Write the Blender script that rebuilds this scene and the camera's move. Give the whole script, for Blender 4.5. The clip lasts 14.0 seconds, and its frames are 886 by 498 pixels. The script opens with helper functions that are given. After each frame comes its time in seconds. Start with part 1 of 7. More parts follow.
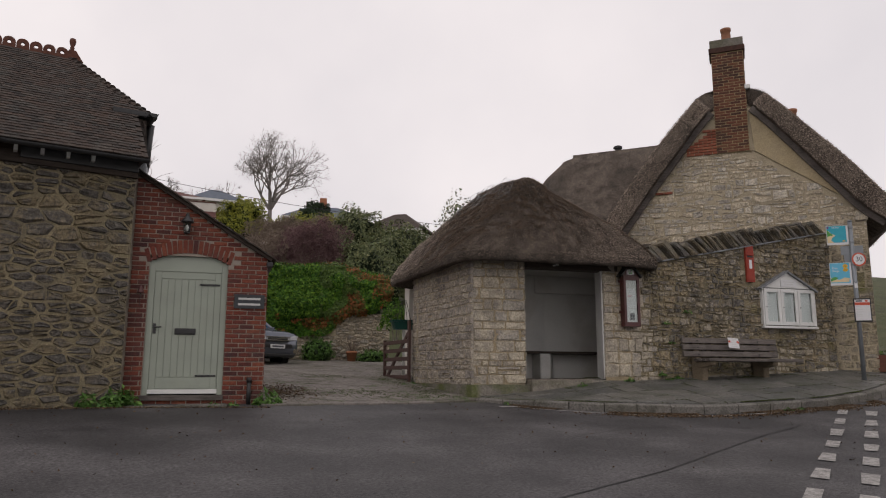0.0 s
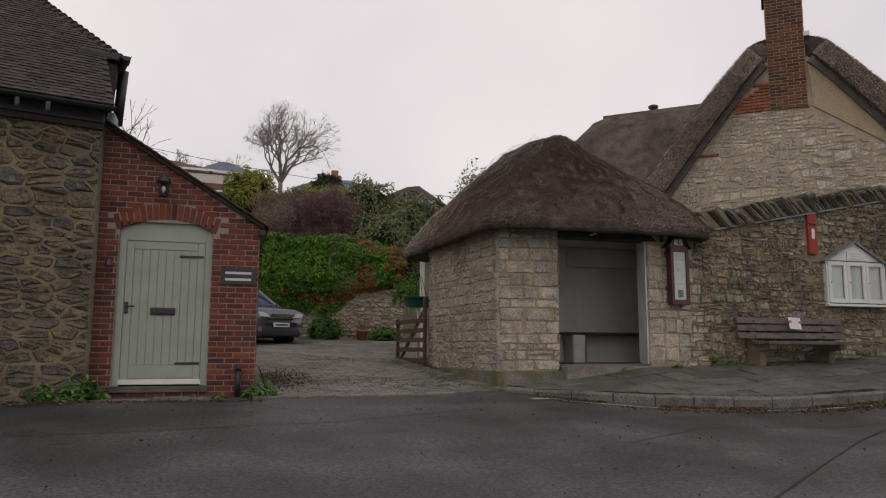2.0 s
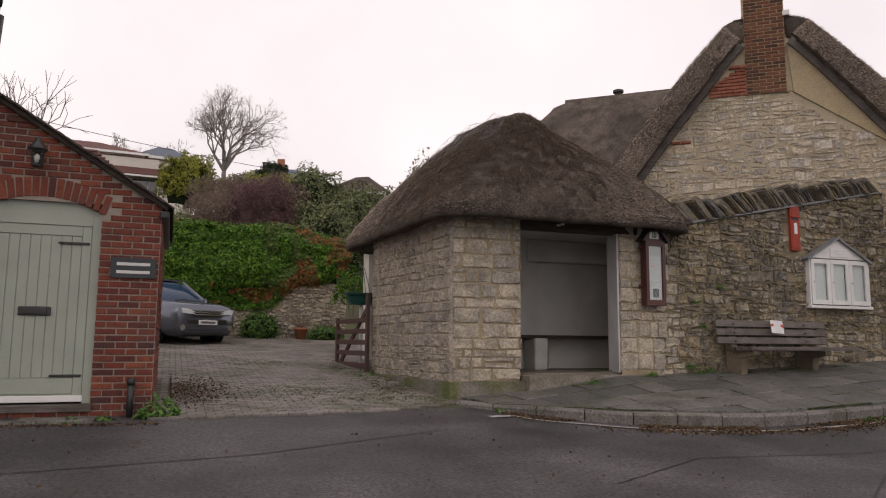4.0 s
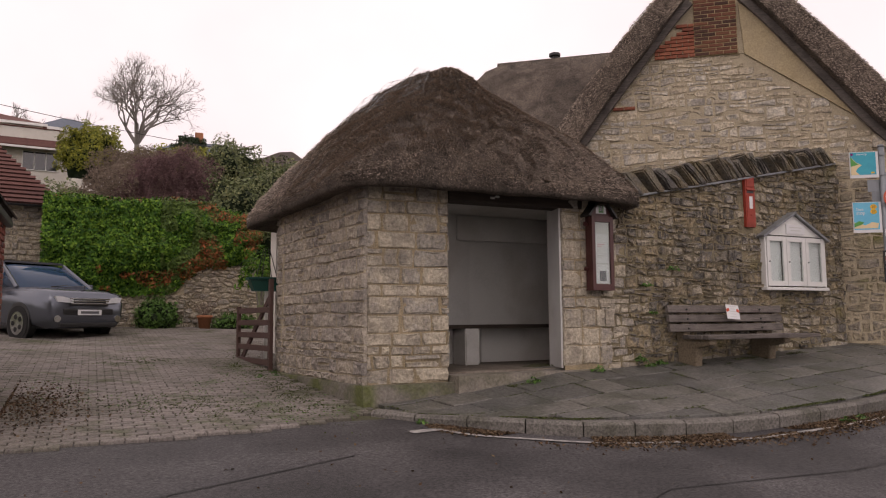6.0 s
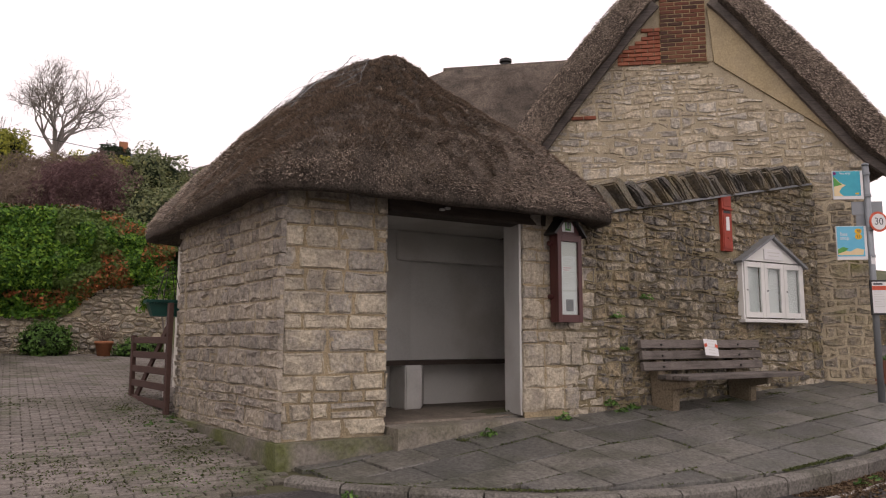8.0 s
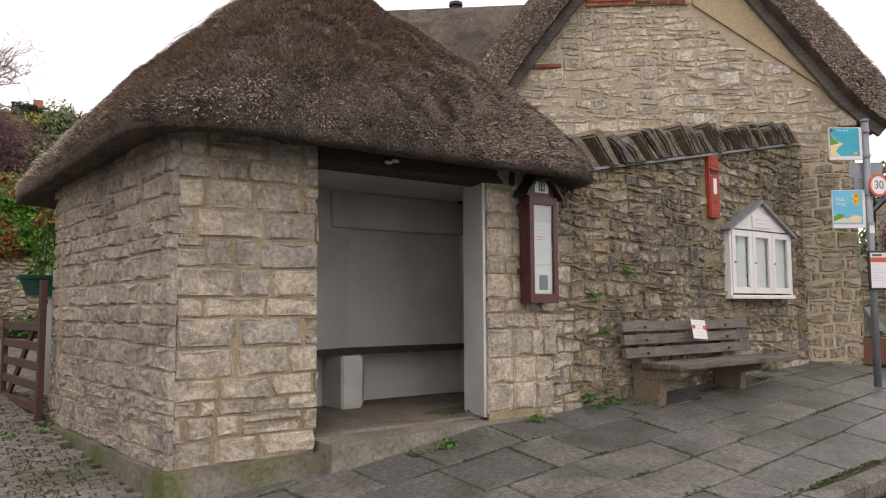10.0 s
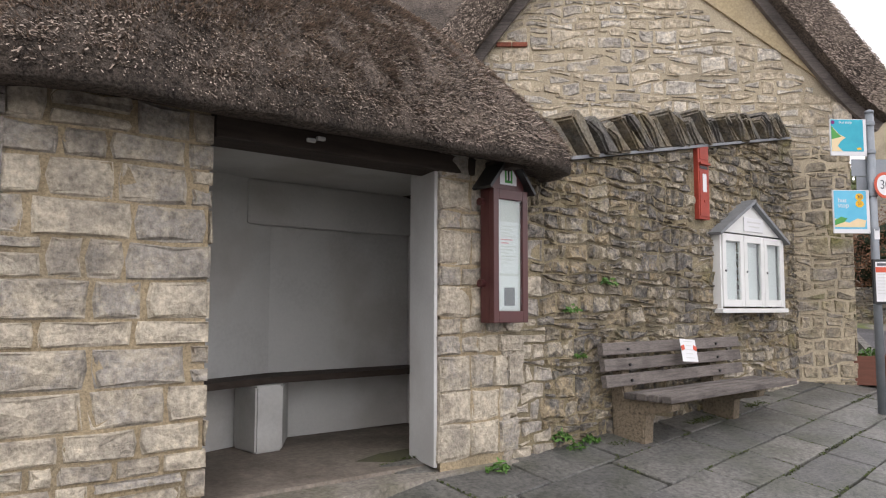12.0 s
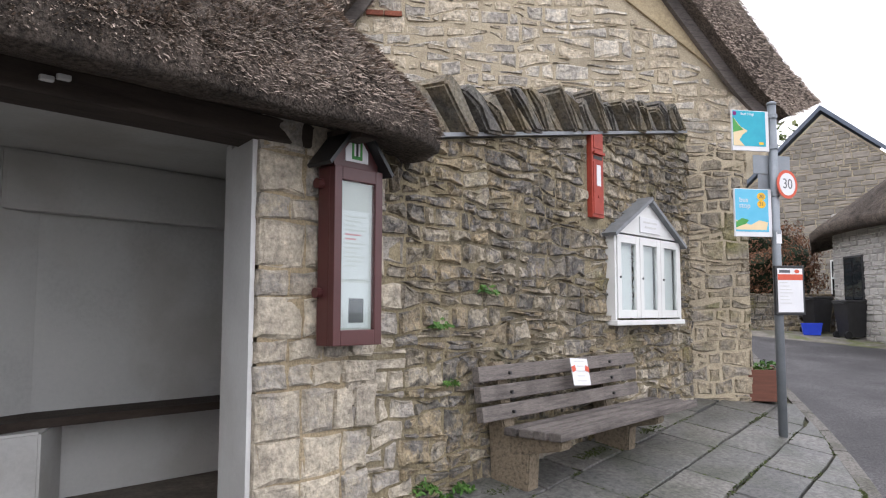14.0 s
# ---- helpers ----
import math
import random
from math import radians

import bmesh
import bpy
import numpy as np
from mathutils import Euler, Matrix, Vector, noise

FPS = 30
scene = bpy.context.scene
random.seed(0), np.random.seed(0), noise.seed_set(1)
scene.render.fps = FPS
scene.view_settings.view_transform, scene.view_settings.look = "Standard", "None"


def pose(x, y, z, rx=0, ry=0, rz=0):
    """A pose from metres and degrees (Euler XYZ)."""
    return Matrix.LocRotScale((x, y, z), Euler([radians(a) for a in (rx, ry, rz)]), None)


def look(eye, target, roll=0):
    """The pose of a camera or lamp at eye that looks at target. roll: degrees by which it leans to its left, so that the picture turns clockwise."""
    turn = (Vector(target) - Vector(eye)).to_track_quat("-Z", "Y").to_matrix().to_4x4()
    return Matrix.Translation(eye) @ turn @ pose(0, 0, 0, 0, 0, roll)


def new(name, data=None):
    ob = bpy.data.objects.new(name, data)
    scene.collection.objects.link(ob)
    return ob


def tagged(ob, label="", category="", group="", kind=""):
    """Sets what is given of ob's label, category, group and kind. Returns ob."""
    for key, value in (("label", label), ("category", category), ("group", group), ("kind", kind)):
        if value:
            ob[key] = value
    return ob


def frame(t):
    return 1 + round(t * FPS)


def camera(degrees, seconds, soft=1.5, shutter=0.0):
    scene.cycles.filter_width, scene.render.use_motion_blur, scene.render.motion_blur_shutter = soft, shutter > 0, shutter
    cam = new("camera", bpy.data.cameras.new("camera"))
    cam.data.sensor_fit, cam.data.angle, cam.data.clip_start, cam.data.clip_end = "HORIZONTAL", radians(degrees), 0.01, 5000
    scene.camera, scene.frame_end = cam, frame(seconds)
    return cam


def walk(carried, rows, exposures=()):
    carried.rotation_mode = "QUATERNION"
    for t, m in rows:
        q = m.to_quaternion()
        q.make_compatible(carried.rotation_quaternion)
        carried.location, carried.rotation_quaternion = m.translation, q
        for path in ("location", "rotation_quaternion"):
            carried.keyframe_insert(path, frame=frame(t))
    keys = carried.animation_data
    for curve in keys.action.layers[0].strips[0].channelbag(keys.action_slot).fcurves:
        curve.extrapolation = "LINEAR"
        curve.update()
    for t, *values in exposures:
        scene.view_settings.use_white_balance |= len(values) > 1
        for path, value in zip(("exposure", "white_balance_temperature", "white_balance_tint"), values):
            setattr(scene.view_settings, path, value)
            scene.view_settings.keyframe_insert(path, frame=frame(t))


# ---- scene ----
import collections
cam = camera(62.5, 14.0, soft=1.15)
PATH = [
    (0, (0.689, -0.578, 1.248), (1.278, 1.303, 1.587), 0.1),
    (0.5, (0.803, -0.157, 1.28), (1.352, 1.734, 1.633), 0.1),
    (1, (0.901, 0.316, 1.355), (1.413, 2.218, 1.706), 0.2),
    (1.5, (1.03, 0.749, 1.367), (1.57, 2.65, 1.672), 0.2),
    (2, (1.112, 1.233, 1.433), (1.67, 3.134, 1.703), 0.2),
    (2.5, (1.213, 1.649, 1.516), (1.777, 3.552, 1.765), 0.2),
    (3, (1.374, 2.062, 1.557), (1.966, 3.958, 1.795), 0.2),
    (3.2, (1.415, 2.216, 1.565), (2.03, 4.103, 1.809), 0.3),
    (5.3, (2.165, 3.875, 1.744), (2.953, 5.698, 1.979), -0.1),
    (5.5, (2.233, 4.027, 1.766), (3.042, 5.843, 1.99), -0.2),
    (6, (2.471, 4.407, 1.822), (3.337, 6.199, 2.017), -0.4),
    (6.5, (2.665, 4.779, 1.875), (3.586, 6.543, 2.082), -0.5),
    (7, (2.845, 5.149, 1.951), (3.798, 6.891, 2.197), -0.5),
    (7.2, (2.917, 5.289, 1.945), (3.879, 7.022, 2.206), -0.4),
    (9.3, (3.683, 6.93, 2.135), (4.803, 8.577, 2.319), -0.1),
    (9.5, (3.775, 7.041, 2.135), (4.907, 8.68, 2.309), -0.2),
    (10, (3.981, 7.38, 2.177), (5.141, 9.001, 2.339), -0.3),
    (10.5, (4.2, 7.683, 2.207), (5.381, 9.289, 2.362), -0.2),
    (11, (4.447, 7.982, 2.264), (5.651, 9.572, 2.416), -0.2),
    (11.5, (4.676, 8.275, 2.296), (5.903, 9.847, 2.455), -0.2),
    (12, (4.9, 8.474, 2.338), (6.156, 10.022, 2.497), 0.1),
    (12.5, (5.187, 8.692, 2.364), (6.494, 10.197, 2.53), 0.0),
    (13, (5.487, 8.935, 2.378), (6.847, 10.392, 2.547), 0.1),
    (13.5, (5.734, 9.132, 2.401), (7.147, 10.537, 2.572), 0.2),
    (14, (6.053, 9.303, 2.421), (7.527, 10.643, 2.589), 0.1),
]
walk(cam, [(t, look(eye, target, roll)) for t, eye, target, roll in PATH],
     [(0, -0.65, 6550, 10), (1, -0.8, 6550, 10), (2, -0.74, 6550, 10), (3, -0.5, 6600, 11), (5.3, -0.35, 6950, 18), (6.5, -0.25, 7000, 19), (7.2, -0.19, 6950, 18), (9.5, 0.15, 6750, 12), (10.5, 0.47, 6600, 11), (11.5, 0.66, 6400, 10), (12.5, 0.66, 6100, 8), (14, 0.78, 5950, 8)])

# ---- light ----
world = bpy.data.worlds.new("overcast")
scene.world = world
world.use_nodes = True
_n, _l = world.node_tree.nodes, world.node_tree.links
_n.clear()
_sky = _n.new("ShaderNodeTexSky")
_sky.sky_type, _sky.sun_disc = "NISHITA", False
_sky.sun_elevation, _sky.sun_rotation = radians(38), radians(215)
_sky.dust_density, _sky.air_density = 4.0, 1.0
_skys = _n.new("ShaderNodeVectorMath"); _skys.operation = "SCALE"; _skys.inputs["Scale"].default_value = 0.10
_l.new(_sky.outputs[0], _skys.inputs[0])
_tc = _n.new("ShaderNodeTexCoord")
_cl = _n.new("ShaderNodeTexNoise"); _cl.inputs["Scale"].default_value = 2.2; _cl.inputs["Detail"].default_value = 5
_l.new(_tc.outputs["Generated"], _cl.inputs["Vector"])
_cr = _n.new("ShaderNodeValToRGB")
_cr.color_ramp.elements[0].position, _cr.color_ramp.elements[0].color = 0.3, (1.24, 1.17, 1.21, 1)
_cr.color_ramp.elements[1].position, _cr.color_ramp.elements[1].color = 0.7, (1.54, 1.43, 1.435, 1)
_l.new(_cl.outputs["Fac"], _cr.inputs["Fac"])
_mx = _n.new("ShaderNodeMix"); _mx.data_type = "RGBA"; _mx.inputs["Factor"].default_value = 0.93
_l.new(_skys.outputs[0], _mx.inputs[6]); _l.new(_cr.outputs[0], _mx.inputs[7])
_bg = _n.new("ShaderNodeBackground"); _bg.inputs["Strength"].default_value = 1.0
_l.new(_mx.outputs[2], _bg.inputs["Color"])
_wo = _n.new("ShaderNodeOutputWorld"); _l.new(_bg.outputs[0], _wo.inputs["Surface"])
sun = new("sun", bpy.data.lights.new("sun", "SUN"))
sun.data.energy, sun.data.angle, sun.data.color = 0.22, radians(25), (1.0, 0.95, 0.88)
sun.matrix_basis = look((-6, -9, 12), (0, 0, 0))

# ---- materials ----
def mat(name, cols, rough=0.85, scale=6.0, fine=60.0, bump=0.3, dist=0.01, metal=0.0, vary=0.0, stain=None, stain_scale=1.2,
        stain_amt=0.5, stretch=(1, 1, 1), spec=0.3, moss=None, moss_at=0.62, coords="Object", mottle=0.0):
    """Base colours along cols, picked by two scales of noise and, by vary, by piece; stains with a colour of their own; fine relief."""
    m = bpy.data.materials.new(name)
    m.use_nodes = True
    n, l = m.node_tree.nodes, m.node_tree.links
    b = n["Principled BSDF"]
    b.inputs["Roughness"].default_value, b.inputs["Metallic"].default_value = rough, metal
    b.inputs["Specular IOR Level"].default_value = spec
    geo = n.new("ShaderNodeNewGeometry")
    mp = n.new("ShaderNodeMapping"); mp.inputs["Scale"].default_value = stretch
    if coords == "Object":
        tc = n.new("ShaderNodeTexCoord"); l.new(tc.outputs["Object"], mp.inputs["Vector"])
    else:
        l.new(geo.outputs["Position"], mp.inputs["Vector"])
    n1 = n.new("ShaderNodeTexNoise"); n1.inputs["Scale"].default_value = scale; n1.inputs["Detail"].default_value = 6
    n2 = n.new("ShaderNodeTexNoise"); n2.inputs["Scale"].default_value = fine; n2.inputs["Detail"].default_value = 4
    n2.inputs["Roughness"].default_value = 0.65
    l.new(mp.outputs[0], n1.inputs["Vector"]); l.new(mp.outputs[0], n2.inputs["Vector"])
    def math2(op, a, c):
        q = n.new("ShaderNodeMath"); q.operation = op
        for i, v in enumerate((a, c)):
            if isinstance(v, (int, float)): q.inputs[i].default_value = v
            else: l.new(v, q.inputs[i])
        return q.outputs[0]
    f = math2("ADD", math2("MULTIPLY", n1.outputs["Fac"], 0.65), math2("MULTIPLY", n2.outputs["Fac"], 0.35))
    f = math2("ADD", math2("MULTIPLY", math2("SUBTRACT", f, 0.5), 1.9), 0.5)
    if vary:
        oi = n.new("ShaderNodeObjectInfo")
        r = math2("FRACT", math2("ADD", oi.outputs["Random"], geo.outputs["Random Per Island"]), 0)
        f = math2("ADD", math2("MULTIPLY", f, 1 - vary), math2("MULTIPLY", r, vary))
    cr = n.new("ShaderNodeValToRGB")
    while len(cr.color_ramp.elements) < len(cols): cr.color_ramp.elements.new(0.5)
    for i, c in enumerate(cols):
        cr.color_ramp.elements[i].position = 0.12 + 0.76 * i / max(1, len(cols) - 1)
        cr.color_ramp.elements[i].color = (*c, 1)
    l.new(f, cr.inputs["Fac"])
    col = cr.outputs[0]
    for c, sc, amt, pos in ((stain, stain_scale, stain_amt, 0.54), (moss, 1.7, 0.85, moss_at)):
        if not c: continue
        ns = n.new("ShaderNodeTexNoise"); ns.inputs["Scale"].default_value = sc; ns.inputs["Detail"].default_value = 7
        l.new(geo.outputs["Position"], ns.inputs["Vector"])
        mr = n.new("ShaderNodeMapRange"); mr.inputs["From Min"].default_value = pos - 0.06; mr.inputs["From Max"].default_value = pos + 0.1
        mr.inputs["To Max"].default_value = amt
        l.new(ns.outputs["Fac"], mr.inputs["Value"])
        mx = n.new("ShaderNodeMix"); mx.data_type = "RGBA"; mx.inputs[7].default_value = (*c, 1)
        l.new(mr.outputs[0], mx.inputs["Factor"]); l.new(col, mx.inputs[6])
        col = mx.outputs[2]
    if mottle:
        mo = n.new("ShaderNodeMapRange"); mo.inputs["From Min"].default_value, mo.inputs["From Max"].default_value = 0.33, 0.67
        mo.inputs["To Min"].default_value, mo.inputs["To Max"].default_value = 1 - mottle, 1 + mottle * 0.8
        n3 = n.new("ShaderNodeTexNoise"); n3.inputs["Scale"].default_value = fine * 0.55; n3.inputs["Detail"].default_value = 8
        n3.inputs["Roughness"].default_value = 0.7
        l.new(mp.outputs[0], n3.inputs["Vector"]); l.new(n3.outputs["Fac"], mo.inputs["Value"])
        sc = n.new("ShaderNodeVectorMath"); sc.operation = "SCALE"
        l.new(col, sc.inputs[0]); l.new(mo.outputs[0], sc.inputs["Scale"])
        col = sc.outputs[0]
    l.new(col, b.inputs["Base Color"])
    if bump:
        bp = n.new("ShaderNodeBump"); bp.inputs["Strength"].default_value = bump; bp.inputs["Distance"].default_value = dist
        l.new(f if not vary else math2("ADD", math2("MULTIPLY", n1.outputs["Fac"], 0.6), math2("MULTIPLY", n2.outputs["Fac"], 0.5)), bp.inputs["Height"])
        l.new(bp.outputs[0], b.inputs["Normal"])
    return m


def glass_mat(name, tint=(0.9, 0.93, 0.92), rough=0.05):
    m = bpy.data.materials.new(name)
    m.use_nodes = True
    nodes, links = m.node_tree.nodes, m.node_tree.links
    nodes.remove(nodes["Principled BSDF"])
    clear, gloss, mix = nodes.new("ShaderNodeBsdfTransparent"), nodes.new("ShaderNodeBsdfGlossy"), nodes.new("ShaderNodeMixShader")
    clear.inputs["Color"].default_value = (*tint, 1)
    gloss.inputs["Roughness"].default_value = rough
    mix.inputs[0].default_value = 0.05
    links.new(clear.outputs[0], mix.inputs[1])
    links.new(gloss.outputs[0], mix.inputs[2])
    links.new(mix.outputs[0], nodes["Material Output"].inputs["Surface"])
    return m


M_stone = mat("buff_limestone", [(0.25, 0.23, 0.2), (0.41, 0.36, 0.285), (0.54, 0.48, 0.375), (0.46, 0.405, 0.315), (0.33, 0.305, 0.27), (0.5, 0.43, 0.31)], vary=0.55, scale=7, fine=45, bump=1.0, dist=0.035, stain=(0.17, 0.155, 0.14), stain_scale=3.0, stain_amt=0.45, coords="World", mottle=0.45)
# Copy of the buff limestone with the side face's grey shade put into its colour.
M_stone_side = mat("shaded_side_limestone", [(0.24, 0.22, 0.205), (0.35, 0.315, 0.275), (0.44, 0.385, 0.31), (0.31, 0.29, 0.27)], vary=0.4, scale=7, fine=45, bump=1.0, dist=0.035, stain=(0.16, 0.148, 0.14), stain_scale=2.4, stain_amt=0.45, coords="World", mottle=0.45)
M_stone_grey = mat("weathered_rubble", [(0.085, 0.08, 0.075), (0.17, 0.155, 0.13), (0.33, 0.265, 0.165), (0.15, 0.142, 0.135), (0.4, 0.35, 0.265), (0.22, 0.19, 0.14), (0.12, 0.115, 0.115)], vary=0.55, scale=9, fine=50, bump=1.0, dist=0.035, stain=(0.07, 0.066, 0.064), stain_scale=1.3, stain_amt=0.55, moss=(0.17, 0.15, 0.05), moss_at=0.64, coords="World", mottle=0.6)
M_stone_gable = mat("golden_rubble", [(0.27, 0.245, 0.21), (0.46, 0.39, 0.285), (0.57, 0.5, 0.385), (0.36, 0.335, 0.3), (0.62, 0.565, 0.47), (0.48, 0.405, 0.295)], vary=0.5, scale=7, fine=40, bump=1.0, dist=0.03, stain=(0.2, 0.18, 0.155), stain_scale=1.6, stain_amt=0.4, coords="World", mottle=0.5)
M_stone_foot = mat("grimy_corner_rubble", [(0.2, 0.18, 0.15), (0.31, 0.265, 0.19), (0.39, 0.33, 0.235), (0.26, 0.235, 0.2), (0.34, 0.285, 0.195)], vary=0.5, scale=7, fine=40, bump=1.0, dist=0.03, stain=(0.11, 0.1, 0.085), stain_scale=1.6, stain_amt=0.5, moss=(0.16, 0.15, 0.05), moss_at=0.62, coords="World", mottle=0.55)
# Mottled stone, scaled darker: part of the lodge wall's shade is in these colours.
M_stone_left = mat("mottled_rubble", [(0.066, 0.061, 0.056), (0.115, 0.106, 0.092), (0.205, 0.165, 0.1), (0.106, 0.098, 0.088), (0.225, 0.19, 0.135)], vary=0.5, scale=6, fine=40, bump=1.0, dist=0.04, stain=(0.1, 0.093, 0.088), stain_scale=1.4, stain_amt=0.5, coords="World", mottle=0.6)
M_mortar = mat("sandy_mortar", [(0.33, 0.28, 0.2), (0.45, 0.385, 0.275), (0.39, 0.335, 0.24)], scale=5, fine=120, bump=0.6, dist=0.01, stain=(0.14, 0.125, 0.1), stain_amt=0.35, coords="World", mottle=0.35)
M_mortar_dark = mat("dark_mortar", [(0.15, 0.135, 0.11), (0.25, 0.22, 0.17), (0.31, 0.27, 0.2)], scale=4, fine=90, bump=0.7, dist=0.015, stain=(0.08, 0.075, 0.06), stain_amt=0.6, coords="World", mottle=0.40)
M_mortar_gold = mat("golden_earth_mortar", [(0.17, 0.145, 0.09), (0.25, 0.21, 0.13), (0.31, 0.26, 0.165)], scale=4, fine=90, bump=0.8, dist=0.015, stain=(0.09, 0.083, 0.068), stain_scale=1.6, stain_amt=0.55, coords="World", mottle=0.45)
M_mortar_pale = mat("ochre_lime_mortar", [(0.27, 0.215, 0.135), (0.36, 0.29, 0.185), (0.31, 0.25, 0.16)], scale=5, fine=110, bump=0.7, dist=0.015, stain=(0.19, 0.165, 0.12), stain_scale=1.6, stain_amt=0.5, coords="World", mottle=0.4)
M_step = mat("worn_step_concrete", [(0.17, 0.155, 0.13), (0.26, 0.235, 0.2), (0.33, 0.3, 0.255)], scale=3, fine=50, bump=0.5, dist=0.008, stain=(0.13, 0.125, 0.08), stain_scale=2.2, stain_amt=0.5, coords="World", mottle=0.4)
M_floor = mat("grimy_concrete_floor", [(0.12, 0.1, 0.08), (0.2, 0.17, 0.14), (0.25, 0.22, 0.185)], rough=0.7, scale=2.2, fine=40, bump=0.3, dist=0.006, stain=(0.07, 0.058, 0.045), stain_scale=1.5, stain_amt=0.6, coords="World", mottle=0.3)
M_brick = mat("red_brick", [(0.0558, 0.0248, 0.0248), (0.124, 0.0341, 0.0248), (0.186, 0.0527, 0.031), (0.155, 0.0372, 0.0248), (0.248, 0.0806, 0.0434)], vary=0.7, scale=14, fine=90, bump=0.4, dist=0.006, stain=(0.07, 0.05, 0.05), stain_scale=3, stain_amt=0.4, coords="World", mottle=0.40)
M_brick_orange = mat("orange_brick", [(0.17, 0.06, 0.04), (0.28, 0.095, 0.058), (0.36, 0.135, 0.08), (0.23, 0.08, 0.05)], vary=0.6, scale=14, fine=90, bump=0.4, dist=0.006, coords="World", mottle=0.35)
M_brick_dark = mat("blackened_brick", [(0.045, 0.025, 0.02), (0.09, 0.042, 0.03), (0.15, 0.055, 0.035), (0.17, 0.09, 0.05)], vary=0.6, scale=14, fine=90, bump=0.4, dist=0.006, coords="World")
M_brick_mortar = mat("grey_mortar", [(0.21, 0.183, 0.158), (0.347, 0.304, 0.252)], scale=8, fine=120, bump=0.5, dist=0.006, coords="World")
M_gold_mortar = mat("golden_lime_mortar", [(0.3, 0.24, 0.14), (0.42, 0.34, 0.2)], scale=6, fine=80, bump=0.4, dist=0.006, coords="World")
M_asphalt = mat("asphalt", [(0.018, 0.017, 0.018), (0.047, 0.044, 0.046), (0.08, 0.075, 0.077), (0.118, 0.112, 0.113)], rough=0.68, scale=0.9, fine=60, bump=0.8, dist=0.008, stain=(0.033, 0.031, 0.032), stain_scale=0.6, stain_amt=0.65, coords="World", spec=0.4, mottle=0.9)
M_earth = mat("earth_and_grass", [(0.04, 0.035, 0.02), (0.06, 0.07, 0.025), (0.1, 0.09, 0.045)], scale=0.6, fine=9, bump=0.7, dist=0.1, coords="World")
M_flag = mat("paving_slab", [(0.066, 0.067, 0.065), (0.117, 0.116, 0.108), (0.17, 0.162, 0.145), (0.1, 0.1, 0.099)], rough=0.48, vary=0.5, scale=2.5, fine=45, bump=0.7, dist=0.012, stain=(0.06, 0.065, 0.046), stain_scale=1.9, stain_amt=0.65, coords="World", spec=0.5, mottle=0.7)
M_grout = mat("mossy_joint_soil", [(0.05, 0.046, 0.036), (0.085, 0.085, 0.045), (0.075, 0.07, 0.06)], scale=2, fine=60, bump=0.7, dist=0.01, coords="World")
M_kerb = mat("granite_kerb", [(0.095, 0.09, 0.083), (0.19, 0.178, 0.16), (0.145, 0.137, 0.126)], vary=0.45, scale=6, fine=70, bump=0.9, dist=0.012, stain=(0.065, 0.065, 0.045), stain_scale=3.0, stain_amt=0.6, coords="World", mottle=0.6)
M_block = mat("concrete_paver", [(0.125, 0.113, 0.104), (0.205, 0.185, 0.167), (0.26, 0.233, 0.212)], vary=0.4, scale=1.2, fine=70, bump=0.5, dist=0.008, stain=(0.09, 0.085, 0.06), stain_scale=0.8, stain_amt=0.6, moss=(0.06, 0.075, 0.025), moss_at=0.63, coords="World", mottle=0.5)
M_concrete = mat("stained_concrete", [(0.128, 0.119, 0.102), (0.204, 0.187, 0.162), (0.255, 0.23, 0.196)], scale=3, fine=50, bump=0.4, dist=0.008, stain=(0.1, 0.1, 0.06), stain_scale=1.6, stain_amt=0.6, moss=(0.1, 0.12, 0.03), moss_at=0.55, coords="World", mottle=0.35)
M_white = mat("white_limewash", [(0.42, 0.42, 0.405), (0.51, 0.51, 0.49), (0.55, 0.545, 0.52)], scale=1.5, fine=30, bump=0.3, dist=0.012, stain=(0.35, 0.325, 0.285), stain_scale=1.2, stain_amt=0.5, coords="World")
M_jamb = mat("white_jamb_paint", [(0.5, 0.5, 0.49), (0.62, 0.62, 0.6)], scale=2, fine=40, bump=0.2, dist=0.006, stain=(0.33, 0.31, 0.28), stain_amt=0.3, coords="World")
M_tar = mat("tar_seam", [(0.02, 0.02, 0.021), (0.03, 0.03, 0.03)], rough=0.6, bump=0.3, coords="World")
M_whitepaint = mat("white_gloss_paint", [(0.62, 0.62, 0.6), (0.74, 0.74, 0.72)], rough=0.4, scale=4, fine=60, bump=0.08, dist=0.002, spec=0.5)
M_sage = mat("sage_green_paint", [(0.272, 0.302, 0.256), (0.318, 0.35, 0.294), (0.336, 0.368, 0.312)], rough=0.5, scale=3, fine=40, bump=0.12, dist=0.003, stain=(0.275, 0.295, 0.245), stain_amt=0.4)
M_thatch = mat("weathered_thatch", [(0.045, 0.037, 0.032), (0.11, 0.09, 0.074), (0.18, 0.145, 0.118), (0.09, 0.075, 0.063)], rough=0.95, scale=3.5, fine=70, bump=1.0, dist=0.05, stain=(0.04, 0.033, 0.027), stain_scale=0.8, stain_amt=0.5, coords="World", mottle=0.85)
M_straw = mat("straw_ends", [(0.085, 0.068, 0.056), (0.27, 0.22, 0.18), (0.5, 0.41, 0.335), (0.21, 0.172, 0.142), (0.6, 0.5, 0.41)], rough=0.9, vary=0.8, scale=1.1, fine=20, bump=0, coords="World")
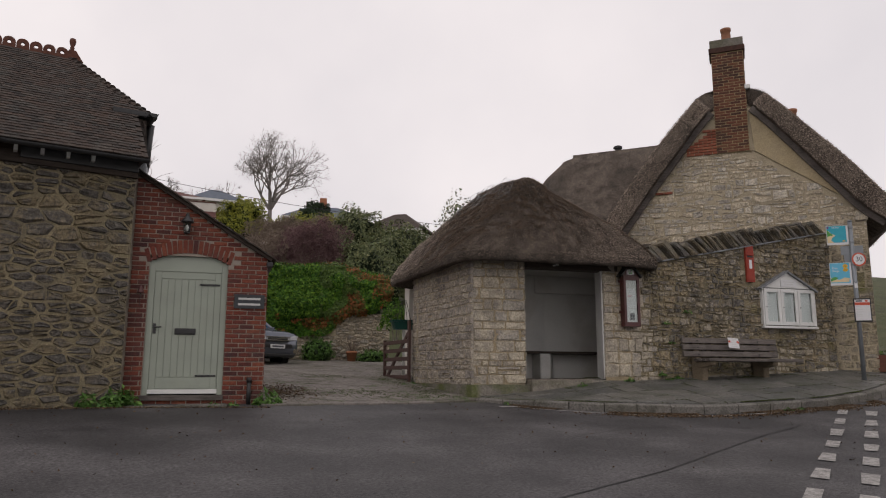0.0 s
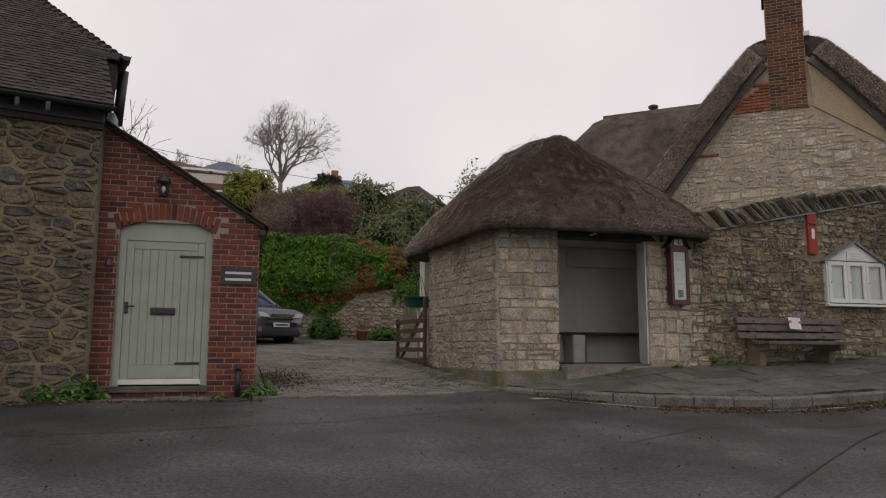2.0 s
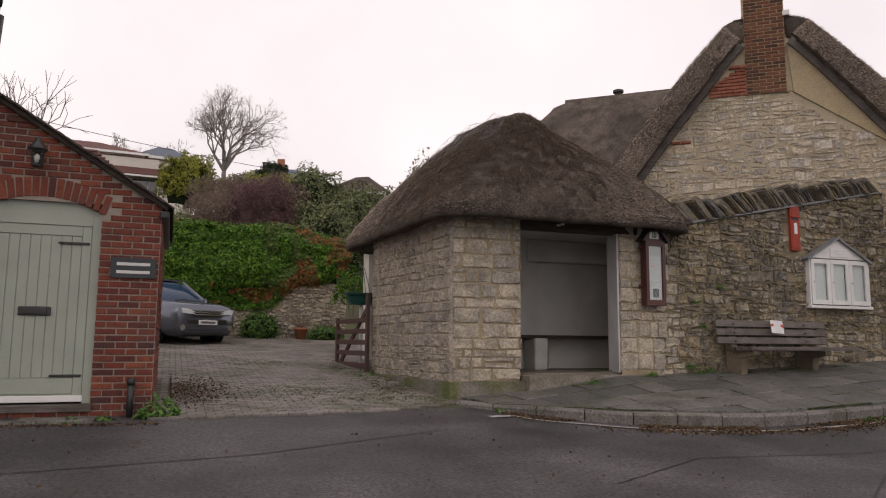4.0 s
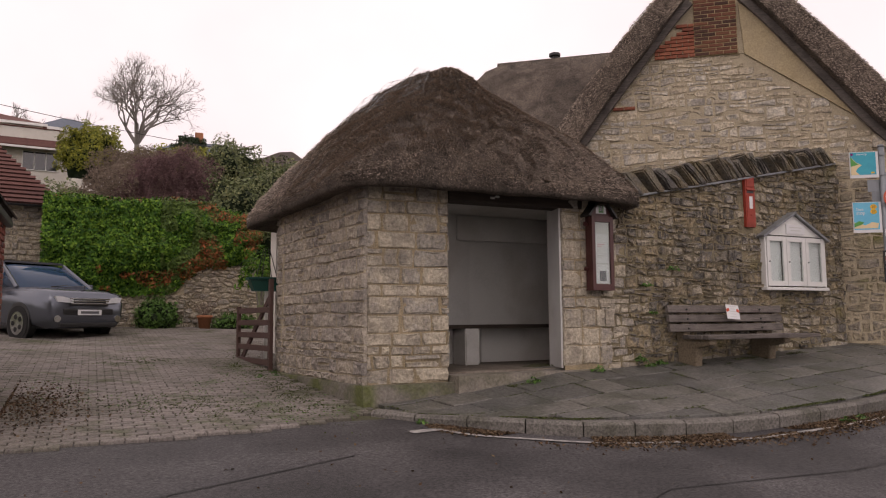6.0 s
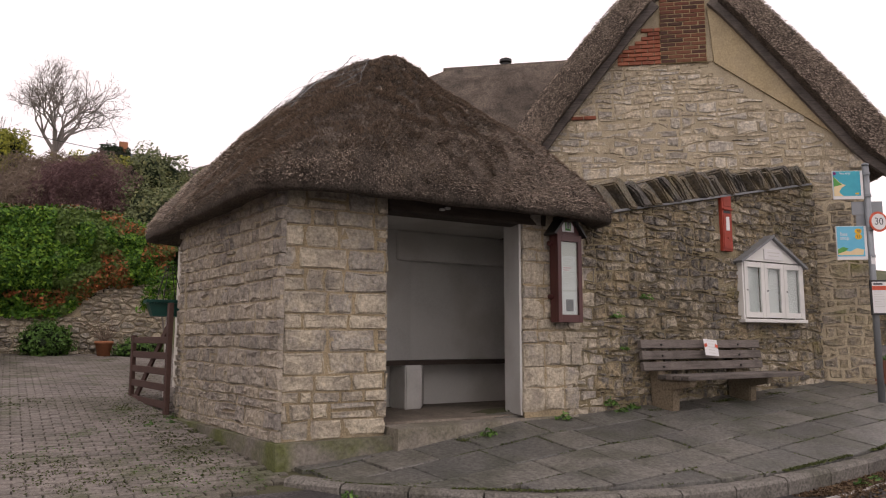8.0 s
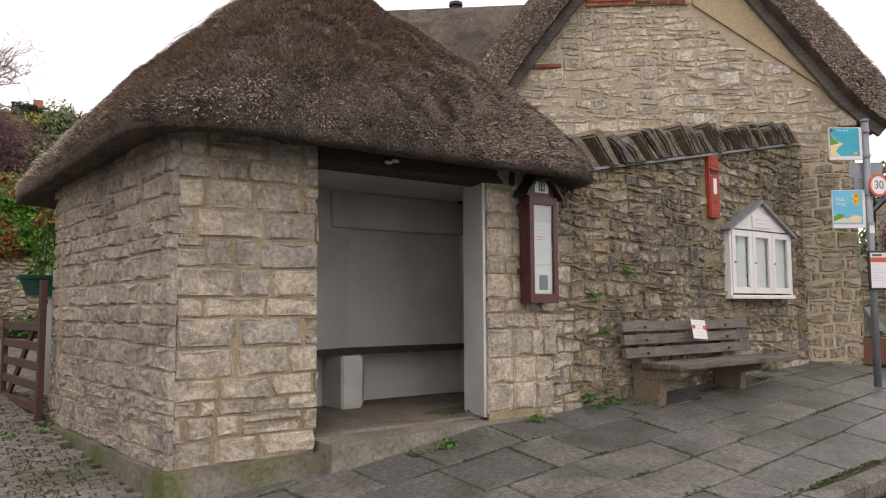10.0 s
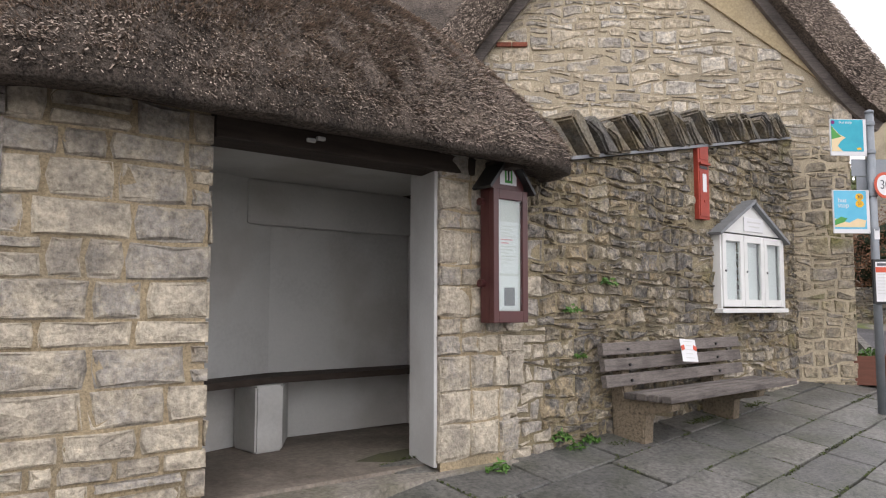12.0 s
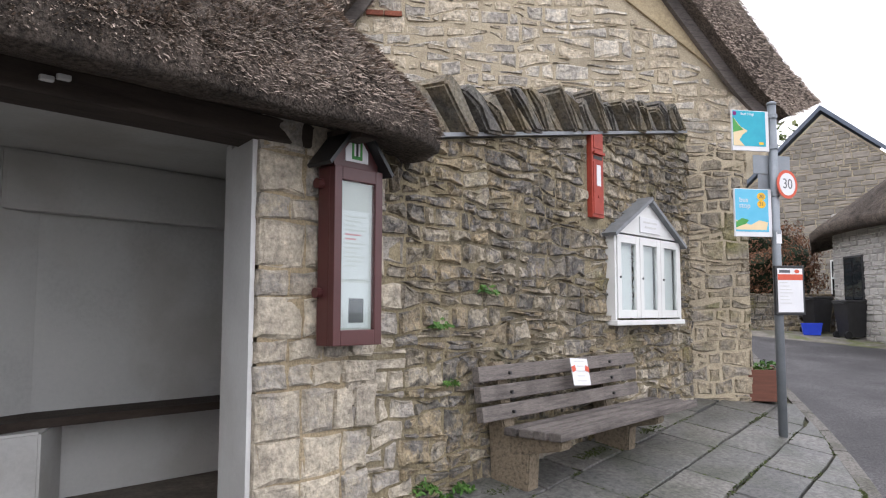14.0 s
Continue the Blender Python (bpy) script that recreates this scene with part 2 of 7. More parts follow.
M_tile = mat("plain_clay_tile", [(0.024, 0.0208, 0.0192), (0.048, 0.0376, 0.032), (0.068, 0.0464, 0.036), (0.04, 0.0344, 0.032)], vary=0.6, scale=8, fine=70, bump=0.5, dist=0.006, stain=(0.1, 0.1, 0.09), stain_scale=5, stain_amt=0.35, coords="World", mottle=0.50)
M_redtile = mat("red_roof_tile", [(0.075, 0.035, 0.032), (0.125, 0.055, 0.047), (0.1, 0.05, 0.045)], vary=0.5, scale=5, fine=50, bump=0.4, dist=0.01, coords="World")
M_terracotta = mat("terracotta", [(0.26, 0.1, 0.05), (0.4, 0.17, 0.09), (0.34, 0.14, 0.075)], scale=9, fine=60, bump=0.25, dist=0.004, stain=(0.12, 0.08, 0.06), stain_amt=0.5)
M_crest = mat("weathered_terracotta", [(0.07, 0.03, 0.022), (0.13, 0.055, 0.038), (0.1, 0.05, 0.04)], scale=9, fine=60, bump=0.3, dist=0.004)
M_headlamp = mat("clear_headlamp", [(0.6, 0.62, 0.65), (0.75, 0.77, 0.8)], rough=0.12, scale=12, fine=60, bump=0, spec=0.8)
M_slate = mat("slate_coping", [(0.065, 0.062, 0.058), (0.13, 0.12, 0.108), (0.2, 0.165, 0.11), (0.16, 0.15, 0.138)], vary=0.4, scale=6, fine=50, bump=1.0, dist=0.03, stain=(0.19, 0.185, 0.155), stain_scale=5, stain_amt=0.5, moss=(0.17, 0.13, 0.05), moss_at=0.62, coords="World", mottle=0.6)
M_lead = mat("lead_flashing", [(0.17, 0.18, 0.19), (0.28, 0.29, 0.3)], rough=0.55, metal=0.4, scale=6, fine=40, bump=0.2)
M_blackpaint = mat("black_paint", [(0.012, 0.012, 0.013), (0.025, 0.025, 0.026)], rough=0.45, scale=6, fine=60, bump=0.15, dist=0.003, spec=0.5)
M_darkwood = mat("dark_timber", [(0.022, 0.017, 0.014), (0.045, 0.034, 0.027), (0.065, 0.05, 0.04)], rough=0.8, scale=3, fine=30, stretch=(1, 8, 8), bump=0.4, dist=0.006)
M_greywood = mat("weathered_oak", [(0.0525, 0.045, 0.0413), (0.112, 0.0975, 0.09), (0.18, 0.158, 0.143), (0.09, 0.075, 0.0675)], rough=0.85, scale=3, fine=26, stretch=(1, 14, 14), bump=0.6, dist=0.006, vary=0.25, stain=(0.05, 0.045, 0.04), stain_scale=3, stain_amt=0.5, mottle=0.40)
M_maroon = mat("maroon_paint", [(0.06, 0.018, 0.018), (0.085, 0.026, 0.024)], rough=0.4, scale=4, fine=50, bump=0.12, dist=0.002, spec=0.5)
M_gatewood = mat("brown_gate_wood", [(0.05, 0.028, 0.024), (0.09, 0.052, 0.044), (0.07, 0.042, 0.036)], rough=0.75, scale=4, fine=30, stretch=(1, 6, 6), bump=0.35, dist=0.004)
M_aggregate = mat("pebbledash_concrete", [(0.07, 0.055, 0.04), (0.16, 0.13, 0.09), (0.25, 0.2, 0.14), (0.12, 0.1, 0.078)], scale=40, fine=130, bump=1.0, dist=0.012, stain=(0.06, 0.055, 0.04), stain_amt=0.5)
M_red = mat("post_red_paint", [(0.24, 0.035, 0.02), (0.34, 0.055, 0.034), (0.28, 0.045, 0.028)], rough=0.5, scale=6, fine=50, bump=0.15, dist=0.003, stain=(0.2, 0.03, 0.02), stain_scale=5, stain_amt=0.5)
M_galv = mat("galvanised_steel", [(0.2, 0.22, 0.24), (0.29, 0.31, 0.33)], rough=0.5, metal=0.5, scale=5, fine=60, bump=0.1)
M_paper = mat("white_paper", [(0.66, 0.66, 0.67), (0.74, 0.74, 0.75)], rough=0.6, scale=3, fine=40, bump=0.05)
M_ink = mat("grey_ink", [(0.1, 0.1, 0.11), (0.14, 0.14, 0.15)], bump=0)
M_redink = mat("red_ink", [(0.55, 0.1, 0.06), (0.6, 0.13, 0.08)], bump=0)
M_pinkink = mat("pink_ink", [(0.6, 0.25, 0.28), (0.62, 0.28, 0.3)], bump=0)
M_blueposter = mat("turquoise_print", [(0.03, 0.3, 0.42), (0.05, 0.42, 0.52)], rough=0.35, scale=3, fine=10, bump=0)
M_skyposter = mat("sky_blue_print", [(0.1, 0.42, 0.62), (0.16, 0.5, 0.68)], rough=0.35, scale=3, fine=10, bump=0)
M_greenink = mat("green_ink", [(0.06, 0.26, 0.06), (0.12, 0.36, 0.1)], bump=0)
M_yellowink = mat("yellow_ink", [(0.75, 0.42, 0.03), (0.8, 0.48, 0.05)], bump=0)
M_sandink = mat("sand_ink", [(0.7, 0.56, 0.32), (0.76, 0.62, 0.4)], bump=0)
M_plum = mat("plum_ink", [(0.2, 0.03, 0.16), (0.22, 0.04, 0.18)], bump=0)
M_blueink = mat("blue_ink", [(0.04, 0.1, 0.5), (0.05, 0.12, 0.55)], bump=0)
M_plaque = mat("slate_plaque", [(0.03, 0.034, 0.038), (0.05, 0.055, 0.06)], rough=0.5, scale=5, fine=60, bump=0.2, dist=0.003)
M_letter = mat("pale_lettering", [(0.55, 0.55, 0.53), (0.62, 0.62, 0.6)], bump=0)
M_glass = glass_mat("clear_glass")
M_darkglass = mat("dark_window_glass", [(0.012, 0.015, 0.018), (0.03, 0.034, 0.038)], rough=0.06, scale=1, fine=3, bump=0, spec=0.8)
M_darkglass.node_tree.nodes["Principled BSDF"].inputs["IOR"].default_value = 1.6
M_render = mat("cream_render", [(0.55, 0.52, 0.47), (0.66, 0.63, 0.58)], scale=2, fine=40, bump=0.2, dist=0.01, coords="World")
M_ochre = mat("ochre_render", [(0.36, 0.29, 0.17), (0.43, 0.35, 0.22), (0.4, 0.33, 0.22)], scale=2.5, fine=60, bump=0.35, dist=0.01, stain=(0.28, 0.23, 0.15), stain_amt=0.4, coords="World", mottle=0.25)
M_linepaint = mat("worn_line_paint", [(0.09, 0.086, 0.086), (0.3, 0.29, 0.275), (0.46, 0.44, 0.42)], scale=9, fine=70, bump=0.2, dist=0.003, coords="World", mottle=0.4)
M_carpaint = mat("grey_blue_metallic_paint", [(0.12, 0.132, 0.16), (0.138, 0.15, 0.178)], rough=0.2, metal=0.55, scale=2, fine=200, bump=0, spec=0.6)
# Blue base colour stands in for sky reflected in the car's dark glass.
M_carglass = mat("sky_blue_car_glass", [(0.02, 0.045, 0.09), (0.03, 0.06, 0.11)], rough=0.04, scale=1, fine=3, bump=0, spec=0.4)
M_chrome = mat("chrome", [(0.5, 0.52, 0.54), (0.6, 0.62, 0.64)], rough=0.15, metal=1.0, bump=0)
M_rubber = mat("tyre_rubber", [(0.012, 0.012, 0.012), (0.022, 0.022, 0.022)], rough=0.8, bump=0.1)
M_slateroof = mat("blue_slate_roof", [(0.1, 0.12, 0.15), (0.15, 0.17, 0.21)], scale=3, fine=30, bump=0.3, coords="World")
M_green_dark = mat("evergreen_leaf", [(0.014, 0.045, 0.006), (0.04, 0.115, 0.012), (0.095, 0.205, 0.022), (0.17, 0.29, 0.03)], rough=0.55, vary=0.75, scale=1.2, fine=8, bump=0, coords="World", spec=0.2)
M_green_yel = mat("golden_leaf", [(0.11, 0.125, 0.018), (0.21, 0.225, 0.026), (0.34, 0.32, 0.04)], rough=0.6, vary=0.7, scale=0.5, fine=3, bump=0, coords="World")
M_rust = mat("orange_berry_leaf", [(0.096, 0.072, 0.024), (0.24, 0.096, 0.032), (0.416, 0.128, 0.048), (0.08, 0.112, 0.032)], rough=0.6, vary=0.8, scale=1, fine=8, bump=0, coords="World")
M_conifer = mat("dark_conifer_leaf", [(0.014, 0.024, 0.012), (0.03, 0.05, 0.022), (0.05, 0.075, 0.032)], rough=0.7, vary=0.7, scale=0.5, fine=3, bump=0, coords="World")
M_green_mid = mat("olive_leaf", [(0.0632, 0.0812, 0.0361), (0.126, 0.154, 0.0632), (0.199, 0.207, 0.0902)], rough=0.6, vary=0.75, scale=0.4, fine=3, bump=0, coords="World")
M_twig = mat("bare_brown_twig", [(0.135, 0.101, 0.081), (0.216, 0.169, 0.135), (0.27, 0.216, 0.162)], vary=0.6, scale=0.6, fine=3, bump=0, coords="World")
M_purple = mat("purple_twig", [(0.098, 0.056, 0.0588), (0.168, 0.098, 0.101), (0.224, 0.14, 0.14)], vary=0.6, scale=0.6, fine=3, bump=0, coords="World")
M_bark = mat("grey_bark", [(0.168, 0.147, 0.133), (0.28, 0.252, 0.231)], scale=3, fine=20, bump=0.5, dist=0.02, coords="World")
M_weed = mat("weed_leaf", [(0.039, 0.091, 0.0195), (0.078, 0.169, 0.0325), (0.13, 0.234, 0.052)], rough=0.5, vary=0.7, scale=3, fine=20, bump=0, coords="World")
M_leaf_litter = mat("dead_leaf", [(0.04, 0.025, 0.016), (0.1, 0.06, 0.035), (0.17, 0.12, 0.07), (0.06, 0.045, 0.03)], vary=0.8, scale=3, fine=20, bump=0, coords="World")
M_plasticgreen = mat("green_plastic", [(0.01, 0.06, 0.05), (0.015, 0.08, 0.065)], rough=0.4, bump=0)
M_bluecrate = mat("blue_plastic", [(0.02, 0.05, 0.5), (0.03, 0.07, 0.6)], rough=0.4, bump=0)
M_planterwood = mat("red_brown_planter", [(0.11, 0.045, 0.03), (0.17, 0.07, 0.045)], rough=0.6, scale=4, fine=30, stretch=(1, 1, 8), bump=0.3, dist=0.004)


# ---- building helpers ----
rng = random.Random(7)


def thing(name, label, category, m=None, group="", kind=""):
    ob = new(name)
    ob.empty_display_size = 0.1
    if m is not None: ob.matrix_basis = m
    return tagged(ob, label, category, group, kind)


def part(name, bm, material, parent, label="", smooth=False, m=None, kind=""):
    """Links a bmesh, or (verts, faces), as one mesh object under parent, in parent's own axes."""
    me = bpy.data.meshes.new(name)
    if isinstance(bm, tuple):
        me.from_pydata(bm[0], [], bm[1])
    else:
        bm.to_mesh(me); bm.free()
    me.materials.append(material)
    if smooth: me.shade_smooth()
    ob = new(name, me)
    if parent is not None: ob.parent = parent
    if m is not None: ob.matrix_basis = m
    return tagged(ob, label, kind=kind)


def setting(name, bm, material, label, category, smooth=False, kind="structure"):
    return tagged(part(name, bm, material, None, smooth=smooth), label, category, kind=kind)


def box(x0, y0, z0, x1, y1, z1, bevel=0.0, bm=None, m=None):
    bm = bm or bmesh.new()
    r = bmesh.ops.create_cube(bm, size=1, matrix=Matrix.LocRotScale(((x0 + x1) / 2, (y0 + y1) / 2, (z0 + z1) / 2), None, (abs(x1 - x0), abs(y1 - y0), abs(z1 - z0))))
    if bevel:
        es = list({e for v in r["verts"] for e in v.link_edges})
        q = bmesh.ops.bevel(bm, geom=es, offset=bevel, segments=2, affect="EDGES", profile=0.6)
        vs = list({v for f in q["faces"] for v in f.verts})
    else:
        vs = r["verts"]
    if m is not None: bmesh.ops.transform(bm, matrix=m, verts=vs)
    return bm


def tube(a, b, r0, r1=None, n=10, bm=None, caps=True):
    bm = bm or bmesh.new()
    a, b = Vector(a), Vector(b)
    r1 = r0 if r1 is None else r1
    d = (b - a)
    q = d.to_track_quat("Z", "Y").to_matrix().to_4x4()
    bmesh.ops.create_cone(bm, cap_ends=caps, segments=n, radius1=r0, radius2=r1, depth=d.length, matrix=Matrix.Translation((a + b) / 2) @ q)
    return bm


def lathe(profile, n=20, bm=None, at=(0, 0, 0)):
    """A turned solid: (radius, z) from bottom to top."""
    bm = bm or bmesh.new()
    rings = [[bm.verts.new((at[0] + r * math.cos(2 * math.pi * i / n), at[1] + r * math.sin(2 * math.pi * i / n), at[2] + z)) for i in range(n)] for r, z in profile]
    for p, q in zip(rings, rings[1:]):
        for i in range(n): bm.faces.new((p[i], p[(i + 1) % n], q[(i + 1) % n], q[i]))
    bm.faces.new(rings[0][::-1]); bm.faces.new(rings[-1])
    return bm


def prism(poly, n, d0, d1, o=(0, 0, 0), u=(1, 0, 0), v=(0, 0, 1)):
    """A polygon (a, b) in the axes u and v at o, made solid along n from d0 to d1."""
    o, u, v, n = Vector(o), Vector(u), Vector(v), Vector(n)
    k = len(poly)
    vs = [o + u * a + v * b + n * d for d in (d0, d1) for a, b in poly]
    fs = [tuple(range(k))[::-1], tuple(range(k, 2 * k))] + [(i, (i + 1) % k, k + (i + 1) % k, k + i) for i in range(k)]
    bm = bmesh.new()
    bv = [bm.verts.new(p) for p in vs]
    for f in fs: bm.faces.new([bv[i] for i in f])
    bmesh.ops.recalc_face_normals(bm, faces=bm.faces)
    return bm


def clip(poly, regions):
    """Keeps the part of poly inside all half planes (a, b, c): a*x + b*y <= c."""
    for a, b, c in regions:
        out = []
        for i, p in enumerate(poly):
            q = poly[(i + 1) % len(poly)]
            sp, sq = a * p[0] + b * p[1] - c, a * q[0] + b * q[1] - c
            if sp <= 0: out.append(p)
            if sp * sq < 0:
                t = sp / (sp - sq)
                out.append((p[0] + t * (q[0] - p[0]), p[1] + t * (q[1] - p[1])))
        poly = out
        if len(poly) < 3: return []
    return poly


def area(poly):
    return 0.5 * sum(p[0] * q[1] - q[0] * p[1] for p, q in zip(poly, poly[1:] + poly[:1]))


def hull(poly):
    """Half planes of a convex polygon that runs anticlockwise."""
    out = []
    for p, q in zip(poly, poly[1:] + poly[:1]):
        a, b = q[1] - p[1], p[0] - q[0]
        out.append((a, b, a * p[0] + b * p[1]))
    return out


def stone(poly, o, u, v, n, depth, rough, r, soft=0.2):
    """Vertices and faces of one dressed or rough block that stands proud of its bed."""
    k = len(poly)
    cx, cy = sum(p[0] for p in poly) / k, sum(p[1] for p in poly) / k
    wid = min(max(p[0] for p in poly) - min(p[0] for p in poly), max(p[1] for p in poly) - min(p[1] for p in poly))
    vs, fs = [], []
    tilt, lean = r.uniform(-rough, rough) * 1.2, r.uniform(-rough, rough) * 1.2
    size = math.sqrt(max(1e-6, abs(area(poly))))
    for ring, (ins, d) in enumerate(((0, -0.03), (0.0, 0.25), (soft * 0.45, 0.8), (soft, 1.0))):
        for a, b in poly:
            dx, dy = a - cx, b - cy
            ln = math.hypot(dx, dy) or 1
            f = 1 - min(0.6, ins * wid / ln)
            z = d if ring == 0 else depth * d + (r.uniform(-rough, rough) if ring > 1 else 0) + (tilt * dx + lean * dy) / size * (1 if ring > 1 else 0)
            vs.append(o + u * (cx + dx * f) + v * (cy + dy * f) + n * z)
    vs.append(o + u * cx + v * cy + n * (depth * 1.05 + r.uniform(-rough, rough)))
    for ring in range(3):
        a, b = ring * k, (ring + 1) * k
        fs += [(a + i, a + (i + 1) % k, b + (i + 1) % k, b + i) for i in range(k)]
    fs += [(3 * k + i, 3 * k + (i + 1) % k, 4 * k) for i in range(k)]
    return vs, fs


def lay(parent, name, polys, o, u, v, n, material, depth, rough, most=280, soft=0.2, near=None, rest_label="", r=None):
    """Blocks as objects of their own, the nearest first; those past the limit joined into one mesh."""
    r = r or random.Random(3)
    o, u, v, n = Vector(o), Vector(u), Vector(v), Vector(n)
    if (u.cross(v)).dot(n) < 0: polys = [p[::-1] for p in polys]
    if near: polys = sorted(polys, key=lambda p: (p[0][0] - near[0]) ** 2 + (p[0][1] - near[1]) ** 2)
    rv, rf = [], []
    for i, p in enumerate(polys):
        vs, fs = stone(p, o, u, v, n, depth * r.uniform(0.75, 1.25), rough, r, soft)
        if i < most:
            c = sum(vs, Vector()) / len(vs)
            part(name, ([x - c for x in vs], fs), material, parent, m=Matrix.Translation(c))
        else:
            k = len(rv)
            rv += vs
            rf += [tuple(k + j for j in f) for f in fs]
    if rv: part(name + "s_beyond", (rv, rf), material, parent, rest_label, kind="stuff")


def rubble(w, z0, z1, course, length, joint, r, wander=0.025, region=None, merge=0.12):
    """Uneven courses of blocks over a field w wide, from z0 to z1; region: half planes to keep within."""
    out, z, k = [], z0, 0
    ph = [(r.uniform(0, 9), r.uniform(0.7, 1.6)) for _ in range(4)]
    def line(k, u): return wander * (noise.noise((u * 1.3, k * 3.7, ph[0][0])) * 1.3 + 0.7 * noise.noise((u * 4.1, k * 5.3, ph[1][0])))
    while z < z1:
        h = course * r.uniform(0.6, 1.45)
        x = -r.uniform(0, length)
        while x < w:
            l = length * r.uniform(0.45, 1.6) * (h / course) ** 0.4
            xa, xb = x, x + l
            x += l
            j = joint / 2
            jl, jr = [r.uniform(-0.22, 0.22) * h for _ in range(2)]
            def lo(u): return z + line(k, u)
            def hi(u): return z + h + line(k + 1, u)
            segs = [(lo, hi)]
            if h > course * 1.05 and r.random() < merge * 2:
                mid = r.uniform(0.38, 0.62)
                segs = [(lo, lambda u, m=mid: z + h * m - j + line(k + 0.5, u)), (lambda u, m=mid: z + h * m + j + line(k + 0.5, u), hi)]
            for a, b in segs:
                um = (xa + xb) / 2 + r.uniform(-0.1, 0.1) * l
                e = 0.12 * min(h, l)
                p = [(xa + j + e * r.random(), a(xa) + j), (um, a(um) + j + r.uniform(-0.04, 0.02) * h), (xb - j - e * r.random(), a(xb) + j), (xb - j + jr * 0.3 - 0.2 * e, (a(xb) + b(xb)) / 2),
                     (xb - j - e * r.random(), b(xb) - j), (um + r.uniform(-0.1, 0.1) * l, b(um) - j - r.uniform(-0.02, 0.05) * h), (xa + j + e * r.random(), b(xa) - j), (xa + j + jl * 0.3 + 0.2 * e, (a(xa) + b(xa)) / 2)]
                p = clip(p, [(-1, 0, -0.0), (1, 0, w), (0, -1, -z0), (0, 1, z1)] + (region or []))
                if len(p) >= 3 and abs(area(p)) > 0.0012: out.append(p)
        z += h
        k += 1
    return out


def random_rubble(w, z0, z1, course, length, joint, r, jitter=0.3, region=None):
    """Unsquared stones fitted to one another over a field w wide, from z0 to z1, without level courses."""
    asp, pts, z = (length / course) ** 2, [], z0 - course * 0.5
    while z < z1 + course:
        h = course * r.uniform(0.5, 1.6)
        x = -length * r.uniform(0.2, 1.2)
        while x < w + length:
            l = length * r.uniform(0.4, 1.75) * (h / course) ** 0.3
            pts.append((x + l / 2, z + h / 2 + r.uniform(-jitter, jitter) * h))
            if r.random() < 0.16: pts.append((x + l * r.uniform(0.3, 0.7), z + h * r.uniform(0.75, 1.0)))
            x += l
        z += h
    cells = collections.defaultdict(list)
    for p in pts: cells[(int(p[0] // (2 * length)), int(p[1] // (2 * course)))].append(p)
    out = []
    for px, pz in pts:
        ci, cj = int(px // (2 * length)), int(pz // (2 * course))
        planes = []
        for i in (-1, 0, 1):
            for j in (-1, 0, 1):
                for qx, qz in cells.get((ci + i, cj + j), ()):
                    if (qx, qz) == (px, pz): continue
                    a, b = (qx - px) / asp, qz - pz
                    n = math.hypot(a, b)
                    if n < 1e-6: continue
                    c = ((qx * qx - px * px) / asp + qz * qz - pz * pz) / 2
                    planes.append((a / n, b / n, c / n - joint / 2 * r.uniform(0.5, 1.5)))
        p = clip([(px - 2 * length, pz - 2 * course), (px + 2 * length, pz - 2 * course), (px + 2 * length, pz + 2 * course), (px - 2 * length, pz + 2 * course)],
                 planes + [(-1, 0, -0.0), (1, 0, w), (0, -1, -z0), (0, 1, z1)] + (region or []))
        q = [v for v, n in zip(p, p[1:] + p[:1]) if math.hypot(v[0] - n[0], v[1] - n[1]) > 0.014]
        if len(q) < 3 or abs(area(q)) < 0.0012: continue
        if len(q) < 6:
            q = [v for a, b in zip(q, q[1:] + q[:1]) for v in (a, ((a[0] + b[0]) / 2, (a[1] + b[1]) / 2))]
        k = 0.045 * min(course, math.sqrt(abs(area(q))))
        out.append([(a + r.uniform(-k, k), b + r.uniform(-k, k)) for a, b in q])
    return out


def leaves(spots, size, r, normal_up=0.2, slim=0.55):
    """Many small bent leaves, each of two triangles, at the spots (place, outward direction)."""
    vs, fs = [], []
    for p, d in spots:
        s = size * r.uniform(0.6, 1.4)
        a = Vector((r.gauss(0, 1), r.gauss(0, 1), r.gauss(0, 1) + normal_up)).normalized()
        nrm = (Vector(d) + Vector((r.gauss(0, 0.6), r.gauss(0, 0.6), r.gauss(0, 0.6)))).normalized()
        b = a.cross(nrm)
        if b.length < 0.05: continue
        b.normalize()
        a = nrm.cross(b)
        k = len(vs)
        vs += [p - a * s, p + b * s * slim, p + a * s, p - b * s * slim + nrm * s * 0.25]
        fs += [(k, k + 1, k + 2), (k, k + 2, k + 3)]
    return vs, fs


def blob_spots(c, rx, ry, rz, count, r, lump=0.3, seed=0.0, low=-0.5):
    out = []
    for _ in range(count):
        while True:
            d = Vector((r.gauss(0, 1), r.gauss(0, 1), r.gauss(0, 1))).normalized()
            if d.z > low: break
        f = 1 + lump * 1.6 * noise.noise(d * 2.1 + Vector((seed, seed * 1.7, 0))) + lump * noise.noise(d * 5 + Vector((seed, 0, seed)))
        f *= 1 - 0.3 * r.random() ** 2
        out.append((Vector((c[0] + d.x * rx * f, c[1] + d.y * ry * f, c[2] + d.z * rz * f)), d))
    return out


def ground_z(x, y):
    xc, yc = min(60, max(-60, x)), min(60, max(-60, y))
    z = 0.34 + 0.078 * (min(yc, 27) - 7) - 0.01 * (xc - 6.7) + 0.045 * max(0, min(xc, 45) - 9)
    h = y - 27
    if h > 0: z += 46 * (1 - math.exp(-h * 0.26 / 46))
    return z


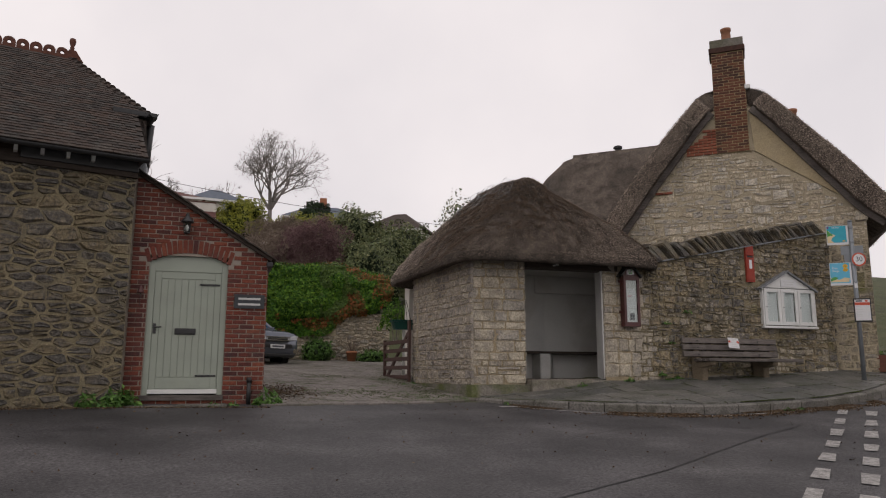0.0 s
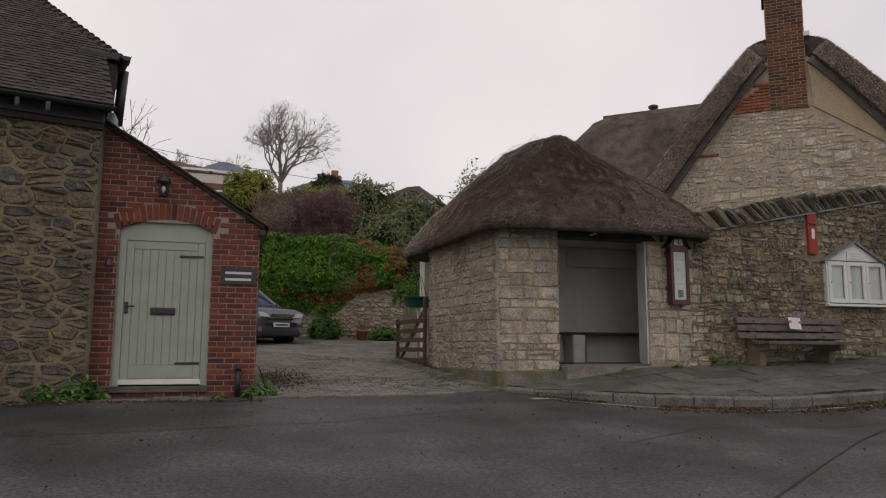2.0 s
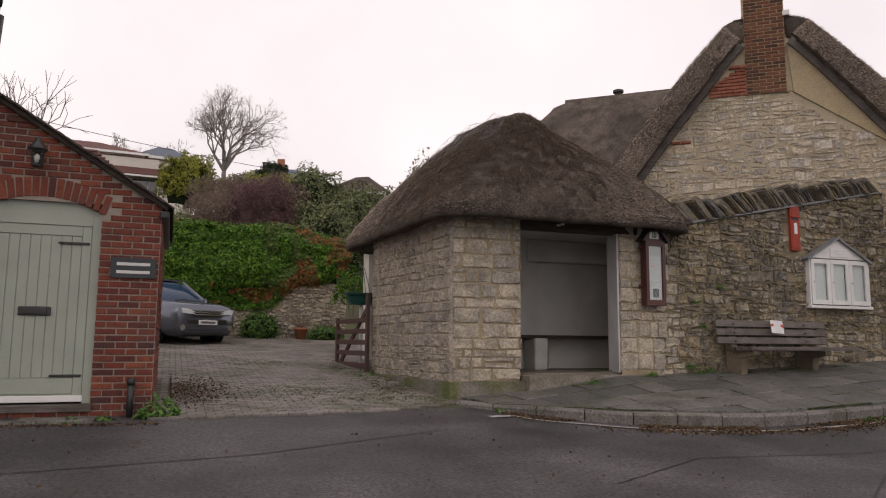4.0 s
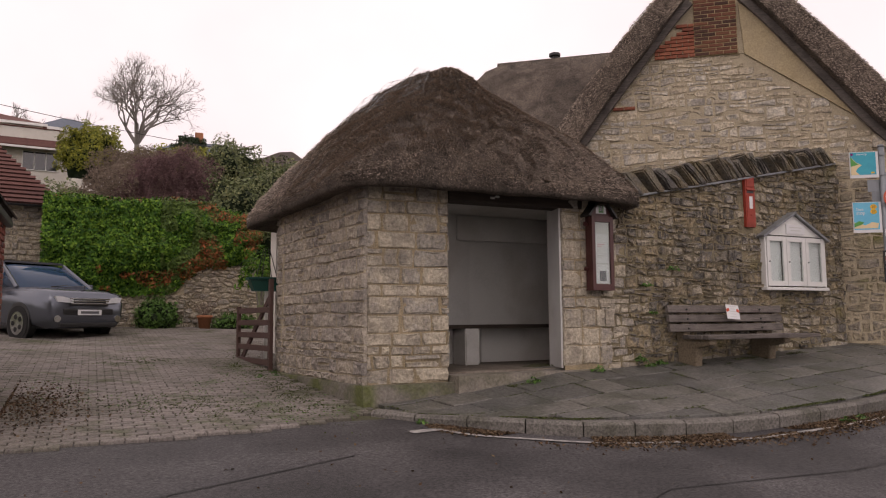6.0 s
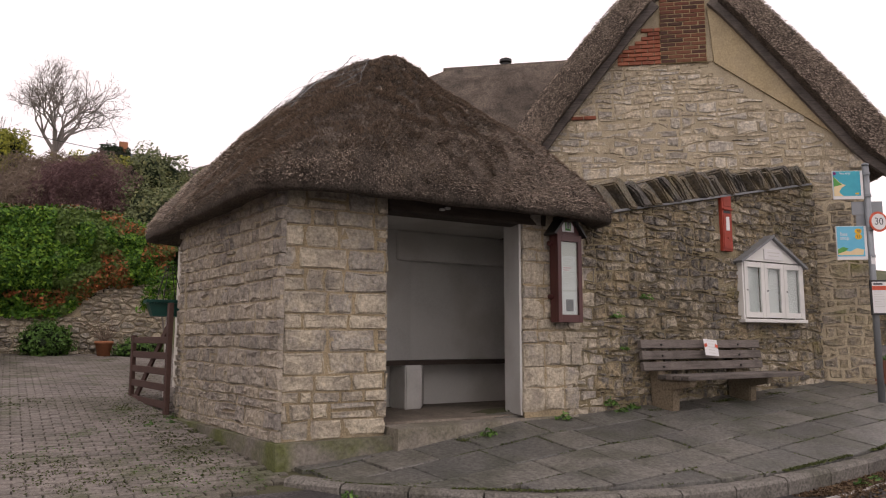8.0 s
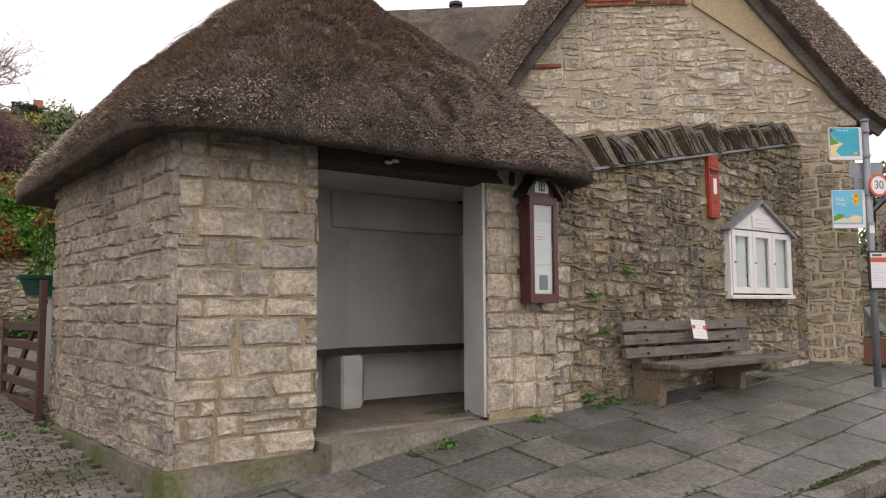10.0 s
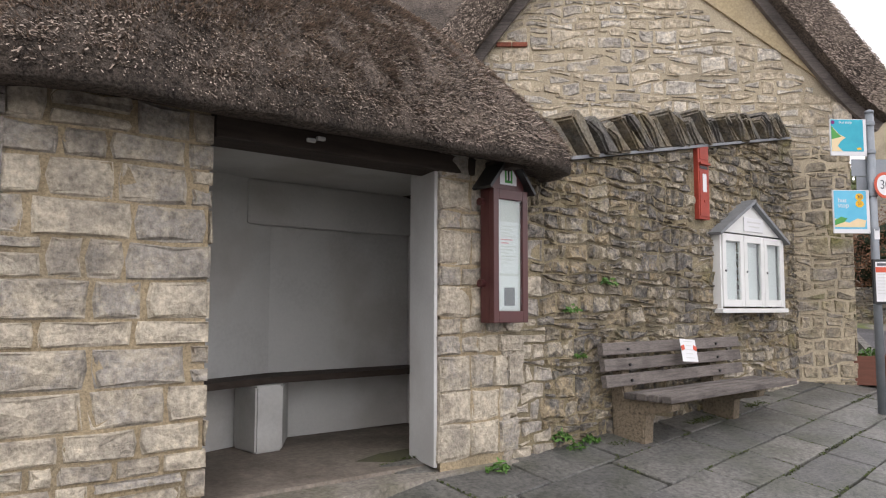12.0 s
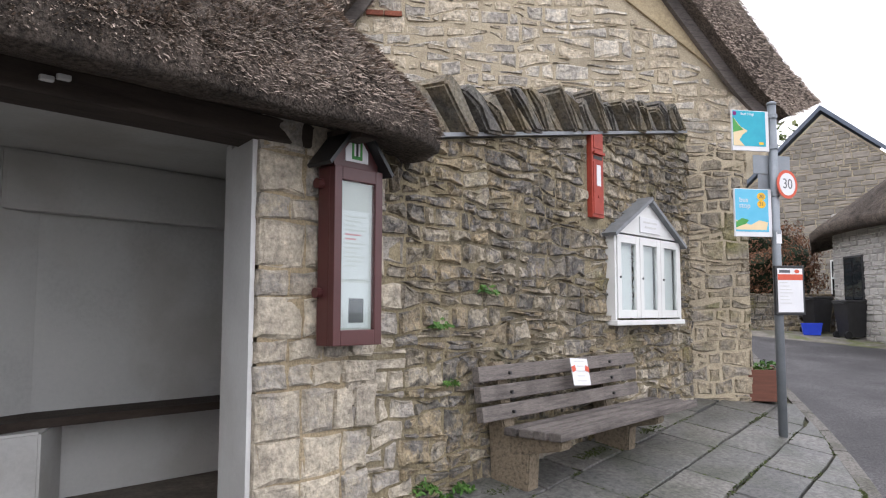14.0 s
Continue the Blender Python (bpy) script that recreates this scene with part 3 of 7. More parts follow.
def grid(xs, ys, f):
    vs = [Vector((x, y, f(x, y))) for y in ys for x in xs]
    w = len(xs)
    return vs, [(j * w + i, j * w + i + 1, (j + 1) * w + i + 1, (j + 1) * w + i) for j in range(len(ys) - 1) for i in range(w - 1)]


# ---- ground ----
def steps(*spans):
    out = []
    for a, b, s in spans:
        k = max(1, round((b - a) / s))
        out += [a + (b - a) * i / k for i in range(k)]
    return out + [spans[-1][1]]


GX = steps((-1500, -60, 240), (-60, -9, 6), (-9, 27, 1), (27, 60, 5), (60, 1500, 240))
GY = steps((-1500, -60, 240), (-60, -9, 6), (-9, 36, 1), (36, 110, 4), (110, 1800, 130))
setting("ground", grid(GX, GY, ground_z), M_earth, "earth and rough grass rising to a wooded hillside", "ground", smooth=True)
RX = [x for x in GX if -60 <= x <= 60]
RY = [y for y in GY if -60 <= y <= 12]
road_sheet = setting("road", grid(RX, RY, lambda x, y: ground_z(x, y) + 0.012), M_asphalt, "worn dark grey asphalt village road", "road", smooth=True)
lane_xs = [x for x in GX if 15 <= x <= 60]
lane_ys = [y for y in GY if 12 <= y <= 22]
setting("road_lane", grid(lane_xs, lane_ys, lambda x, y: ground_z(x, y) + 0.012), M_asphalt, "grey asphalt lane running on past the cottages", "road", smooth=True)

# kerb line of the bus stop pavement, from the drive round to the lane
KERB = [(5.33, 12.2), (5.6, 11.85), (5.92, 11.5), (6.4, 11.03), (7.05, 10.62), (8.0, 10.38), (9.7, 10.27), (11.5, 10.36), (12.8, 10.68), (14.6, 11.48), (16.6, 12.5), (19, 13.75), (24, 16.4)]


def kerb_y(x):
    for (a, b), (c, d) in zip(KERB, KERB[1:]):
        if a <= x <= c: return b + (d - b) * (x - a) / (c - a)
    return KERB[-1][1]


def pave_z(x, y):
    lift = min(1, max(0.25, (x - 5.0) / 3.2))
    return 0.77 + 0.165 * (y - 10.5) * lift + 0.03 * max(0, x - 9) - (1 - lift) * 0.02


def smooth_line(pts, k=6):
    out = []
    for i in range(len(pts) - 1):
        p0, p1, p2, p3 = [Vector(pts[min(len(pts) - 1, max(0, j))]) for j in (i - 1, i, i + 1, i + 2)]
        for s in range(k):
            t = s / k
            out.append(0.5 * ((2 * p1) + (p2 - p0) * t + (2 * p0 - 5 * p1 + 4 * p2 - p3) * t * t + (3 * p1 - p0 - 3 * p2 + p3) * t ** 3))
    return out + [Vector(pts[-1])]


KLINE = smooth_line(KERB, 8)

# pavement bed, then its slabs and kerb stones
bm = bmesh.new()
front = [p for p in KLINE if p.x < 16.8]
va = [bm.verts.new((p.x, p.y + 0.05, pave_z(p.x, p.y) - 0.03)) for p in front]
vb = [bm.verts.new((p.x + 0.0, 13.3, pave_z(p.x, 13.3) - 0.03)) for p in front]
for i in range(len(front) - 1): bm.faces.new((va[i], va[i + 1], vb[i + 1], vb[i]))
pavement = setting("pavement", bm, M_grout, "sloping flagstone pavement with mossy joints", "pavement")

r = random.Random(21)
angle = radians(6)
ua, va2 = Vector((math.cos(angle), math.sin(angle), 0)), Vector((-math.sin(angle), math.cos(angle), 0))
row = -1.2
org = Vector((9.0, 10.6, 0))
slab_edges = []
while row < 3.6:
    h = r.uniform(0.4, 0.56)
    x = -5.0 - r.random()
    while x < 8.5:
        l = r.uniform(0.5, 1.25)
        j = 0.013
        poly = []
        for a, b in ((x + j, row + j), (x + l / 2, row + j), (x + l - j, row + j), (x + l - j, row + h - j), (x + l / 2, row + h - j), (x + j, row + h - j)):
            q = org + ua * (a + r.uniform(-0.012, 0.012)) + va2 * (b + r.uniform(-0.012, 0.012))
            poly.append((q.x, q.y))
        x += l
        cx = sum(p[0] for p in poly) / 6
        ky = [kerb_y(p[0]) + 0.16 if p[0] > 5.4 else 99 for p in poly]
        poly = [(a, max(b, k)) for (a, b), k in zip(poly, ky) if k < 90]
        poly = clip(poly, [(0, 1, 13.05), (-1, 0, -5.45), (1, 0, 16.3)]) if len(poly) > 2 else []
        if len(poly) < 3 or abs(area(poly)) < 0.03: continue
        dz = r.uniform(-0.005, 0.006)
        slab_edges += list(zip(poly, poly[1:] + poly[:1]))
        k = len(poly)
        cxy = (sum(p[0] for p in poly) / k, sum(p[1] for p in poly) / k)
        vs = []
        for f, d in ((1.0, -0.05), (1.0, -0.004), (0.985, 0.004)):
            vs += [Vector((cxy[0] + (a - cxy[0]) * f, cxy[1] + (b - cxy[1]) * f, pave_z(a, b) + d + dz)) for a, b in poly]
        fs = [(s * k + i, s * k + (i + 1) % k, (s + 1) * k + (i + 1) % k, (s + 1) * k + i) for s in range(2) for i in range(k)] + [tuple(range(2 * k, 3 * k))]
        if area(poly) < 0: fs = [f[::-1] for f in fs]
        part("slab", (vs, fs), M_flag, pavement)
    row += h

# kerb stones
acc = 0.0
run = [KLINE[0]]
def kerb_stone(pts):
    a, b = pts[0], pts[-1]
    d = (b - a).normalized()
    nrm = Vector((-d.y, d.x))
    a, b = a + d * 0.008, b - d * 0.008
    vs = []
    for p in (a, b):
        zt, zb = pave_z(p.x, p.y) + 0.004, ground_z(p.x, p.y) - 0.08
        for o, z in ((0.0, zb), (-0.006, zt - 0.03), (0.02, zt), (0.15, zt + 0.004), (0.15, zb)):
            vs.append(Vector((p.x + nrm.x * o, p.y + nrm.y * o, z + r.uniform(-0.006, 0.006))))
    fs = [(i, i + 1, 6 + i, 5 + i) for i in range(4)] + [(4, 3, 2, 1, 0), (5, 6, 7, 8, 9)]
    part("kerb_stone", (vs, [f[::-1] for f in fs]), M_kerb, pavement, "granite kerb stone")
for p, q in zip(KLINE, KLINE[1:]):
    seg = (q - p).length
    run.append(q)
    acc += seg
    if acc > 0.55:
        kerb_stone(run)
        run, acc = [q], 0.0

# road markings
def strip(pts, w, z=0.024, name="road_marking", label="worn white painted road line"):
    vs, fs = [], []
    for i, p in enumerate(pts):
        a, b = Vector(pts[max(0, i - 1)]), Vector(pts[min(len(pts) - 1, i + 1)])
        d = (b - a).normalized()
        nn = Vector((-d.y, d.x)) * w / 2 * r.uniform(0.8, 1.1)
        for s in (1, -1):
            x, y = p[0] + nn.x * s, p[1] + nn.y * s
            vs.append(Vector((x, y, ground_z(x, y) + z)))
    fs = [(2 * i, 2 * i + 1, 2 * i + 3, 2 * i + 2) for i in range(len(pts) - 1)]
    return setting(name, (vs, fs), M_linepaint, label, "road marking")
edge = smooth_line([(5.75, 11.35), (5.95, 11.02), (6.4, 10.7), (7.15, 10.28), (8.3, 10.05), (9.6, 10.0), (11.2, 10.08), (12.9, 10.4), (14.8, 11.2), (19, 13.4)], 6)
strip([tuple(p) for p in edge[:23]], 0.07)
strip([tuple(p) for p in edge[24:44]], 0.06)
strip([(5.42, 11.28), (5.75, 11.33)], 0.12)
for i in range(7):
    a = Vector((5.6, 4.66)) + Vector((0.74, 0.67)) * (i * 1.2)
    for off, ln in ((0, 0.62), (0.62, 0.62)):
        q = a + Vector((0.67, -0.74)) * off * 0.7
        strip([tuple(q), tuple(q + Vector((0.74, 0.67)) * ln)], 0.17, label="worn white give-way dash on the asphalt")

def seam(pts, w):
    s = strip(pts, w, 0.018, "tar_seam", "dark tar seam across the asphalt")
    s.data.materials[0] = M_tar
seam([(1.5, 4.0), (3.6, 5.2), (5.15, 6.06), (6.8, 7.19), (8.0, 8.0), (9.4, 8.8)], 0.022)
seam([(-6, 8.2), (-3, 8.9), (0, 9.25), (2.4, 9.7), (4.6, 10.6)], 0.018)
seam([(5.2, 8.2), (6.6, 8.9), (8.6, 8.8), (10.6, 9.0)], 0.015)

# block paved drive
drive = setting("driveway", grid(steps((-3.5, 6.9, 0.8)), steps((11.5, 26.5, 0.75)), lambda x, y: ground_z(x, y) + 0.006), M_grout, "block-paved drive with moss in its joints", "driveway")
r = random.Random(5)
blk = []
y = 11.45
k = 0
while y < 25.6:
    lim0 = 1.62 if y < 14.6 else -3.2
    x = lim0 - 0.1 * (k % 2)
    while x < (5.35 if y < 15.9 else 6.6):
        edge_y = 11.48 + 0.1 * max(0, x - 1.6) + (0.28 * max(0, x - 4.0))
        if y > edge_y and not (x > 5.0 and y < 15.9 and x > 5.32 - 0.1 * (y - 12.4)):
            blk.append((x + 0.05, y))
        x += 0.205
    y += 0.104
    k += 1
bw, bd = 0.097, 0.0475
bver = [(-bw, -bd, -0.03), (bw, -bd, -0.03), (bw, bd, -0.03), (-bw, bd, -0.03), (-bw, -bd, 0.0), (bw, -bd, 0.0), (bw, bd, 0.0), (-bw, bd, 0.0),
        (-bw + 0.007, -bd + 0.007, 0.007), (bw - 0.007, -bd + 0.007, 0.007), (bw - 0.007, bd - 0.007, 0.007), (-bw + 0.007, bd - 0.007, 0.007)]
bfac = [(0, 1, 5, 4), (1, 2, 6, 5), (2, 3, 7, 6), (3, 0, 4, 7), (4, 5, 9, 8), (5, 6, 10, 9), (6, 7, 11, 10), (7, 4, 8, 11), (8, 9, 10, 11)]
blk.sort(key=lambda p: (p[1] + 0.3 * abs(p[0] - 3.6)))
bmesh_shared = bpy.data.meshes.new("paver"); bmesh_shared.from_pydata(bver, [], bfac); bmesh_shared.materials.append(M_block)
rv, rf = [], []
for i, (x, y) in enumerate(blk):
    z = ground_z(x, y) + 0.034 + r.uniform(-0.004, 0.004)
    mm = pose(x, y, z, 4.4 + r.uniform(-0.8, 0.8), r.uniform(-0.8, 0.8), r.uniform(-1.2, 1.2))
    if i < 300:
        ob = new("paver", bmesh_shared); ob.parent = drive; ob.matrix_basis = mm
    else:
        k = len(rv)
        rv += [mm @ Vector(p) for p in bver]
        rf += [tuple(k + j for j in f) for f in bfac]
part("pavers_beyond", (rv, rf), M_block, drive, kind="stuff")

# ---- thatch ----
def straw(surface, count, length, r, width=0.007):
    """Stubbly straw ends; surface(r) gives a place, the way down the slope and the outward direction."""
    vs, fs = [], []
    for _ in range(count):
        p, down, out = surface(r)
        d = (down + Vector((r.gauss(0, 0.3), r.gauss(0, 0.3), r.gauss(0, 0.3))) + out * r.uniform(0.0, 0.9)).normalized()
        s = d.cross(out).normalized() * width * r.uniform(0.6, 1.5)
        l = length * r.uniform(0.5, 1.5)
        k = len(vs)
        a = p - out * 0.01
        vs += [a - s, a + s, a + d * l + out * 0.012 + s * 0.5, a + d * l + out * 0.012 - s * 0.5]
        fs.append((k, k + 1, k + 2, k + 3))
    return vs, fs


# ---- bus shelter ----
shelter = thing("bus_shelter", "small open-fronted limestone bus shelter under a hipped thatched roof", "bus shelter", pose(5.4, 12.68, 0))
# axes: x along the front, y inward, z is height
W, D = 3.55, 3.15
SK = -0.1
core = bmesh.new()
box(0.075, 0.026, 0.8, 1.135, 0.42, 3.53, bm=core)
wall_f1 = part("front_pier", core, M_mortar_pale, shelter, "sandy-jointed limestone pier")
core = prism([(2.91, 0.026), (W, 0.026), (W, 0.42), (3.07, 0.42)], (0, 0, 1), 0.95, 3.52, u=(1, 0, 0), v=(0, 1, 0))
wall_f2 = part("front_pier", core, M_mortar_pale, shelter, "sandy-jointed limestone pier")
sd = Vector((SK, 1, 0)).normalized()
sn = Vector((-sd.y, sd.x, 0))
wall_s = part("side_wall", prism([(0.03, 0.8), (D, 0.8), (D, 3.54), (0.03, 3.54)], sn, -0.36, -0.026, u=sd), M_mortar, shelter, "coursed limestone side wall")
part("back_wall", box(-0.28, D - 0.32, 0.8, 4.1, D, 3.5), M_mortar, shelter)
part("end_wall", box(3.98, 0.45, 0.9, 4.1, D - 0.32, 3.5), M_mortar, shelter)
r = random.Random(11)
# uneven courses of the front pier
qs = rubble(1.1, 1.06, 3.53, 0.16, 0.32, 0.017, r, wander=0.014, merge=0.1)
def dense(polys, r, jit=0.011):
    """Adds uneven midpoints to plain blocks."""
    out = []
    for p in polys:
        q = []
        for a, b in zip(p, p[1:] + p[:1]):
            q += [(a[0] + r.uniform(-jit, jit), a[1] + r.uniform(-jit, jit)), ((a[0] + b[0]) / 2 + r.uniform(-jit, jit), (a[1] + b[1]) / 2 + r.uniform(-jit, jit))]
        out.append(q)
    return out
lay(wall_f1, "stone", qs, (0.055, 0.03, 0), (1, 0, 0), (0, 0, 1), (0, -1, 0), M_stone, 0.022, 0.013, r=r, soft=0.16)
# right pier, with its long and short quoins at the opening
qs = []
z, k = 1.2, 0
while z < 3.4:
    h = r.choice((0.13, 0.15, 0.24, 0.27))
    w = 0.3 if h > 0.2 else 0.2
    qs.append([(2.9, z + 0.007), (2.9 + w, z + 0.007), (2.9 + w + r.uniform(-0.02, 0.02), z + h - 0.007), (2.9, z + h - 0.007)])
    x = 2.9 + w + 0.014
    while x < W + 0.05:
        l = r.uniform(0.14, 0.3)
        qs.append([(x, z + 0.007 + r.uniform(0, 0.01)), (x + l - 0.012, z + 0.007 + r.uniform(0, 0.01)), (x + l - 0.012, z + h - 0.007 - r.uniform(0, 0.012)), (x, z + h - 0.007 - r.uniform(0, 0.012))])
        x += l
    z += h
    k += 1
lay(wall_f2, "stone", dense(qs, r), (0, 0.03, 0), (1, 0, 0), (0, 0, 1), (0, -1, 0), M_stone, 0.022, 0.01, r=r, soft=0.14)
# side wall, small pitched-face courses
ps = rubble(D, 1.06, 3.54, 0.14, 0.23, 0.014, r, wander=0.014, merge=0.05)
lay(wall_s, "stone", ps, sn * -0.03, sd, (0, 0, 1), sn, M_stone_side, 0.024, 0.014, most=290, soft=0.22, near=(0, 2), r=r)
# plinth
part("plinth", prism([(-0.02, -0.09), (1.18, -0.09), (1.18, 0.3), (0.3, 0.3), (0.3 + SK * D, D + 0.02), (-0.09 + SK * D, D + 0.02)], (0, 0, 1), 0.55, 1.06, u=(1, 0, 0), v=(0, 1, 0)), M_concrete, shelter, "mossy concrete plinth")
part("step", prism([(1.181, -0.2), (1.6, -0.16), (2.9, -0.06), (W + 0.1, -0.04), (W + 0.1, 0.3), (1.181, 0.3)], (0, 0, 1), 0.6, 1.14, u=(1, 0, 0), v=(0, 1, 0)), M_step, shelter, "worn concrete threshold step")
part("floor", box(0.2, 0.2, 0.6, 3.97, D - 0.3, 1.165), M_floor, shelter, "grimy concrete floor")
# limewashed inside: jambs, angled back wall, ceiling
part("jamb", prism([(2.87, 0.05), (2.9, 0.05), (3.05, 0.5), (2.98, 0.5)], (0, 0, 1), 1.17, 3.37, u=(1, 0, 0), v=(0, 1, 0)), M_jamb, shelter, "white-painted jamb")
part("jamb", box(2.98, 0.44, 1.17, 3.96, 0.5, 3.4), M_jamb, shelter, "white-painted jamb")
part("jamb", box(1.137, 0.09, 1.17, 1.157, 0.45, 3.37, 0.008), M_jamb, shelter, "white-painted jamb")
part("jamb", box(0.36, 0.425, 1.17, 1.157, 0.46, 3.4), M_jamb, shelter, "white-painted jamb")
inner = [(0.4, 0.46), (0.34, 1.15), (2.42, 1.86), (3.95, 1.86), (3.95, 0.5)]
for (a, b), (c, d) in zip(inner, inner[1:]):
    bm = bmesh.new()
    e = Vector((c - a, d - b, 0)).normalized()
    nn = Vector((-e.y, e.x, 0)) * 0.06
    v = [bm.verts.new(p) for p in ((a, b, 1.17), (c, d, 1.17), (c, d, 3.48), (a, b, 3.48))]
    bm.faces.new(v)
    w2 = [bm.verts.new((p.co + nn)) for p in v]
    bm.faces.new(w2[::-1])
    for i in range(4): bm.faces.new((v[i], w2[i], w2[(i + 1) % 4], v[(i + 1) % 4]))
    part("lining", bm, M_white, shelter, "white limewashed inner wall")
part("ceiling", box(0.25, 0.3, 3.46, 3.98, 2.0, 3.5), M_white, shelter, "white boarded ceiling")
part("boxed_beam", box(2.15, 1.75, 3.06, 3.94, 1.855, 3.46, 0.03), M_white, shelter, "white boxed-in beam below the ceiling")
# bench along the back
seat = prism([(0.36, 0.82), (2.3, 1.48), (3.94, 1.48), (3.94, 1.85), (2.42, 1.85), (0.36, 1.15)], (0, 0, 1), 1.7, 1.755, u=(1, 0, 0), v=(0, 1, 0))
part("seat", seat, M_darkwood, shelter, "dark timber seat board")
pier = prism([(2.07, 1.33), (2.31, 1.35), (2.62, 1.85), (2.4, 1.85), (2.05, 1.72)], (0, 0, 1), 1.165, 1.7, u=(1, 0, 0), v=(0, 1, 0))
bmesh.ops.bevel(pier, geom=pier.edges[:], offset=0.016, segments=2, affect="EDGES")
part("seat_support", pier, M_white, shelter, "white-painted seat pier")
part("lintel", box(1.165, 0.012, 3.36, W - 0.2, 0.3, 3.5, 0.012), M_darkwood, shelter, "dark timber lintel beam")
part("rafter_end", box(W - 0.2, -0.3, 3.4, W - 0.08, 0.1, 3.48, 0.008), M_darkwood, shelter)
part("wall_plate", box(-0.05, -0.06, 3.5, W + 0.1, 0.3, 3.56, 0.01), M_darkwood, shelter)
for x, z in ((1.75, 3.42), (1.82, 3.44)):
    part("broken_fitting", box(x, -0.05, z - 0.015, x + 0.06, -0.02, z + 0.012, 0.008, m=None), M_letter, shelter, "pale remains of a lamp fitting")

# roof: rounded hipped thatch
CX, CY, HX, HY = 1.788, 2.104, 2.058, 2.6
def roof_ring(h, i, n):
    """h: 0 at the eave, 1 at the ridge."""
    a = 2 * math.pi * i / n
    k = 2.393 + 7.728 * (1 - h) ** 3
    c, s = math.cos(a), math.sin(a)
    rad = (abs(c) ** k + abs(s) ** k) ** (-1 / k)
    fx = (HX if c < 0 else HX + 0.29 * min(1.0, c * rad)) * (1 - h) + 0.235 * h
    lean = -0.129 if c < 0 else -0.129 * (1 - min(1.0, c * rad))
    fy = HY * (1 - h) + 1.139 * h
    z = 3.577 + 2.092 * (h ** 0.877) + 0.087 * math.sin(math.pi * h) + 0.044 * math.sin(2 * math.pi * h)
    if h > 0.8: z -= 0.12 * ((h - 0.8) / 0.2) ** 2
    w = 0.03 * noise.noise((c * 4, s * 4, h * 6)) + 0.02 * noise.noise((c * 11, s * 11, h * 14))
    kick = 0.34 * max(0.0, -c * rad) ** 2 * min(1.0, max(0.0, 0.55 - 0.55 * s * rad)) * (1 - h) ** 7
    return Vector((CX - 0.199 * h + c * rad * (fx + w) + lean * s * rad * fy - kick, CY + 0.163 * h + s * rad * (fy + w), z + w))
bm = bmesh.new()
N = 72
rings = []
def flat_ring(grow, z): 
    out = []
    for i in range(N):
        p = roof_ring(0, i, N)
        d = Vector((p.x - CX, p.y - CY, 0))
        q = Vector((CX, CY, 0)) + d * (1 + grow / d.length)
        out.append(bm.verts.new((q.x, q.y, z + 0.02 * noise.noise((q.x * 2, q.y * 2, 1)))))
    return out
rings.append(flat_ring(-0.62, 3.52))
rings.append(flat_ring(-0.1, 3.4))
rings.append(flat_ring(0.0, 3.41))
rings.append(flat_ring(0.012, 3.47))
for h in [0.0, 0.03, 0.08] + [0.08 + 0.92 * j / 22 for j in range(1, 23)]:
    rings.append([bm.verts.new(roof_ring(h, i, N)) for i in range(N)])
for p, q in zip(rings, rings[1:]):
    for i in range(N): bm.faces.new((p[i], p[(i + 1) % N], q[(i + 1) % N], q[i]))
bm.faces.new(rings[-1])
thatch = part("thatched_roof", bm, M_thatch, shelter, "dark weathered thatch with stubbly straw ends", smooth=True)
def shelter_roof(r):
    while True:
        h = 1 - math.sqrt(r.random() * 0.985 + 0.004)
        if r.random() < 0.05: h = r.uniform(-0.03, 0.02)
        i = r.uniform(0, N)
        if r.random() < 0.35 and not (N * 0.45 < i < N): continue
        break
    hh = max(0, h)
    p, q, t = roof_ring(hh, i, N), roof_ring(min(1, hh + 0.02), i, N), roof_ring(hh, i + 0.5, N)
    up = (q - p).normalized()
    out = (t - p).cross(up).normalized()
    if h < 0: p.z -= r.uniform(0, 0.1)
    return p, -up, out
part("straw", straw(shelter_roof, 230000, 0.03, random.Random(2), 0.0042), M_straw, shelter, kind="stuff")
# wire netting ridge
bm = bmesh.new()
def net_at(h, i):
    p, q = roof_ring(h, i, N), roof_ring(max(0, h - 0.02), i, N)
    out = Vector((p.x - CX, (p.y - CY) * 0.3, 0.6)).normalized()
    return p + out * (0.05 + 0.05 * math.sin(h * 9 + i))
strands = [[net_at(0.55 + 0.45 * j / 9, N * f) for j in range(10)] for f in (0.4, 0.44, 0.48, 0.52, 0.56, 0.6, 0.64)]
for line in strands:
    for p, q in zip(line, line[1:]): tube(p, q, 0.003, n=3, bm=bm, caps=False)
for l1, l2 in zip(strands, strands[1:]):
    for j in range(9): tube(l1[j], l2[j + (j % 2)], 0.0022, n=3, bm=bm, caps=False)
part("ridge_netting", bm, M_galv, shelter, "loose wire netting", kind="stuff")

# ---- stone wall beside the shelter ----
wd = Vector((5.55, 0.3, 0)).normalized()
wn = Vector((wd.y, -wd.x, 0))
yard_wall = thing("stone_wall", "tall dark rubble stone wall with a slate coping stepping upward", "wall", pose(8.93, 12.7, 0), kind="structure")
WL = 5.62
def wall_top(x): return 3.46 + 0.2 * x
core = part("wall_core", prism([(0, 0.8), (WL, 0.8), (WL, wall_top(WL)), (0, wall_top(0))], wn, -0.42, -0.015, u=wd), M_mortar_gold, yard_wall, "dark mortar bed")
r = random.Random(31)
ps = rubble(WL, 0.98, 4.7, 0.115, 0.2, 0.018, r, wander=0.06, region=[(-0.2, 1, 3.45)], merge=0.25)
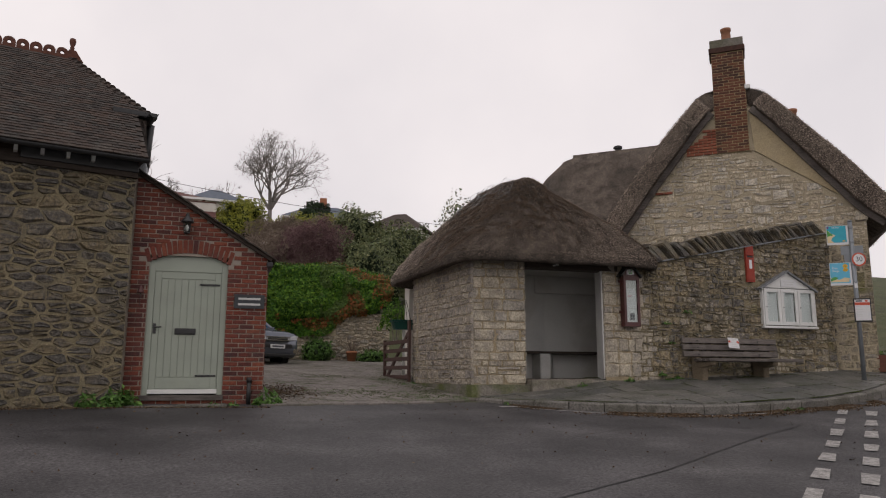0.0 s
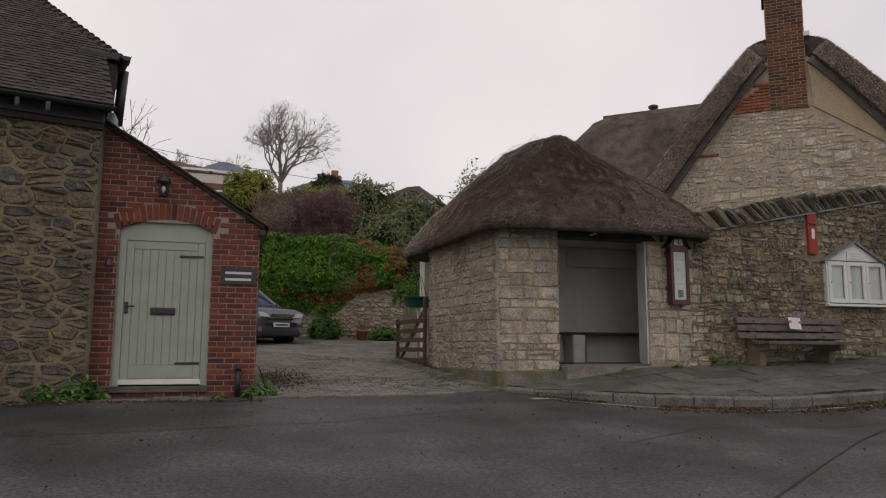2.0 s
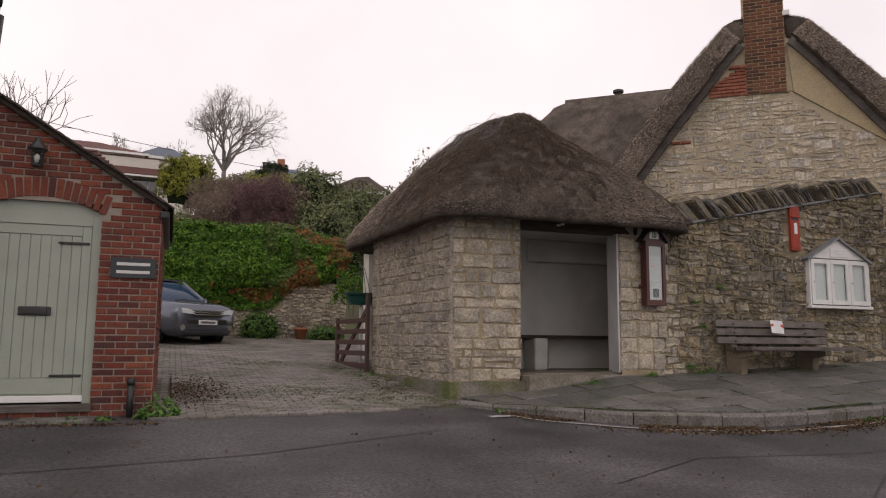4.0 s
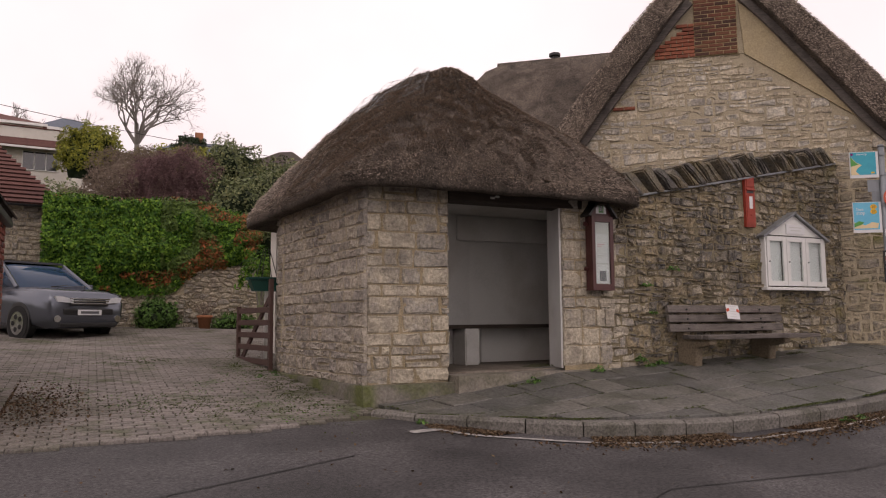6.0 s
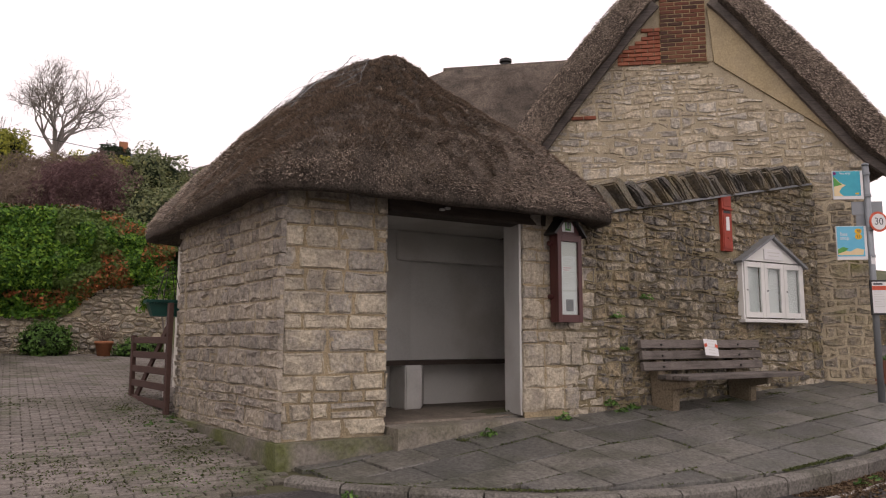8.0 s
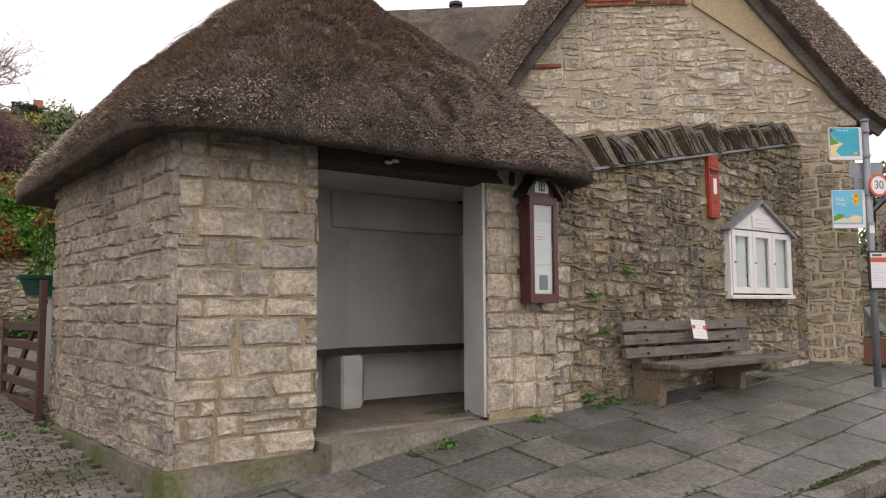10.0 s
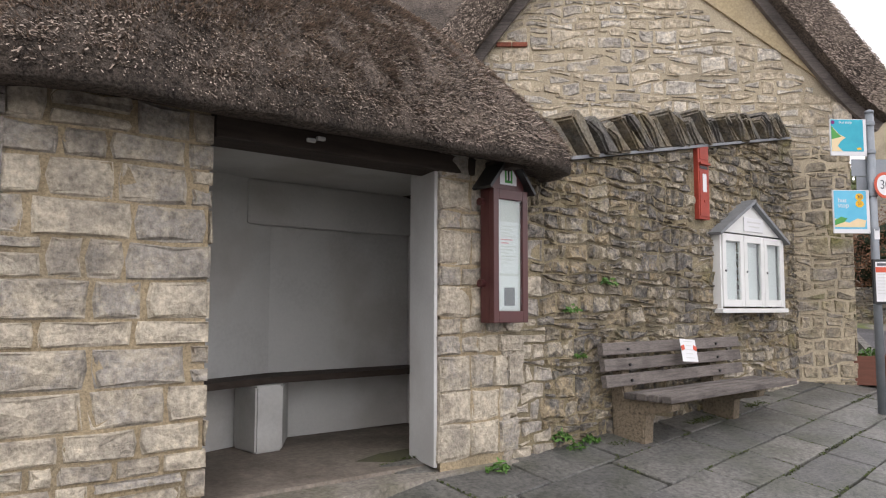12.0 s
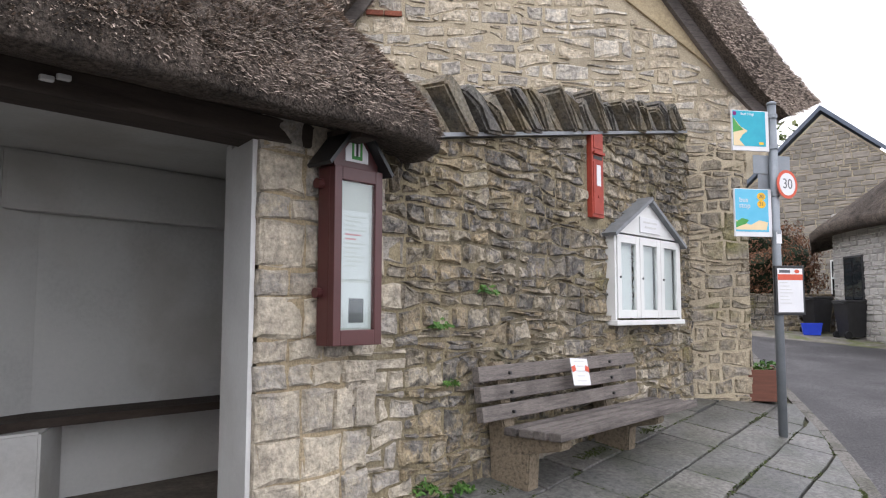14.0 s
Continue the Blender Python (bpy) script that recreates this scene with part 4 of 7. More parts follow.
ps = [p for p in ps if not (3.02 < sum(q[0] for q in p) / len(p) < 3.34 and 3.26 < sum(q[1] for q in p) / len(p) < 4.16)]
def middle(p): return sum(q[0] for q in p) / len(p), sum(q[1] for q in p) / len(p)
def is_pale(p):
    x, z = middle(p)
    return x < 0.62 - 0.17 * (z - 1.2) + 0.3 * noise.noise((x * 2, z * 2, 5)) or (z < 1.75 and 0.8 * noise.noise((x * 1.2, z * 1.5, 8)) + (x - 3) * 0.1 > 0.12)
lay(core, "stone", [p for p in ps if is_pale(p)], wn * -0.02, wd, (0, 0, 1), wn, M_stone, 0.022, 0.013, most=60, soft=0.15, near=(0.2, 2), r=r)
lay(core, "stone", [p for p in ps if not is_pale(p)], wn * -0.02, wd, (0, 0, 1), wn, M_stone_grey, 0.026, 0.018, most=240, soft=0.16, near=(0.5, 2), r=r)
part("flashing", prism([(-0.05, wall_top(0) + 0.0), (WL - 0.1, wall_top(WL - 0.1)), (WL - 0.1, wall_top(WL - 0.1) + 0.03), (-0.05, wall_top(0) + 0.03)], wn, -0.42, 0.05, u=wd), M_lead, yard_wall, "grey lead flashing strip")
x = 0.0
while x < WL - 0.15:
    w = r.uniform(0.09, 0.24)
    h = r.uniform(0.25, 0.36)
    lean = -h * r.uniform(0.7, 1.1)
    base = wall_top(x) + 0.03
    p = [(x, base), (x + w - 0.008, base + 0.01), (x + w - 0.008 + lean + r.uniform(-0.02, 0.02), base + h - r.uniform(0.02, 0.1)), (x + w * 0.45 + lean, base + h + r.uniform(-0.02, 0.04)), (x + lean + r.uniform(-0.02, 0.03), base + h - r.uniform(0.02, 0.07)), (x + lean * 0.5 + r.uniform(-0.012, 0.008), base + h * 0.5)]
    bm = prism(p, wn, -0.4 + r.uniform(0, 0.03), 0.03 + r.uniform(-0.07, 0.08), u=wd)
    for v in bm.verts: v.co += Vector((r.uniform(-1, 1), r.uniform(-1, 1), r.uniform(-0.6, 0.6))) * 0.02
    bmesh.ops.bevel(bm, geom=bm.edges[:], offset=0.022, segments=2, affect="EDGES")
    part("coping_stone", bm, M_slate, yard_wall, "upright slate coping stone")
    x += w

# ---- thatched cottage with the gable ----
cottage = thing("thatched_cottage", "golden rubble-stone cottage gable under deep dark thatch", "cottage", pose(15.3, 12.56, 0, 0, 0, 140.3))
# axes: x along the gable from its street corner, y outward, z is height
GW, APEX = 5.6, 2.8
gpoly = [(0, 0.7), (GW, 0.7), (GW, 5.0), (APEX + 0.25, 8.35), (APEX - 0.25, 8.35), (0, 5.0)]
gable = part("gable_wall", prism(gpoly, (0, 1, 0), -0.45, -0.029), M_mortar, cottage, "golden rubble gable wall")
r = random.Random(41)
def gable_region(z_max):
    s = 3.35 / 2.55
    return [(s, 1, 5.0 + s * GW), (-s, 1, 5.0), (0, 1, z_max)]
ps = rubble(GW, 0.9, 8.2, 0.12, 0.27, 0.026, r, wander=0.075, region=gable_region(6.88), merge=0.2)
sl = 3.35 / 2.55
ps = [p for p in ps if not (p[0][0] < 2.2 and sum(q[1] for q in p) / len(p) > 5.05 + (sum(q[0] for q in p) / len(p)) * 0.72)]
vis = [p for p in ps if p[0][1] > 3.6 or p[0][0] < 1.1]
rest = [p for p in ps if not (p[0][1] > 3.6 or p[0][0] < 1.1)]
foot = [p for p in vis if sum(q[1] for q in p) / len(p) < 4.5 + 0.4 * noise.noise((p[0][0], p[0][1], 2))]
lay(gable, "stone", [p for p in vis if p not in foot], (0, -0.03, 0), (1, 0, 0), (0, 0, 1), (0, 1, 0), M_stone_gable, 0.013, 0.009, most=200, soft=0.14, near=(1.0, 4.0), r=r)
lay(gable, "stone", foot, (0, -0.03, 0), (1, 0, 0), (0, 0, 1), (0, 1, 0), M_stone_foot, 0.016, 0.01, most=100, soft=0.16, near=(0.3, 2.0), r=r)
part("render_band", prism([(0.12, 5.25), (2.3, 6.84), (2.38, 7.85), (2.2, 7.75)], (0, 1, 0), -0.03, 0.012), M_ochre, cottage, "ochre lime render under the verge")
part("corner_stone", box(-0.03, -0.4, 4.88, 0.22, 0.03, 5.12, 0.015), M_stone_gable, cottage)
part("side_wall", box(-0.0, -9, 0.6, 0.45, -0.45, 5.0), M_mortar, cottage, "rubble side wall")
part("side_wall", box(GW - 0.45, -9, 0.6, GW, -0.45, 5.0), M_mortar, cottage, "rubble side wall")
ps = rubble(8.5, 0.9, 5.0, 0.15, 0.3, 0.014, r, wander=0.04)
lay(cottage, "side_stone", ps, (0.0, -9, 0), (0, 1, 0), (0, 0, 1), (-1, 0, 0), M_stone_gable, 0.03, 0.01, most=0, r=r)
# brick patch and single brick in the gable
def bricks(parent, x0, x1, z0, z1, y, material, label="", skip=None, bl=0.222, bh=0.075, most=300, n=(0, 1, 0), u=(1, 0, 0), o=(0, 0, 0), depth=0.012):
    """Stretcher-bond bricks that share one mesh; short ones close the ends."""
    n, u, o = Vector(n), Vector(u), Vector(o)
    def mesh(w):
        j = 0.0075
        a, b, c = w / 2 - j, bh / 2 - j, depth
        pts = [(-a, -b, -0.03), (a, -b, -0.03), (a, b, -0.03), (-a, b, -0.03), (-a, -b, c - 0.004), (a, -b, c - 0.004), (a, b, c - 0.004), (-a, b, c - 0.004), (-a + 0.005, -b + 0.005, c), (a - 0.005, -b + 0.005, c), (a - 0.005, b - 0.005, c), (-a + 0.005, b - 0.005, c)]
        flip = u.cross(Vector((0, 0, 1))).dot(n) < 0
        me = bpy.data.meshes.new("brick")
        me.from_pydata([u * p[0] + Vector((0, 0, 1)) * p[1] + n * p[2] for p in pts], [], [f[::-1] if flip else f for f in bfac])
        me.materials.append(material)
        return me
    cache = {}
    z, k, count = z0, 0, 0
    rr = random.Random(9)
    while z + bh * 0.6 < z1:
        x = x0 - (bl / 2 if k % 2 else 0)
        while x < x1 - 0.02:
            a, b = max(x, x0), min(x + bl, x1)
            x += bl
            if b - a < 0.03 or (skip and skip((a + b) / 2, z + bh / 2, a, b)): continue
            w = round((b - a) / 0.02) * 0.02
            if w not in cache: cache[w] = mesh(w)
            c = o + u * ((a + b) / 2) + Vector((0, 0, z + bh / 2)) + n * (y + rr.uniform(-0.003, 0.004))
            ob = new("brick", cache[w]); ob.parent = parent; ob.matrix_basis = Matrix.Translation(c)
        z += bh
        k += 1
bricks(gable, 2.42, 3.95, 6.86, 7.55, 0.0, M_brick_orange, skip=lambda x, z, a, b: x > 3.22 and (x - 3.2) > (7.75 - z) * 0.95)
bricks(gable, 4.34, 4.78, 5.9, 5.975, 0.004, M_brick_orange)
# chimney
chim = part("chimney", box(2.42, -0.6, 6.86, 3.2, 0.02, 9.62), M_gold_mortar, cottage, "tall dark brick chimney stack")
bricks(chim, 2.42, 3.2, 6.86, 9.6, 0.02, M_brick_dark, bl=0.26, depth=0.01)
bricks(chim, -0.6, 0.02, 8.0, 9.6, 0.0, M_brick_dark, u=(0, 1, 0), n=(-1, 0, 0), o=(2.42, 0, 0), bl=0.21, depth=0.01)
part("chimney_cap", box(2.37, -0.65, 9.58, 3.25, 0.07, 9.72, 0.01), M_brick_dark, cottage, "oversailing brick course")
part("chimney_cap", box(2.4, -0.62, 9.72, 3.22, 0.04, 9.95, 0.02), M_concrete, cottage, "lichened cement flaunching")
part("chimney_pot", lathe([(0.14, 0), (0.14, 0.05), (0.12, 0.08), (0.115, 0.3), (0.135, 0.32), (0.135, 0.38), (0.1, 0.38), (0.1, 0.2)], 16, at=(2.8, -0.25, 9.95)), M_terracotta, cottage, smooth=True)
part("chimney_flashing", box(2.3, -0.3, 8.5, 2.44, 0.06, 8.62, 0.02), M_whitepaint, cottage, "white mortar fillet")
# thatch of the main roof: a section swept back from the gable
outer = [(6.2, 4.95), (6.0, 5.3), (5.45, 6.1), (4.6, 7.2), (3.9, 8.0), (3.35, 8.5), (2.8, 8.62), (2.25, 8.45), (1.7, 7.95), (0.95, 7.1), (0.3, 6.35), (-0.35, 5.5), (-0.8, 5.0)]
inner_s = [(5.75, 4.85), (5.45, 5.25), (4.9, 6.0), (4.2, 6.9), (3.55, 7.72), (3.1, 8.15), (2.8, 8.3), (2.5, 8.15), (2.05, 7.72), (1.35, 6.85), (0.65, 5.95), (0.05, 5.2), (-0.4, 4.8)]
ys = [0.33, 0.28, 0.0, -0.6, -1.5, -3, -5, -7, -9.2]
bm = bmesh.new()
sec = []
full_o = smooth_line(outer, 4)
full_i = smooth_line(inner_s, 4)
for y in ys:
    sh = 0.05 if y > 0.3 else 0
    ring = []
    for p in full_o + full_i[::-1]:
        c = Vector((2.8, 6.2))
        notch = min(1, max(0, (abs(p.x - 2.8) - 0.42) / 0.4))
        q = p + (c - p).normalized() * sh if p in full_o else p
        w = 0.035 * noise.noise((q.x * 1.5, q.y * 1.5, y * 1.2))
        ring.append(bm.verts.new((q.x + w, y * notch - 0.04 * (1 - notch) if y > 0 else y, q.y + w)))
    sec.append(ring)
M = len(sec[0])
for p, q in zip(sec, sec[1:]):
    for i in range(M): bm.faces.new((p[i], q[i], q[(i + 1) % M], p[(i + 1) % M]))
h = len(full_o)
for ring, fl in ((sec[0], 1), (sec[-1], -1)):
    for i in range(h - 1):
        f = (ring[i], ring[i + 1], ring[M - 2 - i], ring[M - 1 - i])
        bm.faces.new(f[::fl])
bmesh.ops.recalc_face_normals(bm, faces=bm.faces)
part("thatched_roof", bm, M_thatch, cottage, "deep dark thatch with a cut verge", smooth=True)
def main_roof(r):
    i = r.uniform(0, h - 1.01)
    a, b = full_o[int(i)], full_o[int(i) + 1]
    p = a + (b - a) * (i - int(i))
    y = 0.3 * min(1, max(0, (abs(p.x - 2.8) - 0.42) / 0.4)) - 5.5 * r.random() ** 1.6
    d = (b - a).normalized()
    out = Vector((d.y, 0, -d.x))
    if out.z < 0: out = -out
    down = Vector((d.x, 0, d.y))
    if down.z > 0: down = -down
    if r.random() < 0.35 and abs(p.x - 2.8) > 0.8:
        g = min(len(full_i) - 1.01, i * (len(full_i) - 1) / (h - 1))
        q = full_i[int(g)].lerp(full_i[int(g) + 1], g - int(g))
        f = r.random()
        return Vector((p.x * (1 - f) + q.x * f, 0.33, p.y * (1 - f) + q.y * f)), down, Vector((0, 1, 0))
    return Vector((p.x, y, p.y)), down, out
part("straw", straw(main_roof, 60000, 0.04, random.Random(8), 0.005), M_straw, cottage, kind="stuff")
# verge boards
for pts in ([p for p in full_i if p.x > 3.24], [p for p in full_i if p.x < 2.38]):
    k = len(pts) - 1
    for y0, y1, off, mm in ((0.02, 0.1, 0.0, M_darkwood),):
        vs, fs = [], []
        for i, p in enumerate(pts):
            a, b = pts[max(0, i - 1)], pts[min(k, i + 1)]
            d = (b - a).normalized()
            nn = Vector((-d.y, d.x))
            if nn.y > 0: nn = -nn
            for q in (p + nn * -0.03, p + nn * 0.13):
                for y in (y0, y1): vs.append(Vector((q.x, y, q.y)))
        for i in range(k):
            a, b = 4 * i, 4 * i + 4
            for s, t in ((0, 1), (1, 3), (3, 2), (2, 0)): fs.append((a + s, a + t, b + t, b + s))
        fs += [(0, 1, 3, 2), (4 * k, 4 * k + 2, 4 * k + 3, 4 * k + 1)]
        part("verge_board", (vs, fs), M_greywood, cottage, "weathered timber verge board")
part("roof_closure", prism([(0.3, 4.9), (5.3, 4.9), (2.8, 8.0)], (0, 1, 0), -9.1, -9.0), M_mortar, cottage)
part("rear_chimney", box(0.75, -5.2, 7.0, 1.3, -4.6, 8.95, 0.02), M_brick_dark, cottage, "brick chimney behind the ridge")
part("chimney_pot", lathe([(0.15, 0), (0.12, 0.1), (0.12, 0.4), (0.15, 0.42), (0.15, 0.5)], 14, at=(1.02, -4.9, 8.95)), M_terracotta, cottage, smooth=True)
# lower wing behind
wing = thing("cottage_wing", "lower thatched wing with a patterned ridge behind the cottage", "cottage", pose(13.4, 18.0, 0, 0, 0, 140.3))
wo = [(3.2, 4.3), (2.9, 4.7), (1.6, 6.35), (0.5, 7.75), (0.15, 8.12), (-0.15, 8.12), (-0.5, 7.75), (-1.6, 6.35), (-2.9, 4.7), (-3.2, 4.3)]
bm = bmesh.new()
sec = []
for x, s, dz in ((-1.5, 1, 0), (0.5, 1, 0), (1.6, 1, -0.02), (2.5, 1, -0.06), (2.9, 0.94, -0.18), (3.4, 0.82, -0.75), (4.3, 0.6, -1.9), (5.2, 0.4, -3.1)):
    sec.append([bm.verts.new((x, p[0] * s, min(p[1], 8.12 + dz) if x > 2.6 else p[1] + dz)) for p in wo])
for p, q in zip(sec, sec[1:]):
    for i in range(len(wo) - 1): bm.faces.new((p[i], p[i + 1], q[i + 1], q[i]))
bm.faces.new(sec[-1]); bm.faces.new(sec[0])
bmesh.ops.recalc_face_normals(bm, faces=bm.faces)
part("thatched_roof", bm, M_thatch, wing, "dark thatch, hipped at its end", smooth=True)
part("wing_wall", box(-1.5, -2.6, 0.8, 4.4, 2.6, 4.7), M_mortar, wing)
part("ridge_roll", tube((-1.5, 0, 8.06), (2.6, 0, 8.03), 0.14, n=10), M_thatch, wing, "thatched ridge roll")
part("ridge_vent", lathe([(0.09, 0), (0.09, 0.12), (0.14, 0.14), (0.14, 0.2), (0.05, 0.24)], 12, at=(1.2, 0, 8.08)), M_blackpaint, wing)

# ---- tiled stone building and brick porch ----
lodge = thing("stone_lodge", "mottled rubble-stone building under a dark plain-tiled roof", "house", pose(-0.6, 11.52, 0, 0, 0, -164.9))
# axes: x along the wall away from the porch, y outward, z is height
lw = part("front_wall", prism([(0, 0.3), (7, 0.3), (7, 4.4), (0, 4.4)], (0, 1, 0), -0.5, -0.012), M_mortar_gold, lodge, "pale-jointed rubble front wall")
r = random.Random(51)
ps = random_rubble(3.0, 0.55, 4.3, 0.14, 0.27, 0.03, r, 0.3)
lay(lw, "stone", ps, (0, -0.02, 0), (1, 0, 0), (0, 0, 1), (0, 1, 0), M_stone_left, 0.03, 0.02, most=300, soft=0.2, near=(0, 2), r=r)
ps = random_rubble(4.0, 0.4, 4.3, 0.15, 0.28, 0.03, r, 0.3)
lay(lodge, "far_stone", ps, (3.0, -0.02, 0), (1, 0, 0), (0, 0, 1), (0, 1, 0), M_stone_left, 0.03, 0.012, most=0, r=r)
part("gable_end_wall", box(0.0, -4.5, 0.3, 0.45, -0.95, 5.4), M_mortar, lodge)
part("rear_wall", box(0.0, -5.6, 0.3, 7, -5.4, 4.5), M_mortar, lodge)
part("wall_plate", box(-0.02, -0.02, 4.28, 7, 0.07, 4.46, 0.01), M_darkwood, lodge, "dark timber wall plate")
part("beam", box(-0.02, 0.0, 4.36, 1.6, 0.1, 4.56, 0.01), M_blackpaint, lodge, "black boarded beam under the eave")
for i in range(9):
    x = 0.62 + i * 0.34
    part("rafter_end", box(x, 0.0, 4.42, x + 0.05, 0.2, 4.54, 0.004), M_whitepaint, lodge, "white rafter foot")
eave_y, eave_z, hip_z, rid_y, rid_z = 0.3, 4.55, 5.7, -2.72, 7.1
tan_p = (rid_z - eave_z) / (eave_y - rid_y)
hip_y = eave_y - (hip_z - eave_z) / tan_p
back_y = 2 * rid_y - hip_y
bm = bmesh.new()
q = [Vector(p) for p in ((-0.1, eave_y, eave_z), (-0.26, hip_y, hip_z), (0.9, rid_y, rid_z), (7, rid_y, rid_z), (7, eave_y, eave_z), (-0.26, back_y, hip_z), (-0.1, 2 * rid_y - eave_y, eave_z), (7, 2 * rid_y - eave_y, eave_z))]
vsr = [bm.verts.new(p - Vector((0, 0, 0.03))) for p in q]
for f in ((0, 1, 2, 3, 4), (1, 5, 2), (2, 5, 6, 7, 3)): bm.faces.new([vsr[i] for i in f])
bmesh.ops.solidify(bm, geom=bm.faces[:], thickness=0.06)
roof = part("tiled_roof", bm, M_tile, lodge, "dark brown plain-tiled roof with a half hip")
up = Vector((0, -1, tan_p)).normalized()
nrm = Vector((0, tan_p, 1)).normalized()
tw, gauge, tl = 0.168, 0.1, 0.2
tver = [(-tw / 2 + 0.002, -0.0, 0.012), (tw / 2 - 0.002, 0.0, 0.012), (tw / 2 - 0.002, tl, -0.008), (-tw / 2 + 0.002, tl, -0.008), (-tw / 2 + 0.002, 0.0, 0.028), (0, -0.001, 0.031), (tw / 2 - 0.002, 0.0, 0.028), (tw / 2 - 0.002, tl, 0.006), (0, tl, 0.008), (-tw / 2 + 0.002, tl, 0.006)]
tfac = [(0, 1, 6, 5, 4), (1, 2, 7, 6), (3, 0, 4, 9), (4, 5, 8, 9), (5, 6, 7, 8)]
tme = bpy.data.meshes.new("tile"); tme.from_pydata(tver, [], tfac); tme.materials.append(M_tile)
slope = math.hypot(eave_y - rid_y, rid_z - eave_z)
rows_n = int(slope / gauge)
tv, tf, cnt = [], [], 0
r = random.Random(61)
tl_list = []
for k in range(rows_n):
    s = k * gauge
    zc = eave_z + up.z * s
    xmin = -0.1 if zc < hip_z - 0.1 else -0.24 + (zc - hip_z) / (rid_z - hip_z) * 1.14
    x = xmin + (tw / 2 if k % 2 == 0 else tw)
    while x < 6.8:
        tl_list.append((x, s))
        x += tw
tl_list.sort(key=lambda p: p[0])
for i, (x, s) in enumerate(tl_list):
    base = Vector((x, eave_y + 0.04, eave_z)) + up * (s - 0.04) + nrm * 0.002
    mm = Matrix((( -1, 0, 0, 0), (0, 0, 0, 0), (0, 0, 0, 0), (0, 0, 0, 1)))
    mm = Matrix.Translation(base) @ Matrix((Vector((-1, 0, 0)), up, nrm)).transposed().to_4x4() @ pose(0, 0, r.uniform(0, 0.004), r.uniform(-1.2, 1.2), r.uniform(-1.5, 1.5), r.uniform(-1.2, 1.2))
    if i < 300:
        ob = new("tile", tme); ob.parent = roof; ob.matrix_basis = mm
    else:
        k = len(tv)
        tv += [mm @ Vector(p) for p in tver]
        tf += [tuple(k + j for j in f) for f in tfac]
part("tiles_beyond", (tv, tf), M_tile, roof, kind="stuff")
# bonnet tiles up the hip, ridge crest, finial
ha, hb = Vector((-0.27, hip_y, hip_z)), Vector((0.9, rid_y, rid_z))
for i in range(16):
    p = ha + (hb - ha) * ((i + 0.5) / 16)
    d = (hb - ha).normalized()
    part("bonnet_tile", tube(p - d * 0.1 + Vector((0, 0, 0.02)), p + d * 0.09 - Vector((0, 0, 0.012)), 0.085, 0.06, n=10), M_tile, lodge, smooth=False)
for i in range(28):
    x = 1.02 + i * 0.215
    part("ridge_tile", prism([(-0.105, -0.05), (0.105, -0.05), (0.105, 0.04), (-0.105, 0.04)], (0, 1, 0), -0.1, 0.1, o=(x, rid_y, rid_z)), M_crest, lodge)
    bm = bmesh.new()
    ro, ri = 0.105, 0.035
    nseg = 14
    ringv = []
    for y in (-0.025, 0.025):
        ringv.append([[bm.verts.new((x + rr * math.cos(math.pi * 2 * j / nseg), rid_y + y, rid_z + 0.1 + rr * math.sin(math.pi * 2 * j / nseg))) for j in range(nseg)] for rr in (ro, ri)])
    for j in range(nseg):
        j2 = (j + 1) % nseg
        for s, fl in ((0, 1), (1, -1)):
            f = (ringv[s][0][j], ringv[s][0][j2], ringv[s][1][j2], ringv[s][1][j])
            bm.faces.new(f[::fl])
        bm.faces.new((ringv[0][0][j], ringv[1][0][j], ringv[1][0][j2], ringv[0][0][j2]))
        bm.faces.new((ringv[0][1][j], ringv[0][1][j2], ringv[1][1][j2], ringv[1][1][j]))
    bmesh.ops.recalc_face_normals(bm, faces=bm.faces)
    part("ridge_crest", bm, M_crest, lodge, "pierced scalloped crest tile")
part("finial_base", prism([(-0.2, -0.05), (0.12, -0.05), (0.06, 0.16), (-0.06, 0.16)], (0, 1, 0), -0.09, 0.09, o=(0.86, rid_y, rid_z)), M_crest, lodge)
part("finial", lathe([(0.06, 0.12), (0.04, 0.16), (0.03, 0.2), (0.042, 0.23), (0.032, 0.26), (0.05, 0.31), (0.06, 0.36), (0.05, 0.41), (0.02, 0.43)], 14, at=(0.86, rid_y, rid_z)), M_crest, lodge, "terracotta ball finial", smooth=True)
# gutters, barge and downpipe
def gutter(parent, a, b, rad=0.055):
    bm = bmesh.new()
    a, b = Vector(a), Vector(b)
    d = (b - a).normalized()
    side = d.cross(Vector((0, 0, 1))).normalized()
    rows = []
    for p in (a, b):
        rows.append([bm.verts.new(p + side * rr * math.cos(t) - Vector((0, 0, 1)) * rr * math.sin(t)) for rr, ts in ((rad, range(9)), (rad * 0.82, range(8, -1, -1))) for t in [math.pi * i / 8 for i in ts]])
    k = len(rows[0])
    for i in range(k): bm.faces.new((rows[0][i], rows[0][(i + 1) % k], rows[1][(i + 1) % k], rows[1][i]))
    bm.faces.new(rows[0]); bm.faces.new(rows[1][::-1])
    bmesh.ops.recalc_face_normals(bm, faces=bm.faces)
    return part("gutter", bm, M_blackpaint, parent, "black half-round gutter", smooth=False)
gutter(lodge, (-0.12, eave_y + 0.08, eave_z - 0.04), (7, eave_y + 0.08, eave_z - 0.04))
gutter(lodge, (-0.34, hip_y + 0.3, hip_z - 0.03), (-0.34, back_y, hip_z - 0.03), 0.075)
part("fascia", box(-0.04, hip_y + 0.1, hip_z - 0.22, 0.0, back_y, hip_z - 0.02), M_blackpaint, lodge, "black fascia of the half hip")
